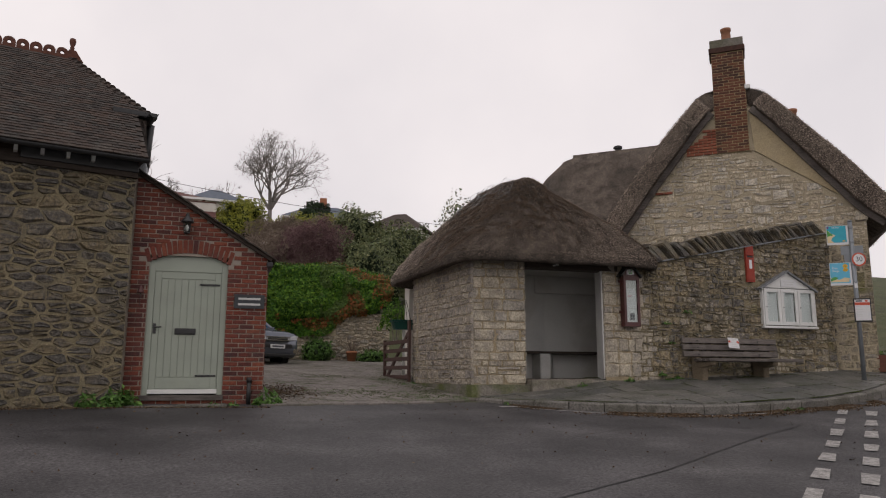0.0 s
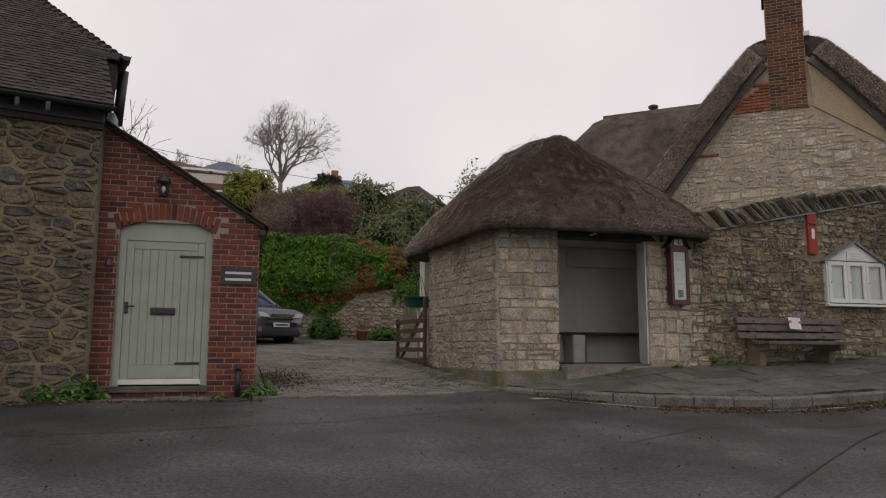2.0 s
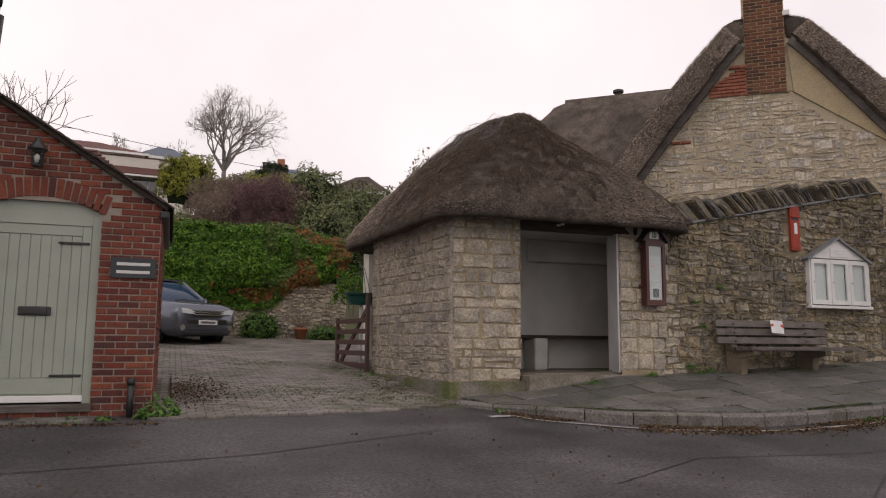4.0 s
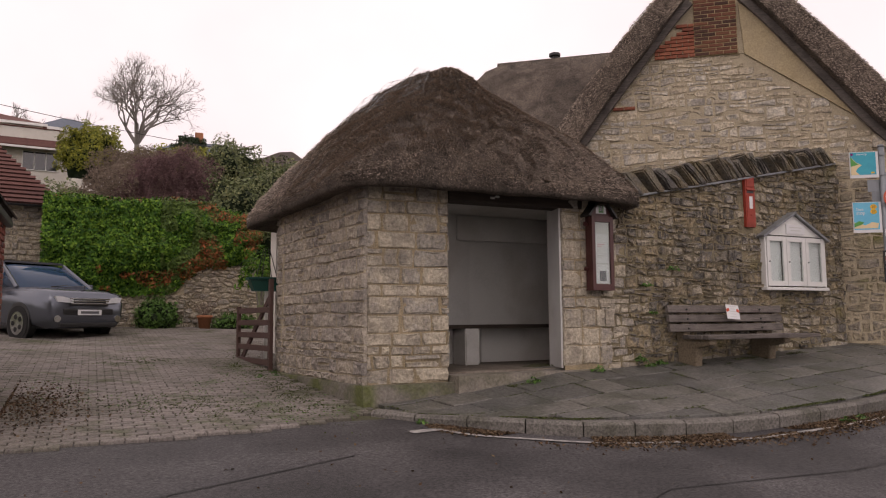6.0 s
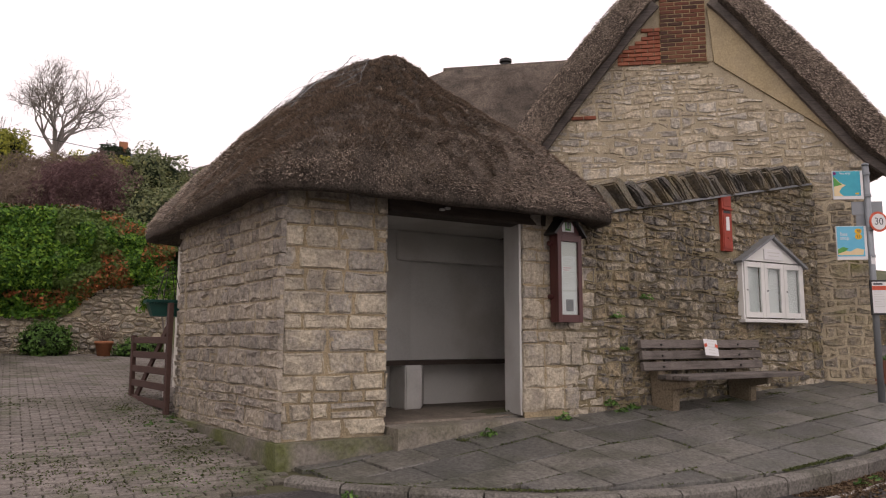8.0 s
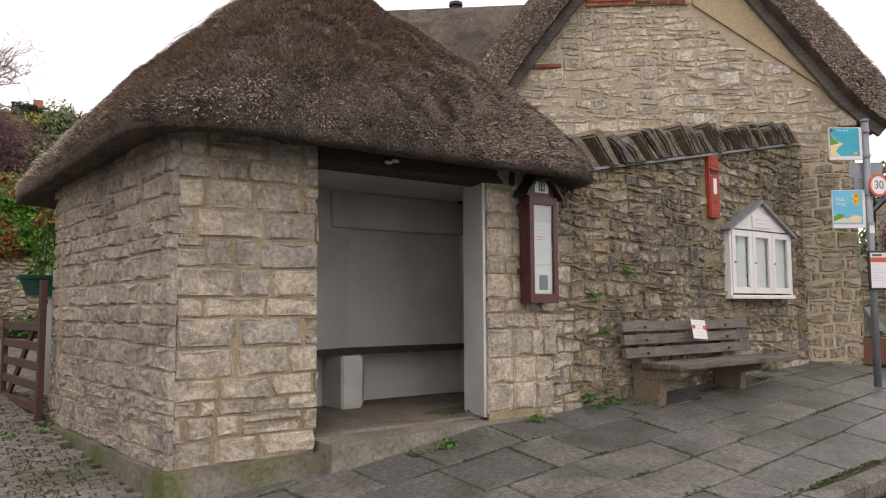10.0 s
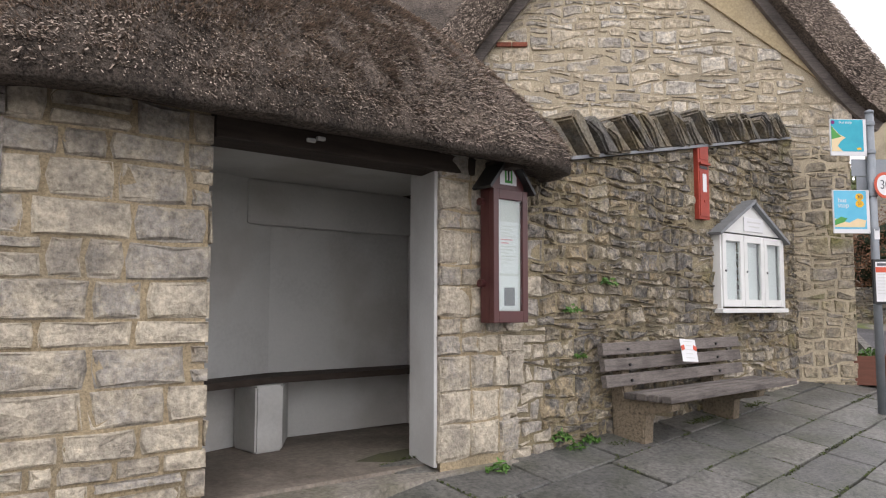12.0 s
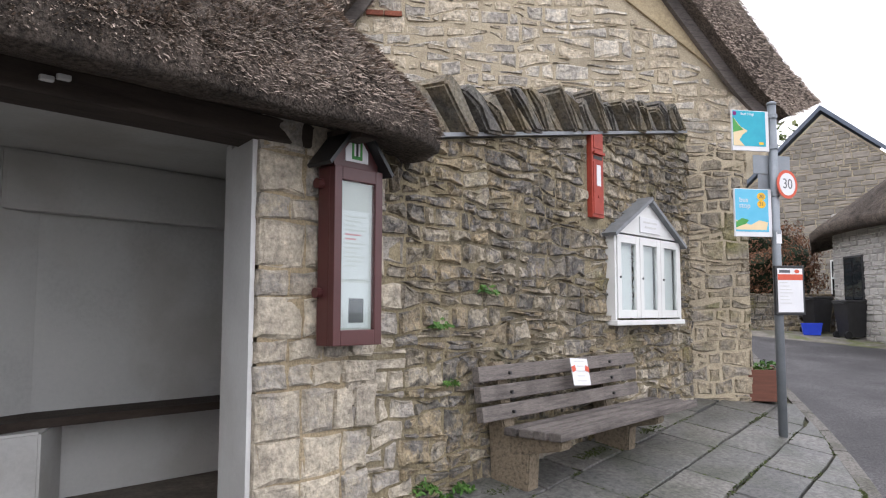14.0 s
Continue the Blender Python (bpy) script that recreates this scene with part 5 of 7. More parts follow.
part("soffit", box(-0.2, hip_y + 0.15, hip_z - 0.06, 0.0, back_y, hip_z - 0.03), M_blackpaint, lodge)
part("verge_cladding", prism([(eave_y - 0.05, eave_z - 0.05), (eave_y - 0.05, eave_z + 0.02), (hip_y, hip_z - 0.02), (hip_y - 0.9, hip_z - 0.02), (hip_y - 0.9, eave_z - 0.05)], (1, 0, 0), -0.06, 0.0, u=(0, 1, 0)), M_tile, lodge, "dark tile-hung verge")
part("downpipe", tube((-0.24, hip_y - 0.1, hip_z - 0.05), (-0.2, hip_y - 0.3, 4.75), 0.05, n=12), M_blackpaint, lodge, "black downpipe", smooth=True)
part("gutter_return", box(-0.42, hip_y - 0.02, hip_z - 0.08, 0.3, hip_y + 0.16, hip_z + 0.02, 0.02), M_blackpaint, lodge, "black gutter end at the half hip")
part("downpipe", tube((-0.4, hip_y - 0.35, hip_z - 0.05), (-0.36, hip_y - 0.4, 4.8), 0.075, n=12), M_blackpaint, lodge, "thick black downpipe", smooth=True)
part("downpipe_shoe", tube((-0.2, hip_y - 0.3, 4.78), (-0.26, hip_y - 0.1, 4.68), 0.05, n=12), M_blackpaint, lodge, smooth=True)

porch = thing("brick_porch", "red-brick lean-to entrance with a sloping tiled verge", "porch", pose(-0.6, 11.8, 0))
# axes: x along the front, y inward, z is height
def porch_top(x): return 4.42 - 0.615 * x
DX0, DX1, DZ0, DZ1 = 0.27, 1.47, 0.92, 2.95
bm = bmesh.new()
for poly in ([(0, 0.5), (DX0, 0.5), (DX0, porch_top(DX0)), (0, porch_top(0))], [(DX1, 0.5), (2.1, 0.5), (2.1, porch_top(2.1)), (DX1, porch_top(DX1))], [(DX0, 3.13), (DX1, 3.13), (DX1, porch_top(DX1)), (DX0, porch_top(DX0))], [(DX0, 0.5), (DX1, 0.5), (DX1, 0.88), (DX0, 0.88)]):
    tmp = prism(poly, (0, 1, 0), 0.0, 0.215)
    me = bpy.data.meshes.new("t"); tmp.to_mesh(me); tmp.free(); bm.from_mesh(me); bpy.data.meshes.remove(me)
box(-0.14, 0.01, 0.5, 0.0, 0.2, 4.4, bm=bm)
pw = part("brick_wall", bm, M_brick_mortar, porch, "red brick front wall")
part("side_wall", box(1.9, 0.215, 0.5, 2.095, 3.0, 3.05), M_brick_mortar, porch)
part("lining", box(0.1, 0.9, 0.5, 2.0, 0.95, 3.0), M_darkwood, porch)
def arch_z(x): return 3.02 + 0.17 * (1 - ((x - 0.87) / 0.62) ** 2)
slope_skip = lambda x, z, a, b: z > porch_top((a + b) / 2) + 0.02
bricks(pw, 0.0, DX0, 0.62, 2.94, 0.0, M_brick, n=(0, -1, 0))
bricks(pw, DX1, 2.1, 0.62, 2.94, 0.0, M_brick, n=(0, -1, 0))
bricks(pw, DX0, DX1, 0.62, 0.84, 0.0, M_brick, n=(0, -1, 0))
bricks(pw, 0.0, 2.1, 2.945, 4.4, 0.0, M_brick, n=(0, -1, 0), skip=lambda x, z, a, b: slope_skip(x, z, a, b) or (abs(x - 0.87) < 0.72 and z < arch_z(min(max(x, 0.25), 1.49)) + 0.22))
bricks(pw, 0.0, 2.9, 0.7, 3.0, 0.0, M_brick, n=(1, 0, 0), u=(0, 1, 0), o=(2.1, 0, 0))
for i in range(17):
    x = 0.87 + (i - 8) * 0.0755
    z = arch_z(x)
    ang = -math.degrees(math.atan(0.34 * (x - 0.87) / 0.385)) * -0.6
    part("arch_brick", box(-0.033, -0.012, 0.0, 0.033, 0.05, 0.215, 0.004), M_brick, pw, m=pose(x, 0, z - 0.01, 0, ang, 0))
# door
door = part("door", box(DX0 + 0.09, 0.085, DZ0 + 0.06, DX1 - 0.09, 0.13, 2.88), M_sage, porch, "sage green boarded cottage door, closed")
part("door_frame", box(DX0, 0.05, DZ0, DX0 + 0.09, 0.17, 3.02, 0.006), M_sage, door)
part("door_frame", box(DX1 - 0.09, 0.05, DZ0, DX1, 0.17, 3.02, 0.006), M_sage, door)
hd = [(DX0, 2.88), (DX1, 2.88)] + [(DX1 - (DX1 - DX0) * i / 12, arch_z(DX1 - (DX1 - DX0) * i / 12)) for i in range(13)]
part("door_frame", prism(hd, (0, 1, 0), 0.055, 0.17), M_sage, door)
bw2 = (DX1 - DX0 - 0.18 - 0.2) / 8
for i in range(8):
    x = DX0 + 0.19 + i * bw2
    part("door_board", box(x + 0.003, 0.074, 1.2, x + bw2 - 0.003, 0.09, 2.76, 0.005), M_sage, door)
for a, b, c, d in ((DX0 + 0.095, 1.0, DX0 + 0.187, 2.875), (DX1 - 0.187, 1.0, DX1 - 0.095, 2.875)):
    part("door_stile", box(a, 0.066, b, c, 0.09, d, 0.004), M_sage, door)
part("door_rail", box(DX0 + 0.19, 0.066, 1.03, DX1 - 0.19, 0.09, 1.195, 0.004), M_sage, door)
part("door_rail", box(DX0 + 0.19, 0.066, 2.765, DX1 - 0.19, 0.09, 2.875, 0.004), M_sage, door)
part("weatherboard", box(DX0 + 0.08, 0.03, 0.94, DX1 - 0.08, 0.09, 1.01, 0.01), M_whitepaint, door, "white weatherboard")
part("letterbox", box(0.7, 0.05, 1.87, 1.02, 0.075, 1.97, 0.012), M_blackpaint, door, "black iron letter plate")
part("letterbox_flap", box(0.74, 0.042, 1.89, 0.98, 0.055, 1.95, 0.005), M_blackpaint, door)
for z in (2.68, 1.22):
    hb = box(1.05, 0.055, z - 0.015, 1.36, 0.07, z + 0.015, 0.004)
    lathe([(0.03, 0), (0.03, 0.012)], 8, bm=hb, at=(1.07, 0.06, z - 0.006))
    part("strap_hinge", hb, M_blackpaint, door, "black iron strap hinge")
part("handle_plate", box(0.375, 0.05, 1.88, 0.42, 0.07, 2.04, 0.008), M_blackpaint, door)
part("handle", tube((0.4, 0.03, 1.98), (0.5, 0.03, 1.985), 0.011, n=8), M_blackpaint, door, "black lever handle")
part("door_sill", box(DX0 - 0.02, -0.06, 0.84, DX1 + 0.02, 0.2, 0.92, 0.01), M_greywood, porch, "weathered timber sill")
for a, b in ((0.1, 0.8), (0.82, 1.55)):
    part("doorstep_stone", box(a, -0.42, 0.55, b, 0.0, 0.775 + 0.02 * a, 0.015), M_kerb, porch, "worn stone doorstep")
# sloping verge and roof of the porch
pts = [(-0.05, porch_top(-0.05) + 0.02), (2.4, porch_top(2.4) + 0.02)]
sl = Vector((1, 0, -0.615)).normalized()
sn2 = Vector((0.615, 0, 1)).normalized()
part("roof_deck", prism([(-0.05, 0), (2.52, 0), (2.52, 0.05), (-0.05, 0.05)], (0, 1, 0), -0.08, 3.0, o=(0, 0, porch_top(0)), u=sl, v=sn2), M_darkwood, porch)
k = 0
x = 0.0
while x < 2.5:
    part("verge_tile", box(-0.02, -0.13, 0.05, 0.2, 0.12, 0.068, 0.003), M_tile, porch, m=Matrix.Translation(Vector((0, 0, porch_top(0))) + sl * x + sn2 * 0.01) @ Matrix.Rotation(math.atan(0.615) + radians(4), 4, "Y") @ pose(0, 0, 0, rng.uniform(-2, 2), 0, rng.uniform(-2, 2)))
    part("roof_course", box(-0.02, 0.12, 0.045, 0.2, 3.0, 0.062), M_tile, porch, m=Matrix.Translation(Vector((0, 0, porch_top(0))) + sl * x + sn2 * 0.01) @ Matrix.Rotation(math.atan(0.615) + radians(4), 4, "Y"))
    x += 0.125
part("gutter_end", box(2.08, -0.08, 3.0, 2.18, 3.0, 3.09, 0.02), M_blackpaint, porch, "black eaves gutter")
part("verge_flashing", box(-0.06, -0.04, 4.4, 0.12, 0.3, 4.62, 0.03), M_lead, porch, "lead flashing at the wall")

# lantern, plaque, bell, post by the door
lantern = thing("wall_lantern", "small black iron wall lantern with a tapered glass body", "lantern", pose(0.2, 11.79, 3.6))
part("back_plate", box(-0.045, -0.02, -0.1, 0.045, 0.005, 0.1, 0.006), M_blackpaint, lantern)
part("arm", tube((0, -0.01, -0.06), (0, -0.12, -0.1), 0.01, n=8), M_blackpaint, lantern)
for sx, sy in ((1, 1), (1, -1), (-1, 1), (-1, -1)):
    part("glazing_bar", tube((0.04 * sx, -0.13 + 0.04 * sy, -0.1), (0.06 * sx, -0.13 + 0.06 * sy, 0.06), 0.006, n=6), M_blackpaint, lantern)
bm = bmesh.new()
bmesh.ops.create_cone(bm, cap_ends=False, segments=4, radius1=0.056, radius2=0.083, depth=0.16, matrix=Matrix.Translation((0, -0.13, -0.02)) @ Matrix.Rotation(radians(45), 4, "Z"))
part("pane", bm, M_glass, lantern, "dusty clear lantern glass")
part("lamp_cap", lathe([(0.1, 0), (0.095, 0.02), (0.05, 0.08), (0.03, 0.1), (0.035, 0.12), (0.01, 0.15)], 12, at=(0, -0.13, 0.06)), M_blackpaint, lantern, smooth=True)
part("bulb", lathe([(0.015, 0), (0.03, 0.05), (0.025, 0.08), (0.005, 0.1)], 10, at=(0, -0.13, -0.08)), M_whitepaint, lantern, smooth=True)
part("base", lathe([(0.02, -0.02), (0.05, 0), (0.05, 0.012)], 12, at=(0, -0.13, -0.115)), M_blackpaint, lantern)

plaque = thing("name_plaque", "dark slate house name plaque with two pale lines of lettering", "sign", pose(1.23, 11.785, 2.42))
part("plate", box(-0.24, -0.02, -0.115, 0.24, 0.0, 0.115, 0.006), M_plaque, plaque)
def text(parent, s, size, x, y, z, material, m=None, label=""):
    cu = bpy.data.curves.new("lettering", "FONT")
    cu.body, cu.size, cu.align_x, cu.align_y, cu.extrude = s, size, "CENTER", "CENTER", 0.001
    tmp = bpy.data.objects.new("lettering_curve", cu)
    scene.collection.objects.link(tmp)
    me = bpy.data.meshes.new_from_object(tmp)
    bpy.data.objects.remove(tmp)
    me.materials.append(material)
    ob = new("lettering", me); ob.parent = parent
    ob.matrix_basis = m if m is not None else pose(x, y, z, 90, 0, 0)
    return tagged(ob, label)
for z in (0.045, -0.045):
    part("lettering_bar", box(-0.175, -0.0225, z - 0.017, 0.175, -0.0205, z + 0.017), M_letter, plaque, "pale bar of lettering")

bell = thing("door_bell", "small rusty iron hand bell on a wall bracket", "bell", pose(-0.43, 11.79, 2.5))
part("bracket", tube((0, 0, 0.1), (0, -0.1, 0.12), 0.012, n=8), M_maroon, bell)
part("bell_body", lathe([(0.055, 0), (0.05, 0.02), (0.035, 0.07), (0.02, 0.1), (0.005, 0.11)], 14, at=(0, -0.09, 0)), M_maroon, bell, smooth=True)
part("chain", tube((0, -0.09, 0), (0, -0.09, -0.2), 0.005, n=6), M_blackpaint, bell)
drainpost = thing("drain_pipe", "short black plastic pipe standing against the brick", "pipe", pose(1.28, 11.72, 0.72))
part("pipe", tube((0, 0, 0), (0, 0, 0.46), 0.035, n=14), M_blackpaint, drainpost, smooth=True)
part("collar", tube((0, 0, 0.4), (0, 0, 0.48), 0.042, n=14), M_blackpaint, drainpost, smooth=True)
vent = thing("air_brick", "dark terracotta air brick set in the brickwork", "vent", pose(-0.02, 11.79, 4.02))
part("grille", box(-0.11, -0.016, -0.034, 0.11, 0.0, 0.034, 0.003), M_brick_dark, vent)


# ---- pavement things ----
bz = pave_z(11.3, 12.45)
bench = thing("bench", "weathered grey oak bench on pebbledash concrete legs against the stone wall", "bench", pose(10.1, 12.62, bz, 0, 0, 2.5))
# axes: x along the bench, y to the wall, z is height
for x in (0.28, 1.88):
    prof = [(-0.2, -0.04), (0.12, -0.04), (0.14, 0.4), (0.2, 0.86), (0.09, 0.88), (0.0, 0.42), (-0.02, 0.36), (-0.48, 0.36), (-0.48, 0.29), (-0.22, 0.24)]
    bm = prism(prof, (1, 0, 0), x, x + 0.15, u=(0, 1, 0))
    bmesh.ops.bevel(bm, geom=bm.edges[:], offset=0.012, segments=2, affect="EDGES")
    part("leg", bm, M_aggregate, bench, "pebbledash concrete bench leg")
for i in range(4):
    y = -0.53 + i * 0.125
    part("seat_slat", box(0.2, y, 0.365, 2.68, y + 0.1, 0.425, 0.012), M_greywood, bench, "weathered oak slat")
for i, z in enumerate((0.52, 0.66, 0.8)):
    part("back_slat", box(-0.02, -0.03, -0.05, 2.47, 0.03, 0.06, 0.008), M_greywood, bench, "weathered oak slat", m=pose(0, 0.02 + (z - 0.42) * 0.13 - 0.04, z, -8))
for x in (0.35, 1.95):
    for z in (0.52, 0.66, 0.8):
        part("bolt", tube((x, -0.05 + (z - 0.42) * 0.13, z), (x, -0.07 + (z - 0.42) * 0.13, z), 0.013, n=8), M_blackpaint, bench)
notice = thing("paper_notice", "creased laminated white notice fixed to the bench back", "notice", pose(11.3, 12.545, bz + 0.76, -12, 4, 2.5))
part("sheet", box(-0.14, -0.004, -0.11, 0.14, 0.0, 0.11, 0.001), M_paper, notice)
for i, (w, z, mm) in enumerate(((0.16, 0.09, M_ink), (0.1, 0.05, M_ink), (0.14, 0.01, M_ink), (0.12, -0.03, M_ink), (0.15, -0.07, M_ink))):
    part("print_line", box(-w / 2, -0.0065, z - 0.007, w / 2, -0.0045, z + 0.001), M_letter, notice)
for s in (-1, 1):
    part("tape", box(s * 0.1 - 0.03, -0.0075, 0.03, s * 0.1 + 0.03, -0.0048, 0.075), M_redink, notice, "orange-red tape", m=pose(0, 0, 0, 0, 15 * s, 0))

board = thing("notice_cabinet", "white-painted gabled notice cabinet with three glazed doors", "notice board", pose(12.36, 12.99, 2.33))
# axes: x along the front, y to the wall, z is height from its sill
BW, BH = 1.46, 0.86
part("back", box(0.02, -0.03, 0.0, BW - 0.02, 0.0, BH), M_whitepaint, board)
part("side", box(0.0, -0.19, 0.0, 0.03, -0.03, BH, 0.004), M_whitepaint, board)
part("side", box(BW - 0.03, -0.19, 0.0, BW, -0.03, BH, 0.004), M_whitepaint, board)
part("sill", box(-0.02, -0.22, -0.05, BW + 0.02, 0.0, 0.0, 0.008), M_whitepaint, board)
part("head", prism([(0.0, BH), (BW, BH), (BW / 2, BH + 0.36)], (0, 1, 0), -0.19, 0.0), M_whitepaint, board, "white gabled head board")
for i in range(3):
    x0 = 0.04 + i * 0.463
    d = part("door", box(x0, -0.2, 0.02, x0 + 0.075, -0.165, BH - 0.02, 0.005), M_whitepaint, board, "white glazed cabinet door")
    part("stile", box(x0 + 0.38, -0.2, 0.02, x0 + 0.455, -0.165, BH - 0.02, 0.005), M_whitepaint, d)
    part("rail", box(x0 + 0.075, -0.198, 0.02, x0 + 0.38, -0.167, 0.1, 0.004), M_whitepaint, d)
    part("rail", box(x0 + 0.075, -0.198, BH - 0.1, x0 + 0.38, -0.167, BH - 0.02, 0.004), M_whitepaint, d)
    part("pane", box(x0 + 0.07, -0.182, 0.095, x0 + 0.385, -0.178, BH - 0.095), M_glass, d, "clear glass pane").visible_shadow = False
    part("pinboard", box(x0 + 0.06, -0.14, 0.08, x0 + 0.39, -0.034, BH - 0.08), M_paper, d, "pale pin board")
    part("lock", tube((x0 + 0.05, -0.2, 0.42), (x0 + 0.05, -0.21, 0.42), 0.012, n=10), M_blackpaint, d)
for s, x0 in ((1, -0.06), (-1, BW + 0.06)):
    d = Vector((s * (BW / 2 + 0.06), 0, 0.43))
    L = d.length
    d.normalize()
    part("roof_board", prism([(0, 0), (L, 0), (L, 0.035), (0, 0.035)], (0, 1, 0), -0.25, 0.02, o=(x0, 0, BH - 0.05), u=d, v=Vector((-d.z * s, 0, d.x * s)) * s), M_lead, board, "lead-covered sloping roof board")
part("name_board", box(BW / 2 - 0.22, -0.205, BH + 0.03, BW / 2 + 0.22, -0.19, BH + 0.19, 0.004), M_paper, board)
for z, w in ((BH + 0.14, 0.3), (BH + 0.09, 0.24)):
    part("print_line", box(BW / 2 - w / 2, -0.208, z - 0.008, BW / 2 + w / 2, -0.2055, z + 0.008), M_letter, board)
for x, z, w, h in ((0.62, 0.3, 0.2, 0.28), (1.1, 0.45, 0.2, 0.12), (1.12, 0.25, 0.18, 0.16)):
    part("poster", box(x, -0.064, z, x + w, -0.0605, z + h), M_letter, board, "faded paper notice")

slim = thing("poster_case", "tall maroon wooden poster case with a glazed gabled front", "notice board", pose(8.67, 12.66, 2.22) @ Matrix.Diagonal((0.8, 1, 1, 1)))
part("body", box(0, -0.1, 0, 0.46, 0.0, 1.03, 0.006), M_maroon, slim)
for a, b, c, d in ((0, 0, 0.07, 1.03), (0.39, 0, 0.46, 1.03), (0.07, 0, 0.39, 0.09), (0.07, 0.95, 0.39, 1.03)):
    part("frame", box(a, -0.15, b, c, -0.1, d, 0.006), M_maroon, slim)
part("pinboard", box(0.06, -0.115, 0.08, 0.4, -0.102, 0.96), M_letter, slim, "pale backing board")
part("pane", box(0.065, -0.138, 0.085, 0.395, -0.134, 0.955), M_glass, slim, "clear glass pane").visible_shadow = False
part("sheet", box(0.1, -0.12, 0.38, 0.36, -0.116, 0.78), M_paper, slim, "printed timetable sheet")
part("sheet", box(0.1, -0.12, 0.1, 0.36, -0.116, 0.36), M_paper, slim, "printed sheet")
for i in range(12):
    z = 0.74 - i * 0.026
    part("print_line", box(0.13, -0.1225, z, 0.33 - 0.05 * (i % 3), -0.1205, z + 0.009), M_pinkink if i in (4, 5) else M_letter, slim)
part("print_block", box(0.17, -0.1225, 0.13, 0.31, -0.1205, 0.27), M_ink, slim, "dark printed square")
part("gable", prism([(0.02, 1.03), (0.44, 1.03), (0.44, 1.07), (0.23, 1.29), (0.02, 1.07)], (0, 1, 0), -0.12, 0.0), M_maroon, slim)
part("badge", prism([(0.12, 1.07), (0.34, 1.07), (0.34, 1.14), (0.23, 1.25), (0.12, 1.14)], (0, 1, 0), -0.124, -0.12), M_paper, slim, "white crest panel")
for x in (0.19, 0.23, 0.27):
    part("crest_bar", box(x - 0.009, -0.128, 1.09, x + 0.009, -0.1245, 1.19 + 0.03 * (x == 0.23)), M_greenink if x != 0.23 else M_blackpaint, slim)
part("crest_bar", box(0.182, -0.128, 1.085, 0.278, -0.1245, 1.105), M_greenink, slim)
for s, x0 in ((1, -0.07), (-1, 0.53)):
    d = Vector((s * 0.3, 0, 0.3))
    L = d.length
    d.normalize()
    part("roof_board", prism([(0, 0), (L, 0), (L, 0.025), (0, 0.025)], (0, 1, 0), -0.19, 0.02, o=(x0, 0, 1.02), u=d, v=Vector((-d.z * s, 0, d.x * s)) * s), M_blackpaint, slim)
for z in (0.3, 0.93):
    part("bracket", tube((-0.05, -0.03, z), (0.02, -0.03, z), 0.03, n=10), M_maroon, slim)

post = thing("wall_post_box", "narrow faded red cast-iron post box set in the stone wall", "post box", pose(12.0, 12.875, 3.3))
part("body", box(0.01, -0.048, 0, 0.22, 0.06, 0.82, 0.004), M_red, post)
part("hood", box(0.02, -0.078, 0.6, 0.21, -0.05, 0.625, 0.003), M_red, post)
part("slot", box(0.04, -0.052, 0.555, 0.19, -0.046, 0.59), M_blackpaint, post)
part("door", box(0.03, -0.056, 0.03, 0.2, -0.046, 0.53, 0.003), M_red, post)
part("collection_plate", box(0.08, -0.062, 0.3, 0.15, -0.055, 0.5, 0.002), M_paper, post, "white collection plate")
part("keyhole", tube((0.115, -0.055, 0.2), (0.115, -0.064, 0.2), 0.018, n=10), M_red, post)
part("cypher_panel", box(0.04, -0.056, 0.66, 0.19, -0.046, 0.78, 0.003), M_red, post)

pz = pave_z(14.0, 11.83)
pole = thing("bus_stop_post", "grey steel bus stop pole carrying flags, speed roundel and timetable case", "bus stop", pose(14.0, 11.83, pz, 0, 0, -36))
part("post", tube((0, 0, -0.05), (0, 0, 3.46), 0.045, n=18), M_galv, pole, smooth=True)
part("post_cap", lathe([(0.05, 0), (0.05, 0.03), (0.02, 0.045)], 16, at=(0, 0, 3.45)), M_galv, pole, smooth=True)
# axes: x along the flags away from the road side, y to the viewer is negative
def flag(z0, z1, w, name, material):
    f = part(name, box(-0.05 - w, -0.012, z0, -0.05, 0.012, z1, 0.003), M_paper, pole, "printed double-sided bus stop flag")
    part("print_field", box(-0.05 - w + 0.008, -0.015, z0 + 0.05, -0.09, -0.012, z1 - 0.008), material, f)
    for z in (z0 + 0.05, z1 - 0.05):
        part("clamp", tube((0, 0, z - 0.02), (0, 0, z + 0.02), 0.055, n=16), M_galv, f)
    return f
f1 = flag(2.95, 3.38, 0.43, "flag", M_blueposter)
part("print_shape", prism([(-0.47, 3.3), (-0.38, 3.2), (-0.3, 3.16), (-0.36, 3.12), (-0.4, 3.06), (-0.34, 3.0), (-0.47, 3.0)], (0, 1, 0), -0.0165, -0.0152), M_sandink, f1)
part("print_shape", prism([(-0.47, 3.3), (-0.41, 3.22), (-0.35, 3.17), (-0.47, 3.14)], (0, 1, 0), -0.018, -0.0167), M_greenink, f1)
part("print_shape", box(-0.17, -0.0165, 3.02, -0.12, -0.0152, 3.045), M_yellowink, f1)
part("print_shape", prism([(-0.45 + 0.022 * math.cos(i * 0.524), 3.34 + 0.022 * math.sin(i * 0.524)) for i in range(12)], (0, 1, 0), -0.018, -0.0155), M_plum, f1)
text(f1, "bus stop", 0.045, 0, 0, 0, M_paper, m=pose(-0.3, -0.0165, 3.34, 90, 0, 0))
f2 = flag(2.05, 2.55, 0.43, "flag", M_skyposter)
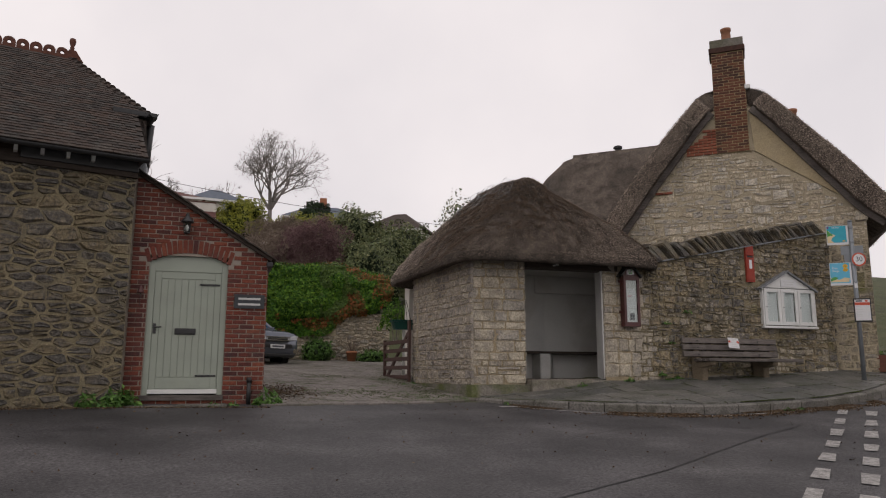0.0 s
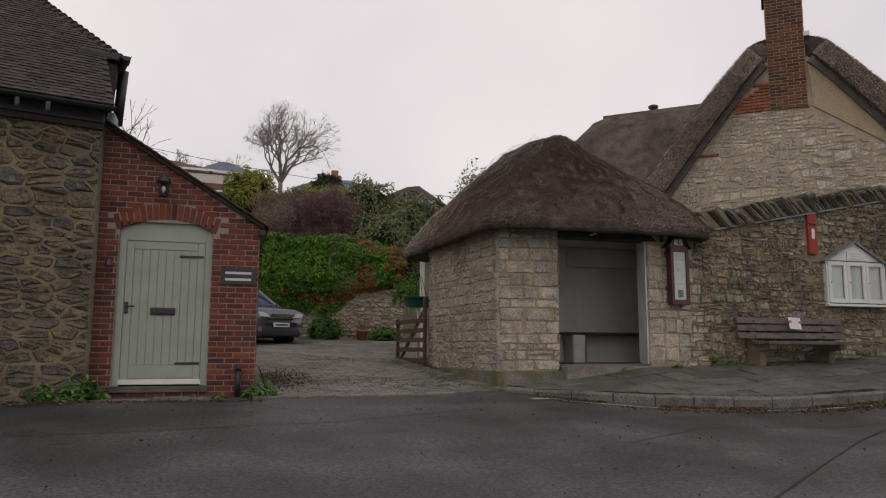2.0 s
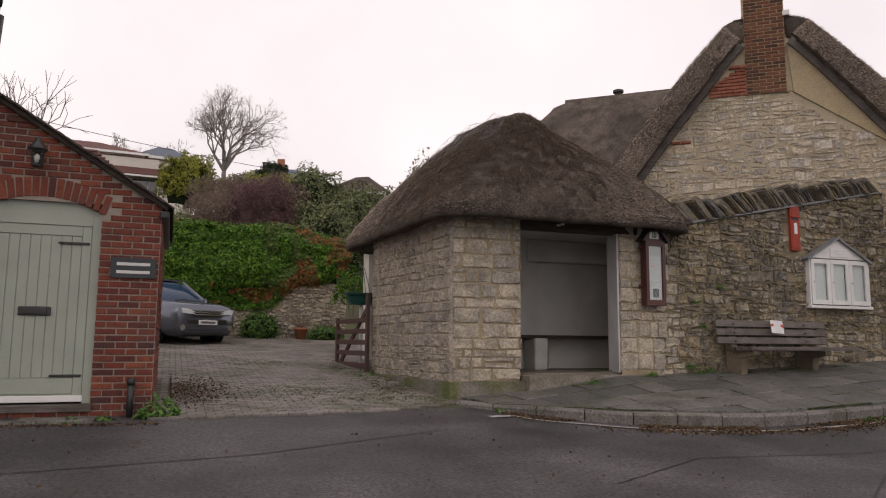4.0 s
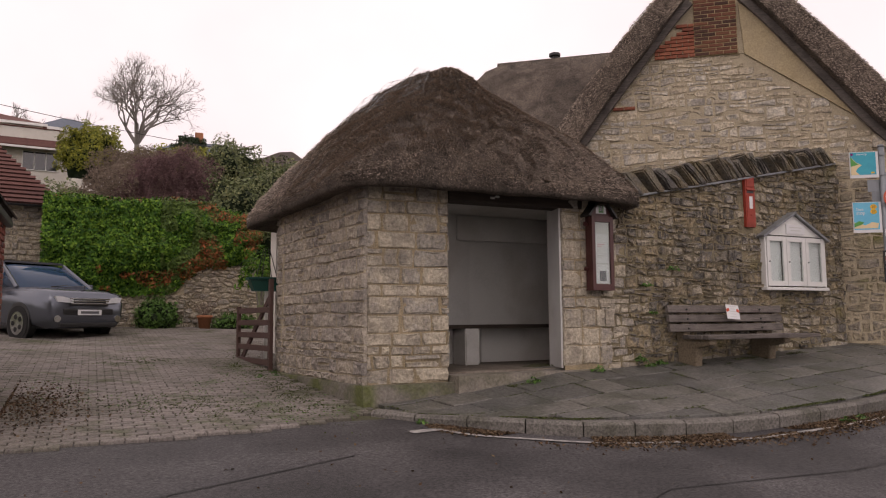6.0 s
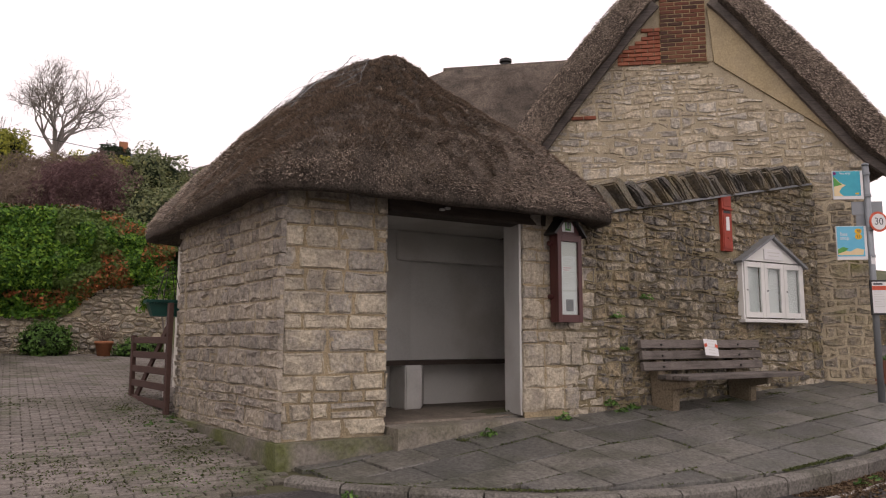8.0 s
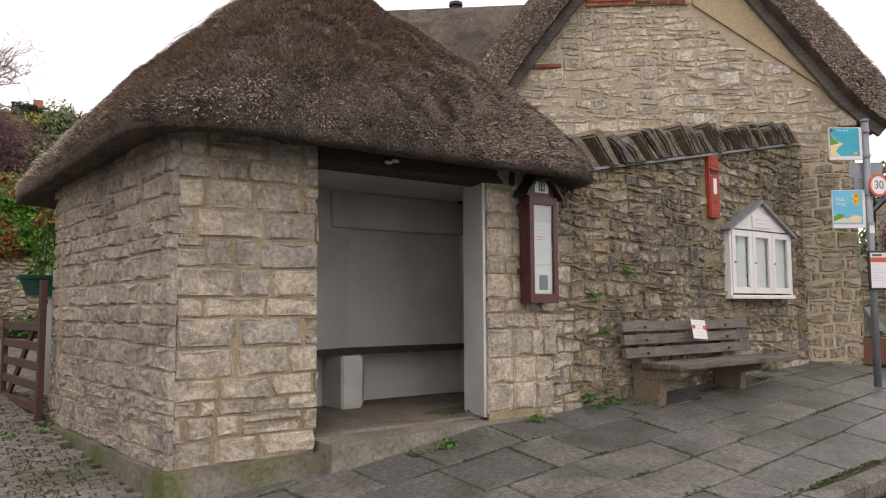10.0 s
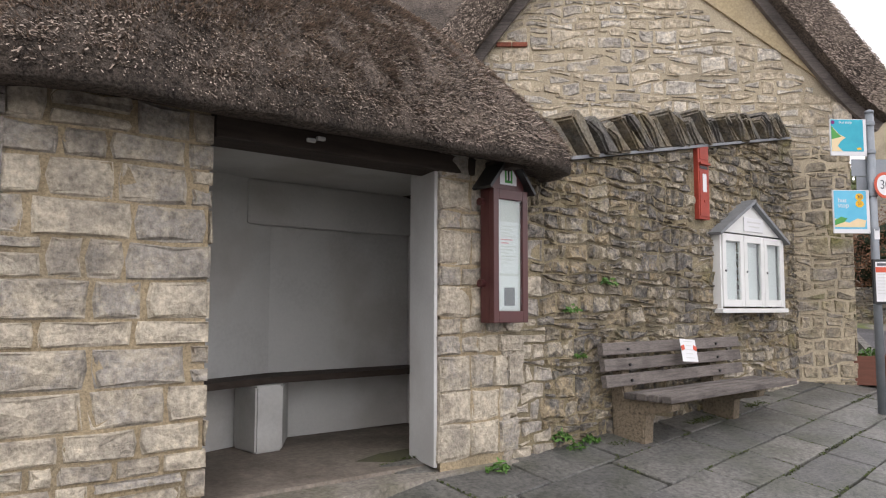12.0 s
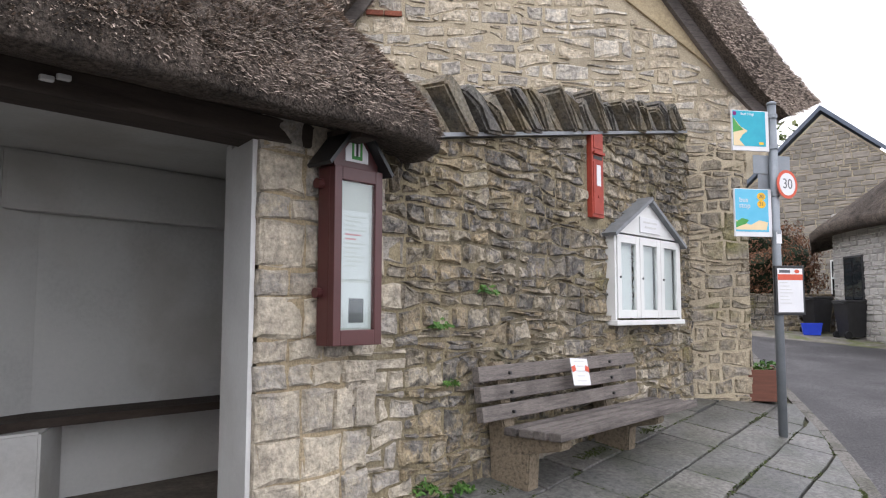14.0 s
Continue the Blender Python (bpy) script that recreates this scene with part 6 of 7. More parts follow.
part("print_shape", prism([(-0.47, 2.12), (-0.3, 2.12), (-0.12, 2.12), (-0.1, 2.2), (-0.2, 2.22), (-0.3, 2.17), (-0.47, 2.22)], (0, 1, 0), -0.0165, -0.0152), M_sandink, f2)
part("print_shape", prism([(-0.47, 2.2), (-0.4, 2.24), (-0.32, 2.22), (-0.36, 2.18), (-0.47, 2.14)], (0, 1, 0), -0.018, -0.0167), M_greenink, f2)
for z in (2.47, 2.39):
    part("print_shape", prism([(-0.17 + 0.05 * math.cos(i * 0.524), z + 0.042 * math.sin(i * 0.524)) for i in range(12)], (0, 1, 0), -0.0165, -0.0152), M_yellowink, f2)
text(f2, "30", 0.055, 0, 0, 0, M_ink, m=pose(-0.17, -0.018, 2.47, 90, 0, 0))
text(f2, "31", 0.055, 0, 0, 0, M_ink, m=pose(-0.17, -0.018, 2.39, 90, 0, 0))
text(f2, "bus", 0.075, 0, 0, 0, M_paper, m=pose(-0.375, -0.0165, 2.43, 90, 0, 0))
text(f2, "stop", 0.075, 0, 0, 0, M_paper, m=pose(-0.365, -0.0165, 2.37, 90, 0, 0))
roundel = part("speed_roundel", lathe([(0.15, -0.004), (0.15, 0.004)], 32), M_redink, pole, "red-ringed speed limit roundel", m=pose(0.1, -0.07, 2.6, 90, 0, 0) @ pose(0, 0, 0, 0, 14, 0))
part("roundel_face", lathe([(0.118, 0.0042), (0.118, 0.0058)], 32), M_paper, roundel)
text(roundel, "30", 0.15, 0, 0, 0, M_ink, m=pose(0, 0, 0.0062, 0, 0, 0))
part("repeater_back", box(-0.22, 0.03, 2.72, 0.22, 0.036, 2.92, 0.004), M_galv, pole, "grey back of a sign plate")
part("repeater_back", box(-0.16, 0.04, 2.55, 0.1, 0.046, 2.72, 0.004), M_galv, pole, "grey back of a sign plate")
case = part("timetable_case", box(-0.09, -0.085, 1.24, 0.25, -0.05, 1.75, 0.008), M_blackpaint, pole, "black framed timetable case")
part("timetable_sheet", box(-0.065, -0.089, 1.27, 0.225, -0.085, 1.72), M_paper, case)
part("print_band", box(-0.065, -0.091, 1.6, 0.225, -0.0893, 1.66), M_redink, case, "red printed band")
for i in range(7):
    part("print_line", box(-0.045, -0.091, 1.57 - i * 0.035, 0.05 + 0.02 * (i % 4), -0.0893, 1.578 - i * 0.035), M_letter, case)
part("print_line", box(-0.045, -0.091, 1.675, 0.08, -0.0893, 1.705), M_ink, case)
part("print_shape", prism([(0.16 + 0.03 * math.cos(i * 0.524), 1.69 + 0.02 * math.sin(i * 0.524)) for i in range(12)], (0, 1, 0), -0.091, -0.0893), M_redink, case)
part("sticker", box(-0.03, -0.05, 1.98, 0.03, -0.043, 2.1), M_paper, pole, "white sticker on the post")

planter = thing("planter_box", "red-brown wooden planter box with a few green leaves", "planter", pose(15.62, 12.62, pave_z(15.6, 12.6) - 0.03, 0, 0, 30))
for a, b, c, d in ((-0.3, -0.22, 0.3, -0.19), (-0.3, 0.19, 0.3, 0.22), (-0.3, -0.19, -0.27, 0.19), (0.27, -0.19, 0.3, 0.19)):
    part("side_panel", box(a, b, 0.04, c, d, 0.42, 0.005), M_planterwood, planter)
for x in (-0.29, 0.23):
    for y in (-0.235, 0.19):
        part("corner_post", box(x, y, 0, x + 0.06, y + 0.05, 0.44, 0.005), M_planterwood, planter)
part("soil", box(-0.27, -0.19, 0.3, 0.27, 0.19, 0.37), M_grout, planter)
rr = random.Random(71)
part("plant", leaves([(Vector((rr.uniform(-0.25, 0.25), rr.uniform(-0.17, 0.17), 0.38 + 0.14 * rr.random() ** 2)), (0, 0, 1)) for _ in range(160)], 0.035, rr), M_weed, planter, "sparse green leaves")

# ---- drive things ----
gate = thing("field_gate", "brown wooden five-bar gate standing open by the shelter", "gate", pose(5.0, 15.75, ground_z(5, 15.8) + 0.02, 0, 0, 96))
for z in (0.08, 0.3, 0.5, 0.7, 0.9):
    part("bar", box(0.0, -0.018, z, 1.75, 0.018, z + 0.09, 0.006), M_gatewood, gate)
part("stile", box(-0.02, -0.03, 0.0, 0.07, 0.03, 1.42, 0.008), M_gatewood, gate)
part("stile", box(1.68, -0.03, 0.0, 1.77, 0.03, 1.02, 0.008), M_gatewood, gate)
part("brace", prism([(0.03, 1.2), (0.1, 1.25), (1.72, 0.12), (1.66, 0.04)], (0, 1, 0), -0.05, -0.02), M_gatewood, gate)
part("gate_stop", box(1.55, -0.15, -0.03, 1.9, 0.1, 0.08, 0.01), M_gatewood, gate)
gate2 = thing("field_gate", "brown wooden gate folded back beside the brick porch", "gate", pose(1.47, 12.5, ground_z(1.5, 13) + 0.02, 0, 0, 91.5))
for z in (0.1, 0.32, 0.54, 0.76, 0.98):
    part("bar", box(0.0, -0.018, z, 1.6, 0.018, z + 0.09, 0.006), M_gatewood, gate2)
part("stile", box(-0.02, -0.03, 0.0, 0.08, 0.03, 1.5, 0.008), M_gatewood, gate2)
part("stile", box(1.55, -0.03, 0.0, 1.63, 0.03, 1.1, 0.008), M_gatewood, gate2)
part("brace", prism([(0.03, 1.3), (0.1, 1.35), (1.6, 0.14), (1.54, 0.06)], (0, 1, 0), -0.05, -0.02), M_gatewood, gate2)

# garden wall
gz = ground_z(4, 23.6)
gwall = thing("garden_wall", "lichened dry-stone garden wall below the hedge", "wall", pose(1.4, 23.9, 0, 0, 0, -2), kind="structure")
gcore = part("wall_core", prism([(0, gz - 0.4), (5.0, gz - 0.4), (5.0, 3.28), (3.9, 3.25), (3.2, 2.8), (2.2, 2.5), (0, 2.45)], (0, 1, 0), 0.0, 0.45), M_mortar, gwall)
rr = random.Random(81)
ps = random_rubble(3.2, gz - 0.2, 2.5, 0.11, 0.2, 0.016, rr) + [[(a + 3.2, b) for a, b in p] for p in random_rubble(1.8, gz - 0.2, 3.27, 0.11, 0.2, 0.016, rr)]
lay(gcore, "stone", ps, (0, 0, 0), (1, 0, 0), (0, 0, 1), (0, -1, 0), M_stone, 0.05, 0.02, most=220, soft=0.25, r=rr)

# hedge: glossy evergreen mass with a berried end
hedge = thing("hedge", "tall clipped glossy evergreen hedge with orange-berried growth at one end", "hedge", pose(0, 0, 0))
rr = random.Random(91)
def hedge_face(x, f):
    """Front surface of the hedge; f: 0 at its foot, 1 at its top."""
    top = 4.85 + 0.12 * noise.noise((x * 0.8, 0, 2)) - 0.25 * max(0, x - 5.0)
    foot = 2.5 + 0.35 * noise.noise((x * 1.3, 4, 1)) + 0.45 * max(0, x - 3.9)
    y = 23.9 - 0.35 * math.sin(math.pi * min(1, 0.15 + f * 0.9)) + 0.28 * noise.noise((x * 1.7, f * 3.3, 0)) + 0.14 * noise.noise((x * 4.5, f * 9, 5))
    return Vector((x, y, foot + (top - foot) * f))
bm = bmesh.new()
rows = [[bm.verts.new(hedge_face(1.45 + 5.0 * i / 40, j / 16) + Vector((0, 0.13, 0))) for i in range(41)] for j in range(17)]
rows.append([bm.verts.new((1.45 + 5.0 * i / 40, 25.4, 4.6)) for i in range(41)])
rows.append([bm.verts.new((1.45 + 5.0 * i / 40, 25.4, 2.0)) for i in range(41)])
for p, q in zip(rows, rows[1:]):
    for i in range(40): bm.faces.new((p[i], p[i + 1], q[i + 1], q[i]))
# Near-black core: shade deep among hedge and shrub leaves, put into its colour.
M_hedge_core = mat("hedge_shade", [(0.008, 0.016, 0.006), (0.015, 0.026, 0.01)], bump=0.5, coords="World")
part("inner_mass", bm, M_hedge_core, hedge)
green, rust, lime = [], [], []
for _ in range(38000):
    x, f = rr.uniform(1.4, 6.45), rr.random()
    if rr.random() < 0.14:
        p = hedge_face(x, 1) + Vector((0, rr.uniform(0, 0.9), rr.uniform(-0.05, 0.12)))
        d = (0, -0.3, 1)
    else:
        p = hedge_face(x, f) + Vector((0, rr.uniform(-0.1, 0.12), 0))
        d = (0, -1, 0.35)
    q = noise.noise((x * 1.1, p.z * 1.1, 3)) + 0.5 * noise.noise((x * 3, p.z * 3, 7))
    if (x > 4.9 and q + (x - 5.2) * 0.3 > 0.0 and rr.random() < 0.6) or (f < 0.25 and q > 0.0 and rr.random() < 0.6): rust.append((p, d))
    elif x > 4.0 and q > -0.1: lime.append((p, d))
    else: green.append((p, d))
part("foliage", leaves(green, 0.04, rr), M_green_dark, hedge, kind="stuff")
part("foliage", leaves(lime, 0.04, rr), mat("lime_leaf", [(0.04, 0.08, 0.015), (0.08, 0.14, 0.025), (0.13, 0.2, 0.04)], rough=0.5, vary=0.75, scale=1, fine=8, bump=0, coords="World"), hedge, kind="stuff")
part("berried_foliage", leaves(rust, 0.04, rr), M_rust, hedge, "orange-berried foliage", kind="stuff")

def shrub(name, label, c, rx, ry, rz, count, size, material, seed, category="shrub", low=-0.3, lump=0.3, core=True, slim=0.55):
    rr = random.Random(seed)
    t = thing(name, label, category, pose(*c))
    if core:
        bm = bmesh.new()
        bmesh.ops.create_icosphere(bm, subdivisions=3, radius=1)
        for v in bm.verts:
            d = v.co.normalized()
            f = 0.8 * (1 + lump * 1.6 * noise.noise(d * 2.1 + Vector((seed * 0.37, seed * 0.629, 0))))
            v.co = Vector((d.x * rx * f, d.y * ry * f, d.z * rz * f))
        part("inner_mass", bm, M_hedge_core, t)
    for k in range(5):
        a = k * 1.26 + seed
        part("stem", tube((0.05 * math.cos(a), 0.05 * math.sin(a), -rz * 0.95), (rx * 0.4 * math.cos(a), ry * 0.4 * math.sin(a), rz * 0.2), 0.02 * rz + 0.004, 0.006, n=5), M_bark, t)
    k = 2.6 if rz > 1 else 1
    part("foliage", leaves(blob_spots((0, 0, 0), rx, ry, rz, int(count * k), rr, lump, seed * 0.37, low), size / math.sqrt(k), rr, slim=slim), material, t, kind="stuff")
    return t
wz = ground_z(4, 23.2)
shrub("fern_shrub", "feathery green shrub at the foot of the garden wall", (3.95, 23.45, wz + 0.35), 0.5, 0.3, 0.42, 2600, 0.035, M_weed, 3, low=-0.9)
shrub("low_plant", "low bright green leafy plant by the wall", (5.75, 23.35, wz + 0.16), 0.5, 0.28, 0.24, 1500, 0.035, M_weed, 5, low=-0.9)
shrub("potted_oleander", "dark slim-leaved shrub beside the white wall", (5.75, 20.2, 2.75), 0.45, 0.4, 0.6, 900, 0.07, M_green_dark, 6, core=False, slim=0.2)
pot = thing("plant_pot", "terracotta plant pot with a twiggy plant", "plant pot", pose(5.05, 23.35, wz))
part("pot_body", lathe([(0.12, 0), (0.17, 0.3), (0.19, 0.3), (0.19, 0.36), (0.16, 0.36), (0.15, 0.3)], 18), M_terracotta, pot, smooth=True)
bm = bmesh.new()
rr = random.Random(4)
for _ in range(40):
    a, b = rr.uniform(0, 6.28), rr.uniform(0.1, 0.45)
    tube((0, 0, 0.3), (b * math.cos(a), b * math.sin(a), 0.35 + rr.uniform(0.2, 0.6)), 0.006, 0.003, n=4, bm=bm)
part("twig_spray", bm, M_twig, pot, "thin bare twigs")

# white outbuilding behind the shelter, with hanging basket
out = thing("white_outbuilding", "white-rendered outbuilding corner with a small tiled canopy", "house", pose(5.55, 17.9, ground_z(5.5, 18)))
part("wall", box(0, 0, -0.3, 5.5, 0.45, 3.0), M_render, out)
part("canopy", prism([(-0.25, 2.45), (1.0, 2.45), (1.0, 2.95)], (0, 1, 0), -0.3, 0.5), M_tile, out, "dark tiled canopy")
for i in range(4):
    part("canopy_tile", tube((-0.27, -0.25 + i * 0.2, 2.5), (0.98, -0.25 + i * 0.2, 3.0), 0.07, n=8), M_tile, out)
basket = thing("hanging_planter", "green plastic trough planter on a curled iron bracket", "planter", pose(5.2, 17.2, 2.35))
part("trough", prism([(-0.2, 0), (0.26, 0), (0.33, 0.2), (-0.27, 0.2)], (0, 1, 0), -0.12, 0.12), M_plasticgreen, basket)
part("trough_rim", box(-0.3, -0.15, 0.19, 0.36, 0.15, 0.24, 0.008), M_plasticgreen, basket)
for x in (-0.15, -0.05, 0.12, 0.22):
    part("bracket", tube((x, 0, 0.22), (0.03 + (x - 0.03) * 0.25, 0, 0.75), 0.007, n=6), M_blackpaint, basket)
part("bracket_post", box(0.0, -0.03, -1.2, 0.07, 0.03, 0.0, 0.005), M_whitepaint, basket, "white post under the planter")

# parked car
car = thing("parked_car", "grey-blue metallic mid-size off-road car parked on the drive", "car", pose(2.46, 20.95, ground_z(2.6, 20.95) + 0.02, 0, 0, 34))
# axes: x across, y to the rear, z is height; the nose is at y = 0
def section(y, half):
    return [(x, y, z) for x, z in half]
def body(secs, material, name, parent, label="", sub=True):
    bm = bmesh.new()
    rings = []
    for y, pts in secs:
        full = [(x, z) for x, z in pts] + [(-x, z) for x, z in pts[::-1]]
        rings.append([bm.verts.new((x, y, z)) for x, z in full])
    k = len(rings[0])
    for p, q in zip(rings, rings[1:]):
        for i in range(k): bm.faces.new((p[i], p[(i + 1) % k], q[(i + 1) % k], q[i]))
    bm.faces.new(rings[0]); bm.faces.new(rings[-1][::-1])
    bmesh.ops.recalc_face_normals(bm, faces=bm.faces)
    bmesh.ops.bevel(bm, geom=[e for e in bm.edges if e.calc_face_angle(0) > 0.5], offset=0.025, segments=2, affect="EDGES")
    return part(name, bm, material, parent, label, smooth=True)
body([(0.0, [(0.62, 0.3), (0.72, 0.45), (0.72, 0.7), (0.68, 0.88), (0.4, 0.92)]), (0.12, [(0.72, 0.24), (0.84, 0.42), (0.85, 0.72), (0.8, 0.93), (0.45, 0.98)]), (0.5, [(0.76, 0.22), (0.89, 0.4), (0.9, 0.78), (0.85, 0.98), (0.5, 1.03)]),
      (1.25, [(0.76, 0.22), (0.9, 0.4), (0.9, 0.85), (0.86, 1.06), (0.5, 1.1)]), (2.6, [(0.76, 0.22), (0.9, 0.4), (0.9, 0.88), (0.87, 1.08), (0.5, 1.1)]), (4.2, [(0.76, 0.24), (0.9, 0.42), (0.9, 0.9), (0.86, 1.1), (0.5, 1.12)]), (4.6, [(0.7, 0.34), (0.82, 0.5), (0.82, 0.9), (0.78, 1.08), (0.45, 1.1)])], M_carpaint, "car_body", car)
body([(1.15, [(0.82, 1.04), (0.8, 1.06), (0.5, 1.08)]), (1.9, [(0.82, 1.06), (0.7, 1.54), (0.45, 1.58)]), (2.4, [(0.82, 1.08), (0.66, 1.6), (0.45, 1.64)]), (3.6, [(0.82, 1.08), (0.65, 1.6), (0.45, 1.64)]), (4.35, [(0.8, 1.08), (0.62, 1.42), (0.4, 1.46)]), (4.5, [(0.78, 1.08), (0.7, 1.15), (0.4, 1.16)])], M_carglass, "glasshouse", car, "dark windows with the sky's blue reflection put into their colour")
part("roof_panel", prism([(-0.67, 0), (0.67, 0), (0.62, 0.045), (-0.62, 0.045)], (0, 1, 0), 1.98, 4.25, o=(0, 0, 1.625)), M_carpaint, car)
for s in (-1, 1):
    part("roof_pillar", tube((s * 0.82, 1.16, 1.06), (s * 0.68, 2.0, 1.6), 0.045, n=8), M_carpaint, car)
    part("roof_rail", tube((s * 0.6, 2.3, 1.69), (s * 0.6, 4.0, 1.68), 0.02, n=8), M_blackpaint, car)
    part("side_pillar", tube((s * 0.84, 2.55, 1.08), (s * 0.68, 2.75, 1.6), 0.035, n=8), M_carpaint, car)
    part("door_mirror", box(s * 0.92, 1.5, 1.04, s * 1.1, 1.62, 1.2, 0.03), M_carpaint, car)
    hl = part("headlight", prism([(0.36, 0.73), (0.68, 0.75), (0.73, 0.86), (0.6, 0.86), (0.36, 0.81)] if s > 0 else [(-0.36, 0.73), (-0.36, 0.81), (-0.6, 0.86), (-0.73, 0.86), (-0.68, 0.75)], (0, 1, 0), -0.03, 0.3, o=(0, 0.0, 0)), M_headlamp, car, "clear headlight cluster")
    part("fog_lamp", tube((s * 0.66, -0.005, 0.42), (s * 0.66, 0.1, 0.42), 0.07, n=14), M_chrome, car)
    for y in (0.92, 3.6):
        w = part("wheel", tube((s * 0.72, y, 0.34), (s * 0.92, y, 0.34), 0.35, n=28), M_rubber, car, "black tyre")
        part("rim", tube((s * 0.9, y, 0.34), (s * 0.93, y, 0.34), 0.23, n=20), M_chrome, w, "alloy rim")
        for j in range(5):
            a = j * 1.2566
            part("spoke_gap", tube((s * 0.932, y + 0.13 * math.cos(a), 0.34 + 0.13 * math.sin(a)), (s * 0.936, y + 0.13 * math.cos(a), 0.34 + 0.13 * math.sin(a)), 0.05, n=8), M_rubber, w)
    part("wheel_arch", lathe([(0.4, -0.012), (0.4, 0.012)], 24), M_blackpaint, car, m=pose(s * 0.895, 0.92, 0.36, 0, 90, 0))
part("grille", box(-0.42, -0.025, 0.68, 0.42, 0.05, 0.8, 0.01), M_blackpaint, car)
for z, w in ((0.72, 0.4), (0.77, 0.42), (0.815, 0.44)):
    part("grille_bar", box(-w, -0.04, z - 0.01, w, -0.02, z + 0.014, 0.004), M_chrome, car)
part("bonnet_crease", box(-0.02, 0.16, 1.0, 0.02, 1.1, 1.095, 0.008), M_carpaint, car)
part("windscreen_wiper", tube((-0.1, 1.16, 1.1), (0.5, 1.3, 1.16), 0.012, n=6), M_blackpaint, car)
part("lower_intake", box(-0.55, -0.015, 0.5, 0.55, 0.06, 0.62, 0.02), M_blackpaint, car)
part("bumper_lip", box(-0.62, -0.02, 0.26, 0.62, 0.08, 0.34, 0.02), M_blackpaint, car)
part("number_plate", box(-0.26, -0.04, 0.49, 0.26, -0.025, 0.6, 0.004), M_paper, car, "white number plate")
part("plate_bar", box(-0.2, -0.044, 0.52, 0.2, -0.0405, 0.57), M_ink, car)

# stone garage with red tiles behind the car
garage = thing("stone_garage", "buff stone garage with a red-tiled hipped roof", "garage", pose(1.62, 25.6, ground_z(1, 25), 0, 0, 8))
part("wall", box(-6, 0, -0.5, 0, 4.5, 3.1), M_mortar, garage)
rr = random.Random(13)
lay(garage, "stone", rubble(4.2, 0.0, 3.05, 0.13, 0.3, 0.014, rr, wander=0.015), (0, 0, 0), (-1, 0, 0), (0, 0, 1), (0, -1, 0), M_stone, 0.03, 0.01, most=200, soft=0.2, r=rr)
part("doorway", box(-3.6, -0.06, 0.0, -1.3, 0.02, 1.75), M_blackpaint, garage, "dark garage doorway")
part("door_lintel", box(-3.7, -0.08, 1.75, -1.2, 0.0, 1.95, 0.01), M_stone_gable, garage)
bm = bmesh.new()
v = [bm.verts.new(p) for p in ((-6.2, -0.35, 3.0), (0.15, -0.35, 3.0), (0.15, 4.8, 3.0), (-6.2, 4.8, 3.0), (-2.2, 2.2, 5.7), (-6.2, 2.2, 5.7))]
for f in ((0, 1, 4, 5), (1, 2, 4), (2, 3, 5, 4), (3, 0, 5), (3, 2, 1, 0)): bm.faces.new([v[i] for i in f])
groof = part("tiled_roof", bm, M_redtile, garage, "red-brown tiled roof")
for k in range(22):
    f = k / 22
    a, b = Vector((-6.2, -0.38, 3.02)).lerp(Vector((-6.2, 2.2, 5.72)), f), Vector((0.15, -0.38, 3.02)).lerp(Vector((-2.2, 2.2, 5.72)), f)
    part("tile_course", prism([(0, 0), (0, 0.025), (0.13, 0.005)], (1, 0, 0), a.x, b.x, o=(0, a.y, a.z), u=Vector((0, 2.58, 2.7)).normalized(), v=Vector((0, -2.7, 2.58)).normalized()), M_redtile, groof)
gutter(garage, (-6.2, -0.42, 2.98), (0.17, -0.42, 2.98))
part("downpipe", tube((0.08, -0.1, 0), (0.08, -0.1, 2.9), 0.04, n=10), M_blackpaint, garage, smooth=True)

# ---- hillside ----
def hill(x, y): return ground_z(x, y)
def hill_house(name, label, x, y, z, w, d, h, rh, rot, wallm, roofm, wins, chimney=False):
    t = thing(name, label, "house", pose(x, y, z, 0, 0, rot))
    part("wall", box(-w / 2, 0, -6, w / 2, d, h), wallm, t)
    bm = bmesh.new()
    o = 0.5
    v = [bm.verts.new(p) for p in ((-w / 2 - o, -o, h), (w / 2 + o, -o, h), (w / 2 + o, d + o, h), (-w / 2 - o, d + o, h), (-w / 2 + d * 0.4, d / 2, h + rh), (w / 2 - d * 0.4, d / 2, h + rh))]
    for f in ((0, 1, 5, 4), (1, 2, 5), (2, 3, 4, 5), (3, 0, 4), (3, 2, 1, 0)): bm.faces.new([v[i] for i in f])
    part("roof", bm, roofm, t)
    part("fascia", box(-w / 2 - o, -o - 0.03, h - 0.25, w / 2 + o, -o, h), M_whitepaint, t)
    for a, b, c, e in wins:
        wn_ = part("window", box(a, -0.06, b, c, 0.0, e, 0.02), M_whitepaint, t, "white framed window")
        part("pane", box(a + 0.08, -0.075, b + 0.08, c - 0.08, -0.06, e - 0.08), M_darkglass, wn_)
    if chimney:
        part("chimney", box(-0.4, d / 2 - 0.4, h + rh - 0.6, 0.4, d / 2 + 0.4, h + rh + 1.0, 0.03), M_terracotta, t, "orange brick chimney")
    return t
villa = thing("white_villa", "white two-storey hillside villa with balcony and brown tiled roofs", "house", pose(0, 56, 0, 0, 0, 4))
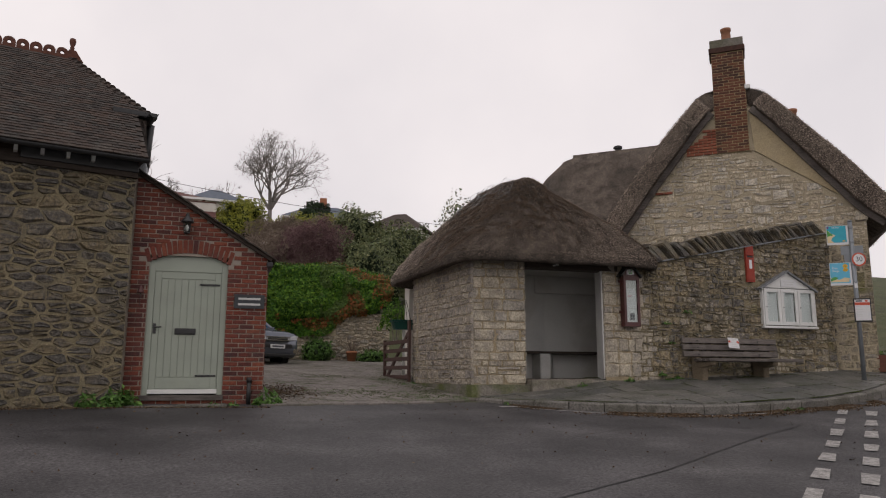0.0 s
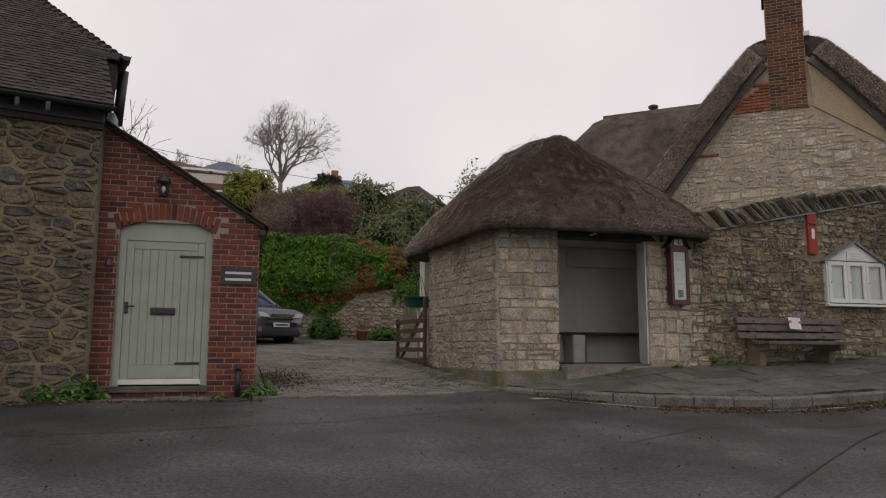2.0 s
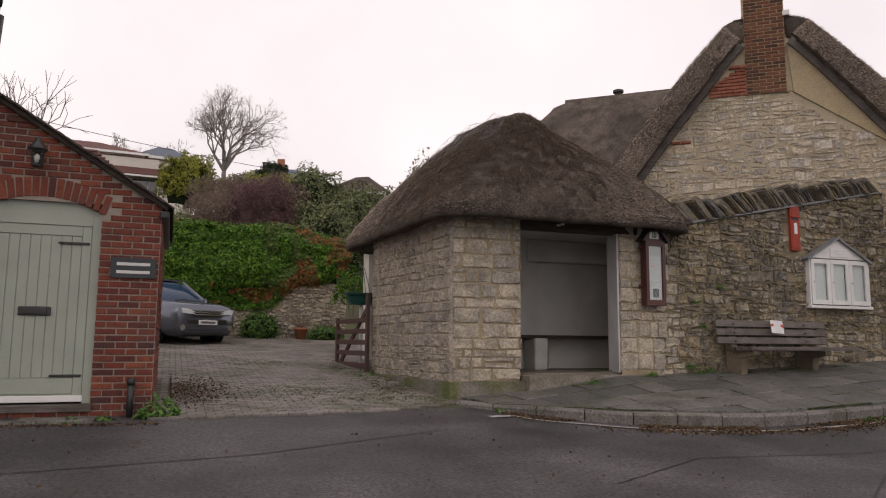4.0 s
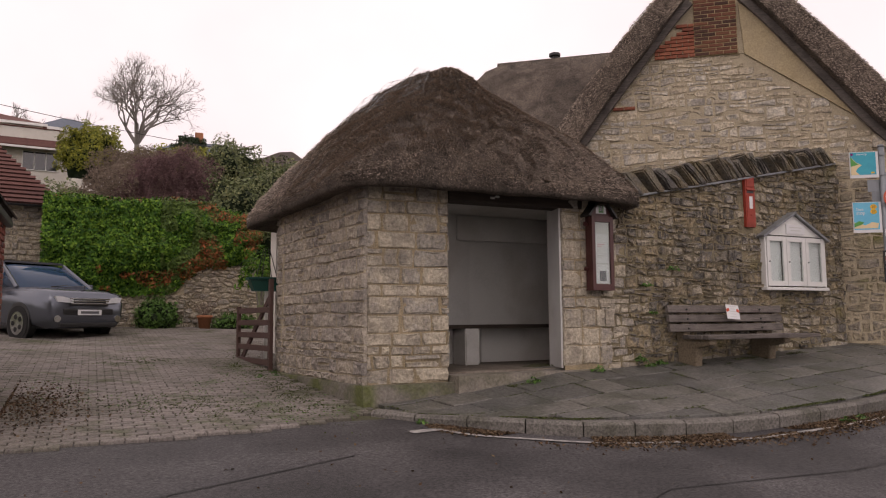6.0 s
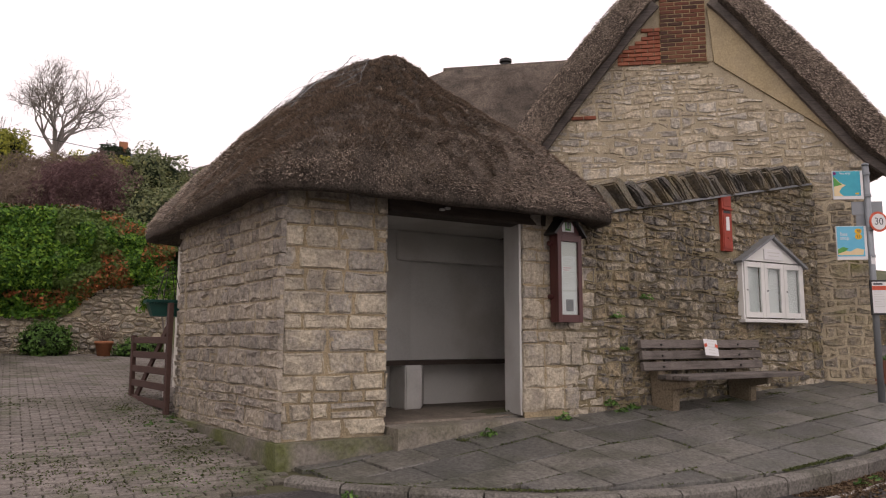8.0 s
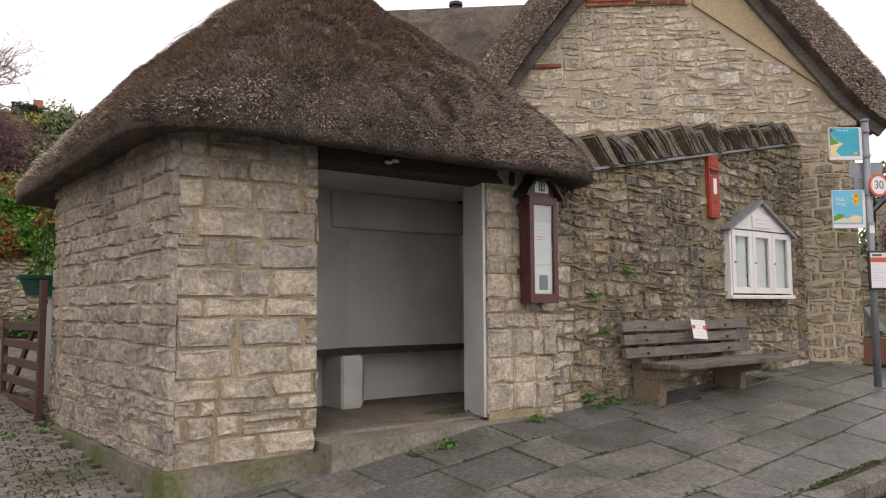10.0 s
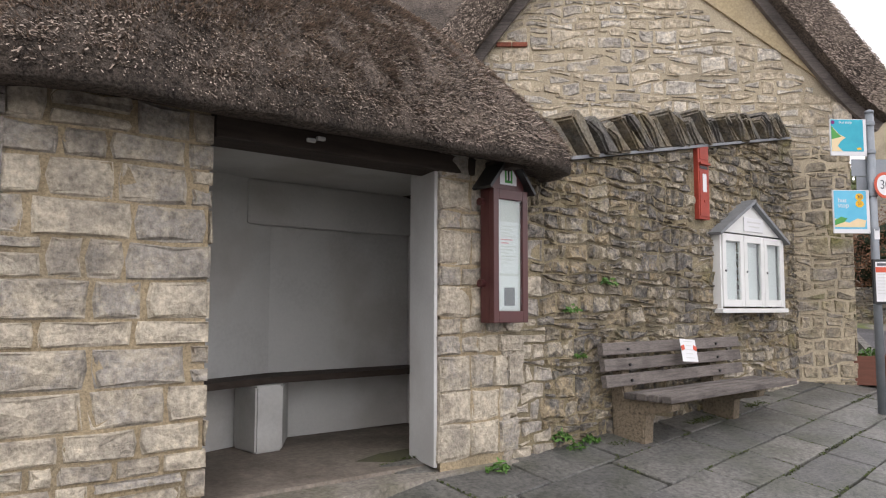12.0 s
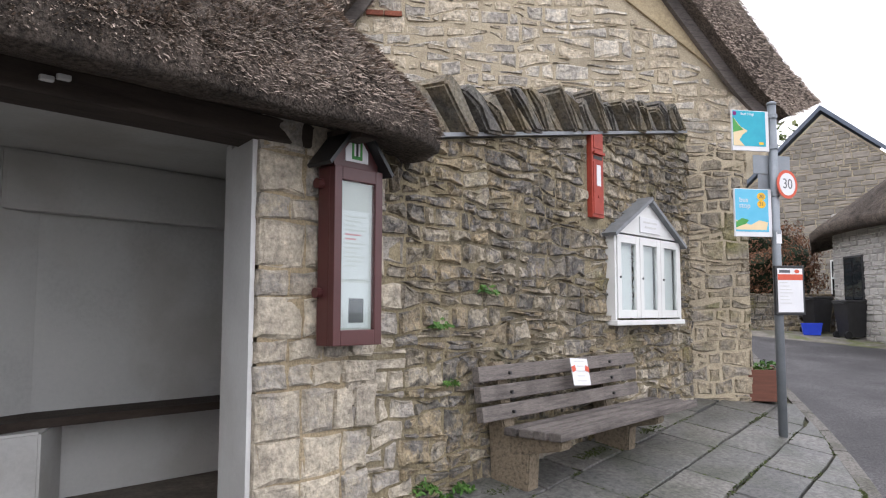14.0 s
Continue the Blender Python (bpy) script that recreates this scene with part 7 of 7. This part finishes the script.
# axes: x along the front, y away up the hill, z is height
part("upper_wall", box(-14, 0.9, 12.6, -0.6, 7, 14.5), M_render, villa, "white-rendered upper storey")
bm = bmesh.new()
v = [bm.verts.new(p) for p in ((-14.5, 0.3, 14.42), (-0.35, 0.3, 14.42), (-0.35, 7.5, 14.42), (-14.5, 7.5, 14.42), (-3.6, 3.9, 15.75), (-14.5, 3.9, 15.75))]
for f in ((0, 1, 4, 5), (1, 2, 4), (2, 3, 5, 4), (3, 0, 5), (3, 2, 1, 0)): bm.faces.new([v[i] for i in f])
part("roof", bm, M_redtile, villa, "low brown tiled roof")
part("fascia", box(-14.5, 0.24, 14.26, -0.33, 0.3, 14.42), M_whitepaint, villa)
part("balcony_wall", box(-14, -1.2, 13.0, 0.3, -1.0, 13.72, 0.02), M_render, villa, "white balcony parapet")
part("balcony_coping", box(-14, -1.26, 13.72, 0.34, -0.94, 13.78, 0.02), M_redtile, villa)
part("balcony_floor", box(-14, -1.0, 12.7, 0.3, 0.9, 12.98), M_render, villa)
part("pent_roof", prism([(-2.0, 12.4), (-2.0, 12.5), (-1.15, 13.1), (-1.15, 12.98)], (1, 0, 0), -14, 0.95, u=(0, 1, 0)), M_redtile, villa, "brown tiled pent roof")
part("pent_fascia", box(-14, -2.05, 12.3, 0.97, -2.0, 12.42), M_whitepaint, villa)
part("lower_wall", box(-14, -1.2, 7.5, 0.9, 6, 12.7), M_render, villa, "white-rendered lower storey")
for x0, x1, y, z0, z1, bars in ((-2.35, -1.45, 0.9, 13.3, 14.3, 2), (-5.4, -3.9, 0.9, 13.3, 14.3, 2), (-1.65, 0.3, -1.2, 11.1, 12.3, 3), (-5.0, -2.4, -1.2, 11.1, 12.3, 3)):
    wn_ = part("window", box(x0, y - 0.08, z0, x1, y - 0.002, z1, 0.01), M_whitepaint, villa, "white framed window")
    step = (x1 - x0 - 0.06) / bars
    for i in range(bars):
        part("pane", box(x0 + 0.06 + i * step, y - 0.1, z0 + 0.06, x0 + (i + 1) * step, y - 0.08, z1 - 0.06), M_darkglass, wn_)
hill_house("slate_pavilion", "pale house under a blue slate pyramid roof", 0.55, 74, 16.2, 4.4, 4.2, 2.2, 1.5, 10, M_render, M_slateroof, [(0.2, 0.5, 1.8, 1.9)])
hill_house("hill_house", "distant house with a pale slate roof and orange chimney", 11.5, 78, 15.6, 8, 6, 2.6, 1.8, -8, M_render, M_slateroof, [(-1, 0.6, 1, 1.8)], True)
hill_house("hill_house", "distant dark-gabled house among the trees", 15.6, 64, 11.9, 6, 6, 2.4, 2.2, -35, M_render, M_tile, [(-1.5, 0.6, 1.5, 1.9)])
def hill_shrub(name, label, t_dir, dist, zc, rx, rz, count, size, material, seed, cat="shrub", slim=0.5, core=True, low=-0.5):
    x, y = t_dir
    return shrub(name, label, (x, y, zc), rx, rx * 0.8, rz, count, size, material, seed, cat, low=low, lump=0.35, slim=slim, core=core)
hill_shrub("golden_conifer", "golden-green conifer bush on the hillside", (2.1, 50), 0, 11.3, 1.55, 1.75, 4200, 0.12, M_green_yel, 11, "tree")
hill_shrub("golden_shrub", "yellow-green shrub on the hillside", (6.8, 55), 0, 11.6, 3.0, 1.6, 2600, 0.15, M_green_yel, 12)
hill_shrub("bare_shrub", "brown leafless shrub thicket", (5.6, 42), 0, 7.6, 2.7, 2.2, 9000, 0.16, M_twig, 13, slim=0.07, core=False)
hill_shrub("bare_shrub", "brown leafless shrub thicket", (3.2, 38), 0, 6.3, 2.2, 1.6, 6000, 0.15, M_twig, 14, slim=0.07, core=False)
hill_shrub("dark_evergreen", "dark evergreen tree on the hillside", (9.8, 50), 0, 10.2, 2.6, 2.5, 4200, 0.15, M_green_mid, 15, "tree")
hill_shrub("dark_evergreen", "dark evergreen tree on the hillside", (10.2, 41), 0, 7.4, 2.0, 1.9, 3600, 0.13, M_green_mid, 16, "tree")
hill_shrub("olive_shrub", "olive green shrub behind the hedge", (8.2, 36), 0, 6.0, 2.0, 1.7, 3600, 0.12, M_green_mid, 17)
hill_shrub("olive_shrub", "olive green shrub behind the hedge", (1.2, 34), 0, 5.3, 2.2, 1.3, 3600, 0.11, M_green_mid, 18)
hill_shrub("olive_shrub", "rounded dull green tree above the shelter roof", (13.6, 50), 0, 9.2, 2.3, 2.6, 4000, 0.15, M_green_mid, 19, "tree")
hill_shrub("olive_shrub", "dull green shrub bank", (-3.5, 40), 0, 6.2, 3.5, 2.0, 4000, 0.14, M_green_mid, 20)
hill_shrub("dark_evergreen", "dark far conifer clump", (10.4, 76), 0, 17.4, 1.6, 1.9, 1800, 0.22, M_conifer, 21, "tree")
hill_shrub("olive_shrub", "dull green shrub bank", (13.0, 34), 0, 5.2, 2.4, 2.0, 3600, 0.12, M_green_mid, 22)
hill_shrub("olive_shrub", "green tree crown rising behind the thatch", (16.5, 42), 0, 8.4, 3.0, 3.4, 4200, 0.15, M_green_mid, 23, "tree")
hill_shrub("golden_shrub", "yellow-green shrub on the hillside", (10.5, 62), 0, 13.0, 3.2, 1.5, 2200, 0.18, M_green_yel, 25)

def branch_tree(name, label, base, height, seed, spread=0.55, depth=6, r0=0.3, material=M_bark, droop=0.0, fan=4, category="tree"):
    """A leafless tree: tapered limbs that fork down to thin twigs."""
    rr = random.Random(seed)
    t = thing(name, label, category, pose(*base))
    trunk, twig = ([], []), ([], [])
    def limb(vf, a, b, ra, rb, n):
        vs, fs = vf
        d = (b - a).normalized()
        s = d.orthogonal().normalized()
        w = d.cross(s)
        k = len(vs)
        for p, q in ((a, ra), (b, rb)):
            vs.extend(p + (s * math.cos(6.2832 * i / n) + w * math.sin(6.2832 * i / n)) * q for i in range(n))
        fs.extend((k + i, k + (i + 1) % n, k + n + (i + 1) % n, k + n + i) for i in range(n))
    def grow(p, d, l, r, k):
        q = p + d * l
        limb(trunk if k < 2 else twig, p, q, r, r * 0.7, 7 if k < 2 else (4 if k < 4 else 3))
        if k >= depth: return
        m = 2 if k == 0 and fan < 5 else rr.choice((2, 3, 3)) if k < 3 else rr.choice((2, 3))
        if k == 0: m = fan
        for j in range(m):
            a = rr.uniform(0, 6.2832)
            s = d.orthogonal().normalized()
            w = d.cross(s)
            e = (d + (s * math.cos(a) + w * math.sin(a)) * spread * rr.uniform(0.6, 1.4) + Vector((0, 0, 0.12 - droop * (k > 1)))).normalized()
            grow(q, e, l * rr.uniform(0.62, 0.86), r * 0.62, k + 1)
    grow(Vector((0, 0, -0.5)), Vector((0, 0, 1)), height * 0.24, r0, 0)
    part("trunk", trunk, material, t)
    part("twig_spray", twig, material, t, kind="stuff")
    return t
branch_tree("bare_tree", "large leafless tree standing on the hilltop skyline", (6.2, 84, 17.2), 13.5, 3, depth=8, r0=0.34, spread=0.74, fan=6)
branch_tree("bare_tree", "small leafless tree behind the tiled building", (-3.6, 30, 3.0), 9.5, 8, depth=6, r0=0.16, spread=0.6)
for i, (x, y, z, h) in enumerate(((-1.5, 95, 20, 7), (2, 98, 20.5, 7.5), (-6, 92, 20, 7), (13, 92, 19, 6))):
    branch_tree("bare_tree", "distant leafless tree on the skyline", (x, y, z), h, 20 + i, depth=5, r0=0.16, spread=0.65)
hill_shrub("weeping_shrub", "purple-brown weeping leafless tree behind the hedge", (5.45, 37.5), 0, 7.2, 1.9, 1.75, 10000, 0.15, M_purple, 29, slim=0.05, core=False, low=-0.4)
hill_shrub("bare_shrub", "tan leafless brushwood on the slope", (4.4, 44), 0, 9.0, 2.0, 1.5, 7000, 0.16, M_twig, 30, slim=0.06, core=False)

# overhead cable across the hill
cable = thing("overhead_cable", "thin dark overhead cable across the hillside", "cable", pose(0, 0, 0))
bm = bmesh.new()
pts = [Vector((-20 + 60 * i / 24, 70 - 4 * i / 24, 21.5 - 6.2 * i / 24 - 1.6 * math.sin(math.pi * i / 24))) for i in range(25)]
rings = [[bm.verts.new(p + Vector((0, 0.03 * math.cos(t), 0.03 * math.sin(t)))) for t in (0, 2.09, 4.19)] for p in pts]
for p, q in zip(rings, rings[1:]):
    for i in range(3): bm.faces.new((p[i], p[(i + 1) % 3], q[(i + 1) % 3], q[i]))
part("wire", bm, M_blackpaint, cable)

# ---- lane beyond the cottage ----
lz = ground_z(30, 17)
def far_z(x, y): return ground_z(x, y)
fh = thing("stone_house", "grey stone house with a steep gable and slate roof", "house", pose(37.1, 17.3, 1.6, 0, 0, -92))
part("gable_wall", prism([(-4.6, -1), (4.6, -1), (4.6, 4.6), (0, 8.6), (-4.6, 4.6)], (0, 1, 0), 0, 0.4), M_mortar, fh)
rr = random.Random(17)
ps = rubble(9.2, 1.2, 8.4, 0.2, 0.42, 0.02, rr, wander=0.02, region=[(-0.8696, 1, 4.5), (0.8696, 1, 4.5 + 0.8696 * 9.2)])
lay(fh, "stone", ps, (-4.6, 0, 0), (1, 0, 0), (0, 0, 1), (0, -1, 0), mat("grey_house_stone", [(0.16, 0.145, 0.125), (0.26, 0.235, 0.2), (0.34, 0.3, 0.25)], vary=0.5, scale=4, fine=30, bump=0.4, coords="World"), 0.03, 0.01, most=240, r=rr)
for s in (-1, 1):
    part("roof_slope", prism([(0, 8.75), (s * 4.9, 4.4), (s * 4.9, 4.55), (0, 8.95)], (0, 1, 0), -0.12, 9), M_slateroof, fh, "slate roof slope")
part("chimney", box(-0.6 - 3.2, 1.2, 6.5, -2.6, 2.2, 9.6, 0.03), M_mortar, fh, "stone chimney stack")
for x, z, w, h in ((0.1, 1.4, 1.5, 1.4), (2.0, 4.4, 1.0, 0.6)):
    wd_ = part("window", box(x, -0.05, z, x + w, 0.05, z + h, 0.02), M_whitepaint, fh, "white casement window")
    for i in range(3):
        for j in range(2):
            part("pane", box(x + 0.06 + i * (w - 0.06) / 3, -0.065, z + 0.06 + j * (h - 0.06) / 2, x + (i + 1) * (w - 0.06) / 3, -0.052, z + (j + 1) * (h - 0.06) / 2), M_darkglass, wd_)
cot = thing("pale_cottage", "pale stone cottage with low thatched eaves", "cottage", pose(29.8, 15.25, far_z(29.8, 15.25), 0, 0, 225))
# axes: x along the front away from the lane corner, y inward
part("wall", box(0, 0, -1, 8, 5, 3.2), M_render, cot)
rr = random.Random(18)
M_pale = mat("pale_stone", [(0.3, 0.29, 0.27), (0.42, 0.4, 0.37), (0.5, 0.48, 0.44)], vary=0.5, scale=4, fine=30, bump=0.5, dist=0.02, coords="World")
lay(cot, "stone", rubble(6, -0.2, 3.6, 0.14, 0.3, 0.012, rr, wander=0.012), (0, 0, 0), (1, 0, 0), (0, 0, 1), (0, -1, 0), M_pale, 0.03, 0.01, most=250, r=rr)
bm = bmesh.new()
secs = []
for x, e, top in ((-0.9, 1.0, 0.0), (-0.5, 0.4, 0.35), (0.2, 0.1, 0.75), (1.5, 0, 1.6), (3.0, 0, 2.6), (8.5, 0, 2.9)):
    secs.append([bm.verts.new(p) for p in ((x, -0.55 + e * 0.4, 3.0 - e * 0.5 + 0.0), (x, -0.6 + e * 0.4, 3.25 - e * 0.5), (x, 0.8, 3.6 + top * 0.55), (x, 2.5, 3.7 + top), (x, 4.2, 3.6 + top * 0.55), (x, 5.6 - e * 0.4, 3.2), (x, 5.4 - e * 0.4, 3.0), (x, 2.5, 3.1))])
for p, q in zip(secs, secs[1:]):
    for i in range(8): bm.faces.new((p[i], p[(i + 1) % 8], q[(i + 1) % 8], q[i]))
bm.faces.new(secs[0]); bm.faces.new(secs[-1][::-1])
bmesh.ops.recalc_face_normals(bm, faces=bm.faces)
part("thatched_roof", bm, M_thatch, cot, "grey-brown thatch with rounded eaves", smooth=True)
w1 = part("window", box(0.55, -0.06, 1.0, 1.45, 0.03, 2.3, 0.02), M_blackpaint, cot, "dark framed window")
for a in (0.6, 1.02):
    part("pane", box(a, -0.075, 1.06, a + 0.38, -0.061, 2.24), M_darkglass, w1)
def wheelie(label, x, y, rot):
    z = far_z(x, y)
    t = thing("wheelie_bin", label, "bin", pose(x, y, z + 0.07, 0, 0, rot), group="bins by the lane")
    bm = bmesh.new()
    q = [bm.verts.new(p) for p in ((-0.22, -0.24, 0.04), (0.22, -0.24, 0.04), (0.22, 0.24, 0.04), (-0.22, 0.24, 0.04), (-0.29, -0.33, 0.98), (0.29, -0.33, 0.98), (0.29, 0.33, 0.98), (-0.29, 0.33, 0.98))]
    for f in ((3, 2, 1, 0), (0, 1, 5, 4), (1, 2, 6, 5), (2, 3, 7, 6), (3, 0, 4, 7), (4, 5, 6, 7)): bm.faces.new([q[i] for i in f])
    part("bin_body", bm, M_blackpaint, t)
    part("lid", box(-0.31, -0.36, 0.98, 0.31, 0.36, 1.06, 0.03), M_blackpaint, t)
    for s in (-1, 1): part("wheel", tube((s * 0.2, 0.28, 0.1), (s * 0.27, 0.28, 0.1), 0.1, n=14), M_rubber, t)
    part("handle", tube((-0.22, 0.38, 0.97), (0.22, 0.38, 0.97), 0.018, n=8), M_blackpaint, t)
wheelie("black wheelie bin standing on the lane verge", 28.7, 14.6, 50)
wheelie("black wheelie bin partly behind another", 29.5, 15.7, 55)
cr = thing("recycling_crate", "bright blue plastic recycling crate on the verge", "crate", pose(28.6, 15.6, far_z(28.6, 15.6) + 0.07, 0, 0, -70))
bm = bmesh.new()
q = [bm.verts.new(p) for p in ((-0.22, -0.15, 0), (0.22, -0.15, 0), (0.22, 0.15, 0), (-0.22, 0.15, 0), (-0.27, -0.19, 0.34), (0.27, -0.19, 0.34), (0.27, 0.19, 0.34), (-0.27, 0.19, 0.34), (-0.24, -0.16, 0.34), (0.24, -0.16, 0.34), (0.24, 0.16, 0.34), (-0.24, 0.16, 0.34), (-0.2, -0.13, 0.04), (0.2, -0.13, 0.04), (0.2, 0.13, 0.04), (-0.2, 0.13, 0.04))]
for f in ((3, 2, 1, 0), (0, 1, 5, 4), (1, 2, 6, 5), (2, 3, 7, 6), (3, 0, 4, 7), (4, 5, 9, 8), (5, 6, 10, 9), (6, 7, 11, 10), (7, 4, 8, 11), (8, 9, 13, 12), (9, 10, 14, 13), (10, 11, 15, 14), (11, 8, 12, 15), (12, 13, 14, 15)): bm.faces.new([q[i] for i in f])
part("crate_body", bm, M_bluecrate, cr)
part("crate_rim", box(-0.28, -0.2, 0.31, 0.28, -0.185, 0.345, 0.004), M_bluecrate, cr)
lane_wall = thing("lane_wall", "low grey stone wall along the lane", "wall", pose(26.8, 19.2, 0, 0, 0, -47), kind="structure")
lc = part("wall_core", box(0, 0, 0.8, 6.5, 0.4, 2.9), M_mortar_dark, lane_wall)
rr = random.Random(19)
lay(lc, "stone", rubble(6.5, 1.2, 2.95, 0.15, 0.32, 0.015, rr, wander=0.03), (0, 0, 0), (1, 0, 0), (0, 0, 1), (0, -1, 0), M_stone_grey, 0.04, 0.015, most=200, r=rr)
verge = setting("lane_pavement", grid(steps((26.5, 33, 1)), steps((12, 19, 1)), lambda x, y: ground_z(x, y) + (0.07 if x > 26.5 else -0.1)), M_concrete, "narrow grey footway beside the lane", "pavement")
shrub("beech_hedge", "russet-leaved beech hedge above the lane wall", (31.2, 17.6, 3.9), 1.9, 1.6, 1.3, 4200, 0.07, mat("russet_leaf", [(0.07, 0.035, 0.02), (0.14, 0.07, 0.04), (0.2, 0.11, 0.06)], vary=0.8, bump=0, coords="World"), 33, "hedge", low=-0.8)
shrub("woodland_tree", "hazy grey-green tree on the far slope", (62, 27, far_z(60, 27) + 5), 6, 6, 6, 3500, 0.4, M_green_mid, 50, "tree", low=-0.6)

# ---- weeds, moss and litter ----
def tuft(name, label, spots, seed, size=0.04, count=90, tall=0.16, spread=0.14):
    rr = random.Random(seed)
    for x, y, z in spots:
        t = thing(name, label, "weed", pose(x, y, z), group="weeds along the walls")
        pts = []
        for _ in range(count):
            a, d = rr.uniform(0, 6.28), spread * rr.random() ** 0.6
            pts.append((Vector((d * math.cos(a), d * math.sin(a) * 0.6, tall * rr.random() * (1.2 - d / spread))), (math.cos(a) * 0.5, math.sin(a) * 0.5, 1)))
        part("leaf_cluster", leaves(pts, size, rr, slim=0.35), M_weed, t, kind="stuff")
g = ground_z
tuft("weed", "green weed rooted at the foot of the wall", [(-0.72, 11.35, g(-0.7, 11.3)), (-0.45, 11.55, g(-0.4, 11.5)), (-0.55, 11.42, g(-0.5, 11.4) + 0.05), (-1.0, 11.3, g(-1, 11.3)), (1.65, 11.68, g(1.6, 11.6)), (1.5, 11.6, g(1.5, 11.6))], 3, 0.055, 110, 0.26, 0.17)
tuft("weed", "small green weed rooted in a joint", [(0.75, 11.42, g(0.7, 11.4)), (1.05, 11.55, g(1, 11.5)), (4.95, 15.2, g(5, 15.2)), (5.0, 15.5, g(5, 15.5)), (4.7, 15.1, g(4.7, 15)), (9.75, 12.66, pave_z(9.7, 12.6)), (10.0, 12.7, pave_z(10, 12.7)), (9.6, 12.68, pave_z(9.6, 12.7) + 0.08), (8.75, 12.55, pave_z(8.7, 12.5) + 0.02), (7.6, 12.4, pave_z(7.6, 12.4)), (5.75, 11.7, g(5.7, 11.7)), (10.4, 10.12, g(10.4, 10.1)), (10.7, 10.15, g(10.7, 10.1)), (9.9, 12.75, 1.9), (10.35, 12.76, 2.55), (9.8, 12.72, 2.3)], 4, 0.03, 60, 0.08, 0.11)
rr = random.Random(23)
moss = []
for a, b in slab_edges:
    for _ in range(int(70 * math.hypot(b[0] - a[0], b[1] - a[1]))):
        f = rr.random()
        x, y = a[0] + (b[0] - a[0]) * f + rr.gauss(0, 0.008), a[1] + (b[1] - a[1]) * f + rr.gauss(0, 0.008)
        if noise.noise((x * 1.6, y * 1.6, 9)) < 0.08: continue
        moss.append((Vector((x, y, pave_z(x, y) + 0.001)), (0, 0, 1)))
for i in range(5000):
    x = rr.uniform(5.6, 13.5)
    y = kerb_y(x) + 0.16 + rr.gauss(0, 0.014)
    if noise.noise((x * 1.5, y * 1.5, 9)) > 0.0: moss.append((Vector((x, y, pave_z(x, y) + 0.002)), (0, 0, 1)))
for i in range(3500):
    x = rr.uniform(6.55, 13.5)
    y = 12.48 + 0.06 * max(0, x - 8.9) - 0.06 * (x < 8.3) + rr.gauss(0, 0.03)
    if noise.noise((x * 1.9, y, 3)) > 0.05: moss.append((Vector((x, y, pave_z(x, y) + 0.004)), (0, 0, 1)))
for cx, cy, sx, sy, k in ((3.1, 17.1, 0.5, 0.3, 900), (3.5, 13.3, 0.55, 0.35, 1500), (4.75, 16.2, 0.25, 0.8, 1500), (4.85, 14.0, 0.18, 0.9, 1700), (4.2, 12.6, 0.5, 0.2, 700)):
    for i in range(k):
        x, y = rr.gauss(cx, sx), rr.gauss(cy, sy)
        if noise.noise((x * 5, y * 5, 2)) < -0.1: continue
        moss.append((Vector((x, y, g(x, y) + 0.043)), (0, 0, 1)))
M_moss = mat("olive_moss", [(0.035, 0.045, 0.015), (0.065, 0.085, 0.025), (0.1, 0.115, 0.04)], vary=0.7, scale=3, fine=20, bump=0, coords="World")
tagged(part("moss_tufts", leaves(moss, 0.013, rr, 1.0), M_moss, None), "moss and tiny grasses in the paving joints", "moss", kind="stuff")
drift = []
for i in range(15000):
    x = rr.uniform(5.7, 13.0)
    d = abs(rr.gauss(0, 0.2))
    y = kerb_y(x) - 0.05 - d - (0.25 * max(0, noise.noise((x * 1.3, 0, 4))) if rr.random() < 0.4 else 0)
    if noise.noise((x * 1.1, y * 2, 6)) < -0.15: continue
    drift.append((Vector((x, y, g(x, y) + 0.016 + 0.012 * rr.random())), (0, 0, 1)))
for i in range(350):
    x, y = rr.uniform(-3, 12), rr.uniform(6, 11.4)
    if y > kerb_y(x) - 0.1 and x > 5.3: continue
    drift.append((Vector((x, y, g(x, y) + 0.018)), (0, 0, 1)))
for i in range(1500):
    x, y = rr.gauss(1.95, 0.3), rr.gauss(13.6, 0.7)
    drift.append((Vector((max(1.7, x), max(11.9, y), g(x, y) + 0.045)), (0, 0, 1)))
for i in range(1200):
    x = rr.uniform(-3, 1.6)
    drift.append((Vector((x, 11.25 + 0.27 * min(0, x + 0.6) - abs(rr.gauss(0, 0.09)) + (0.1 if x > -0.6 else 0), g(x, 11.3) + 0.018)), (0, 0, 1)))
tagged(part("leaf_litter", leaves(drift, 0.018, rr, 0.2), M_leaf_litter, None), "dead leaves and grit drifted along the kerb", "leaf litter", kind="stuff")
green2 = []
for i in range(5000):
    x, y = rr.uniform(1.8, 5.2), rr.uniform(12.0, 16.5)
    if noise.noise((x * 0.7, y * 0.7, 11)) + 0.3 * (abs(x - 4.7) < 0.5) < 0.22: continue
    y = 11.45 + 0.104 * round((y - 11.45) / 0.104) + 0.052
    green2.append((Vector((x, y, g(x, y) + 0.038)), (0, 0, 1)))
tagged(part("drive_moss", leaves(green2, 0.012, rr, 1.0), M_weed, None), "moss and weeds growing between the drive pavers", "moss", kind="stuff")
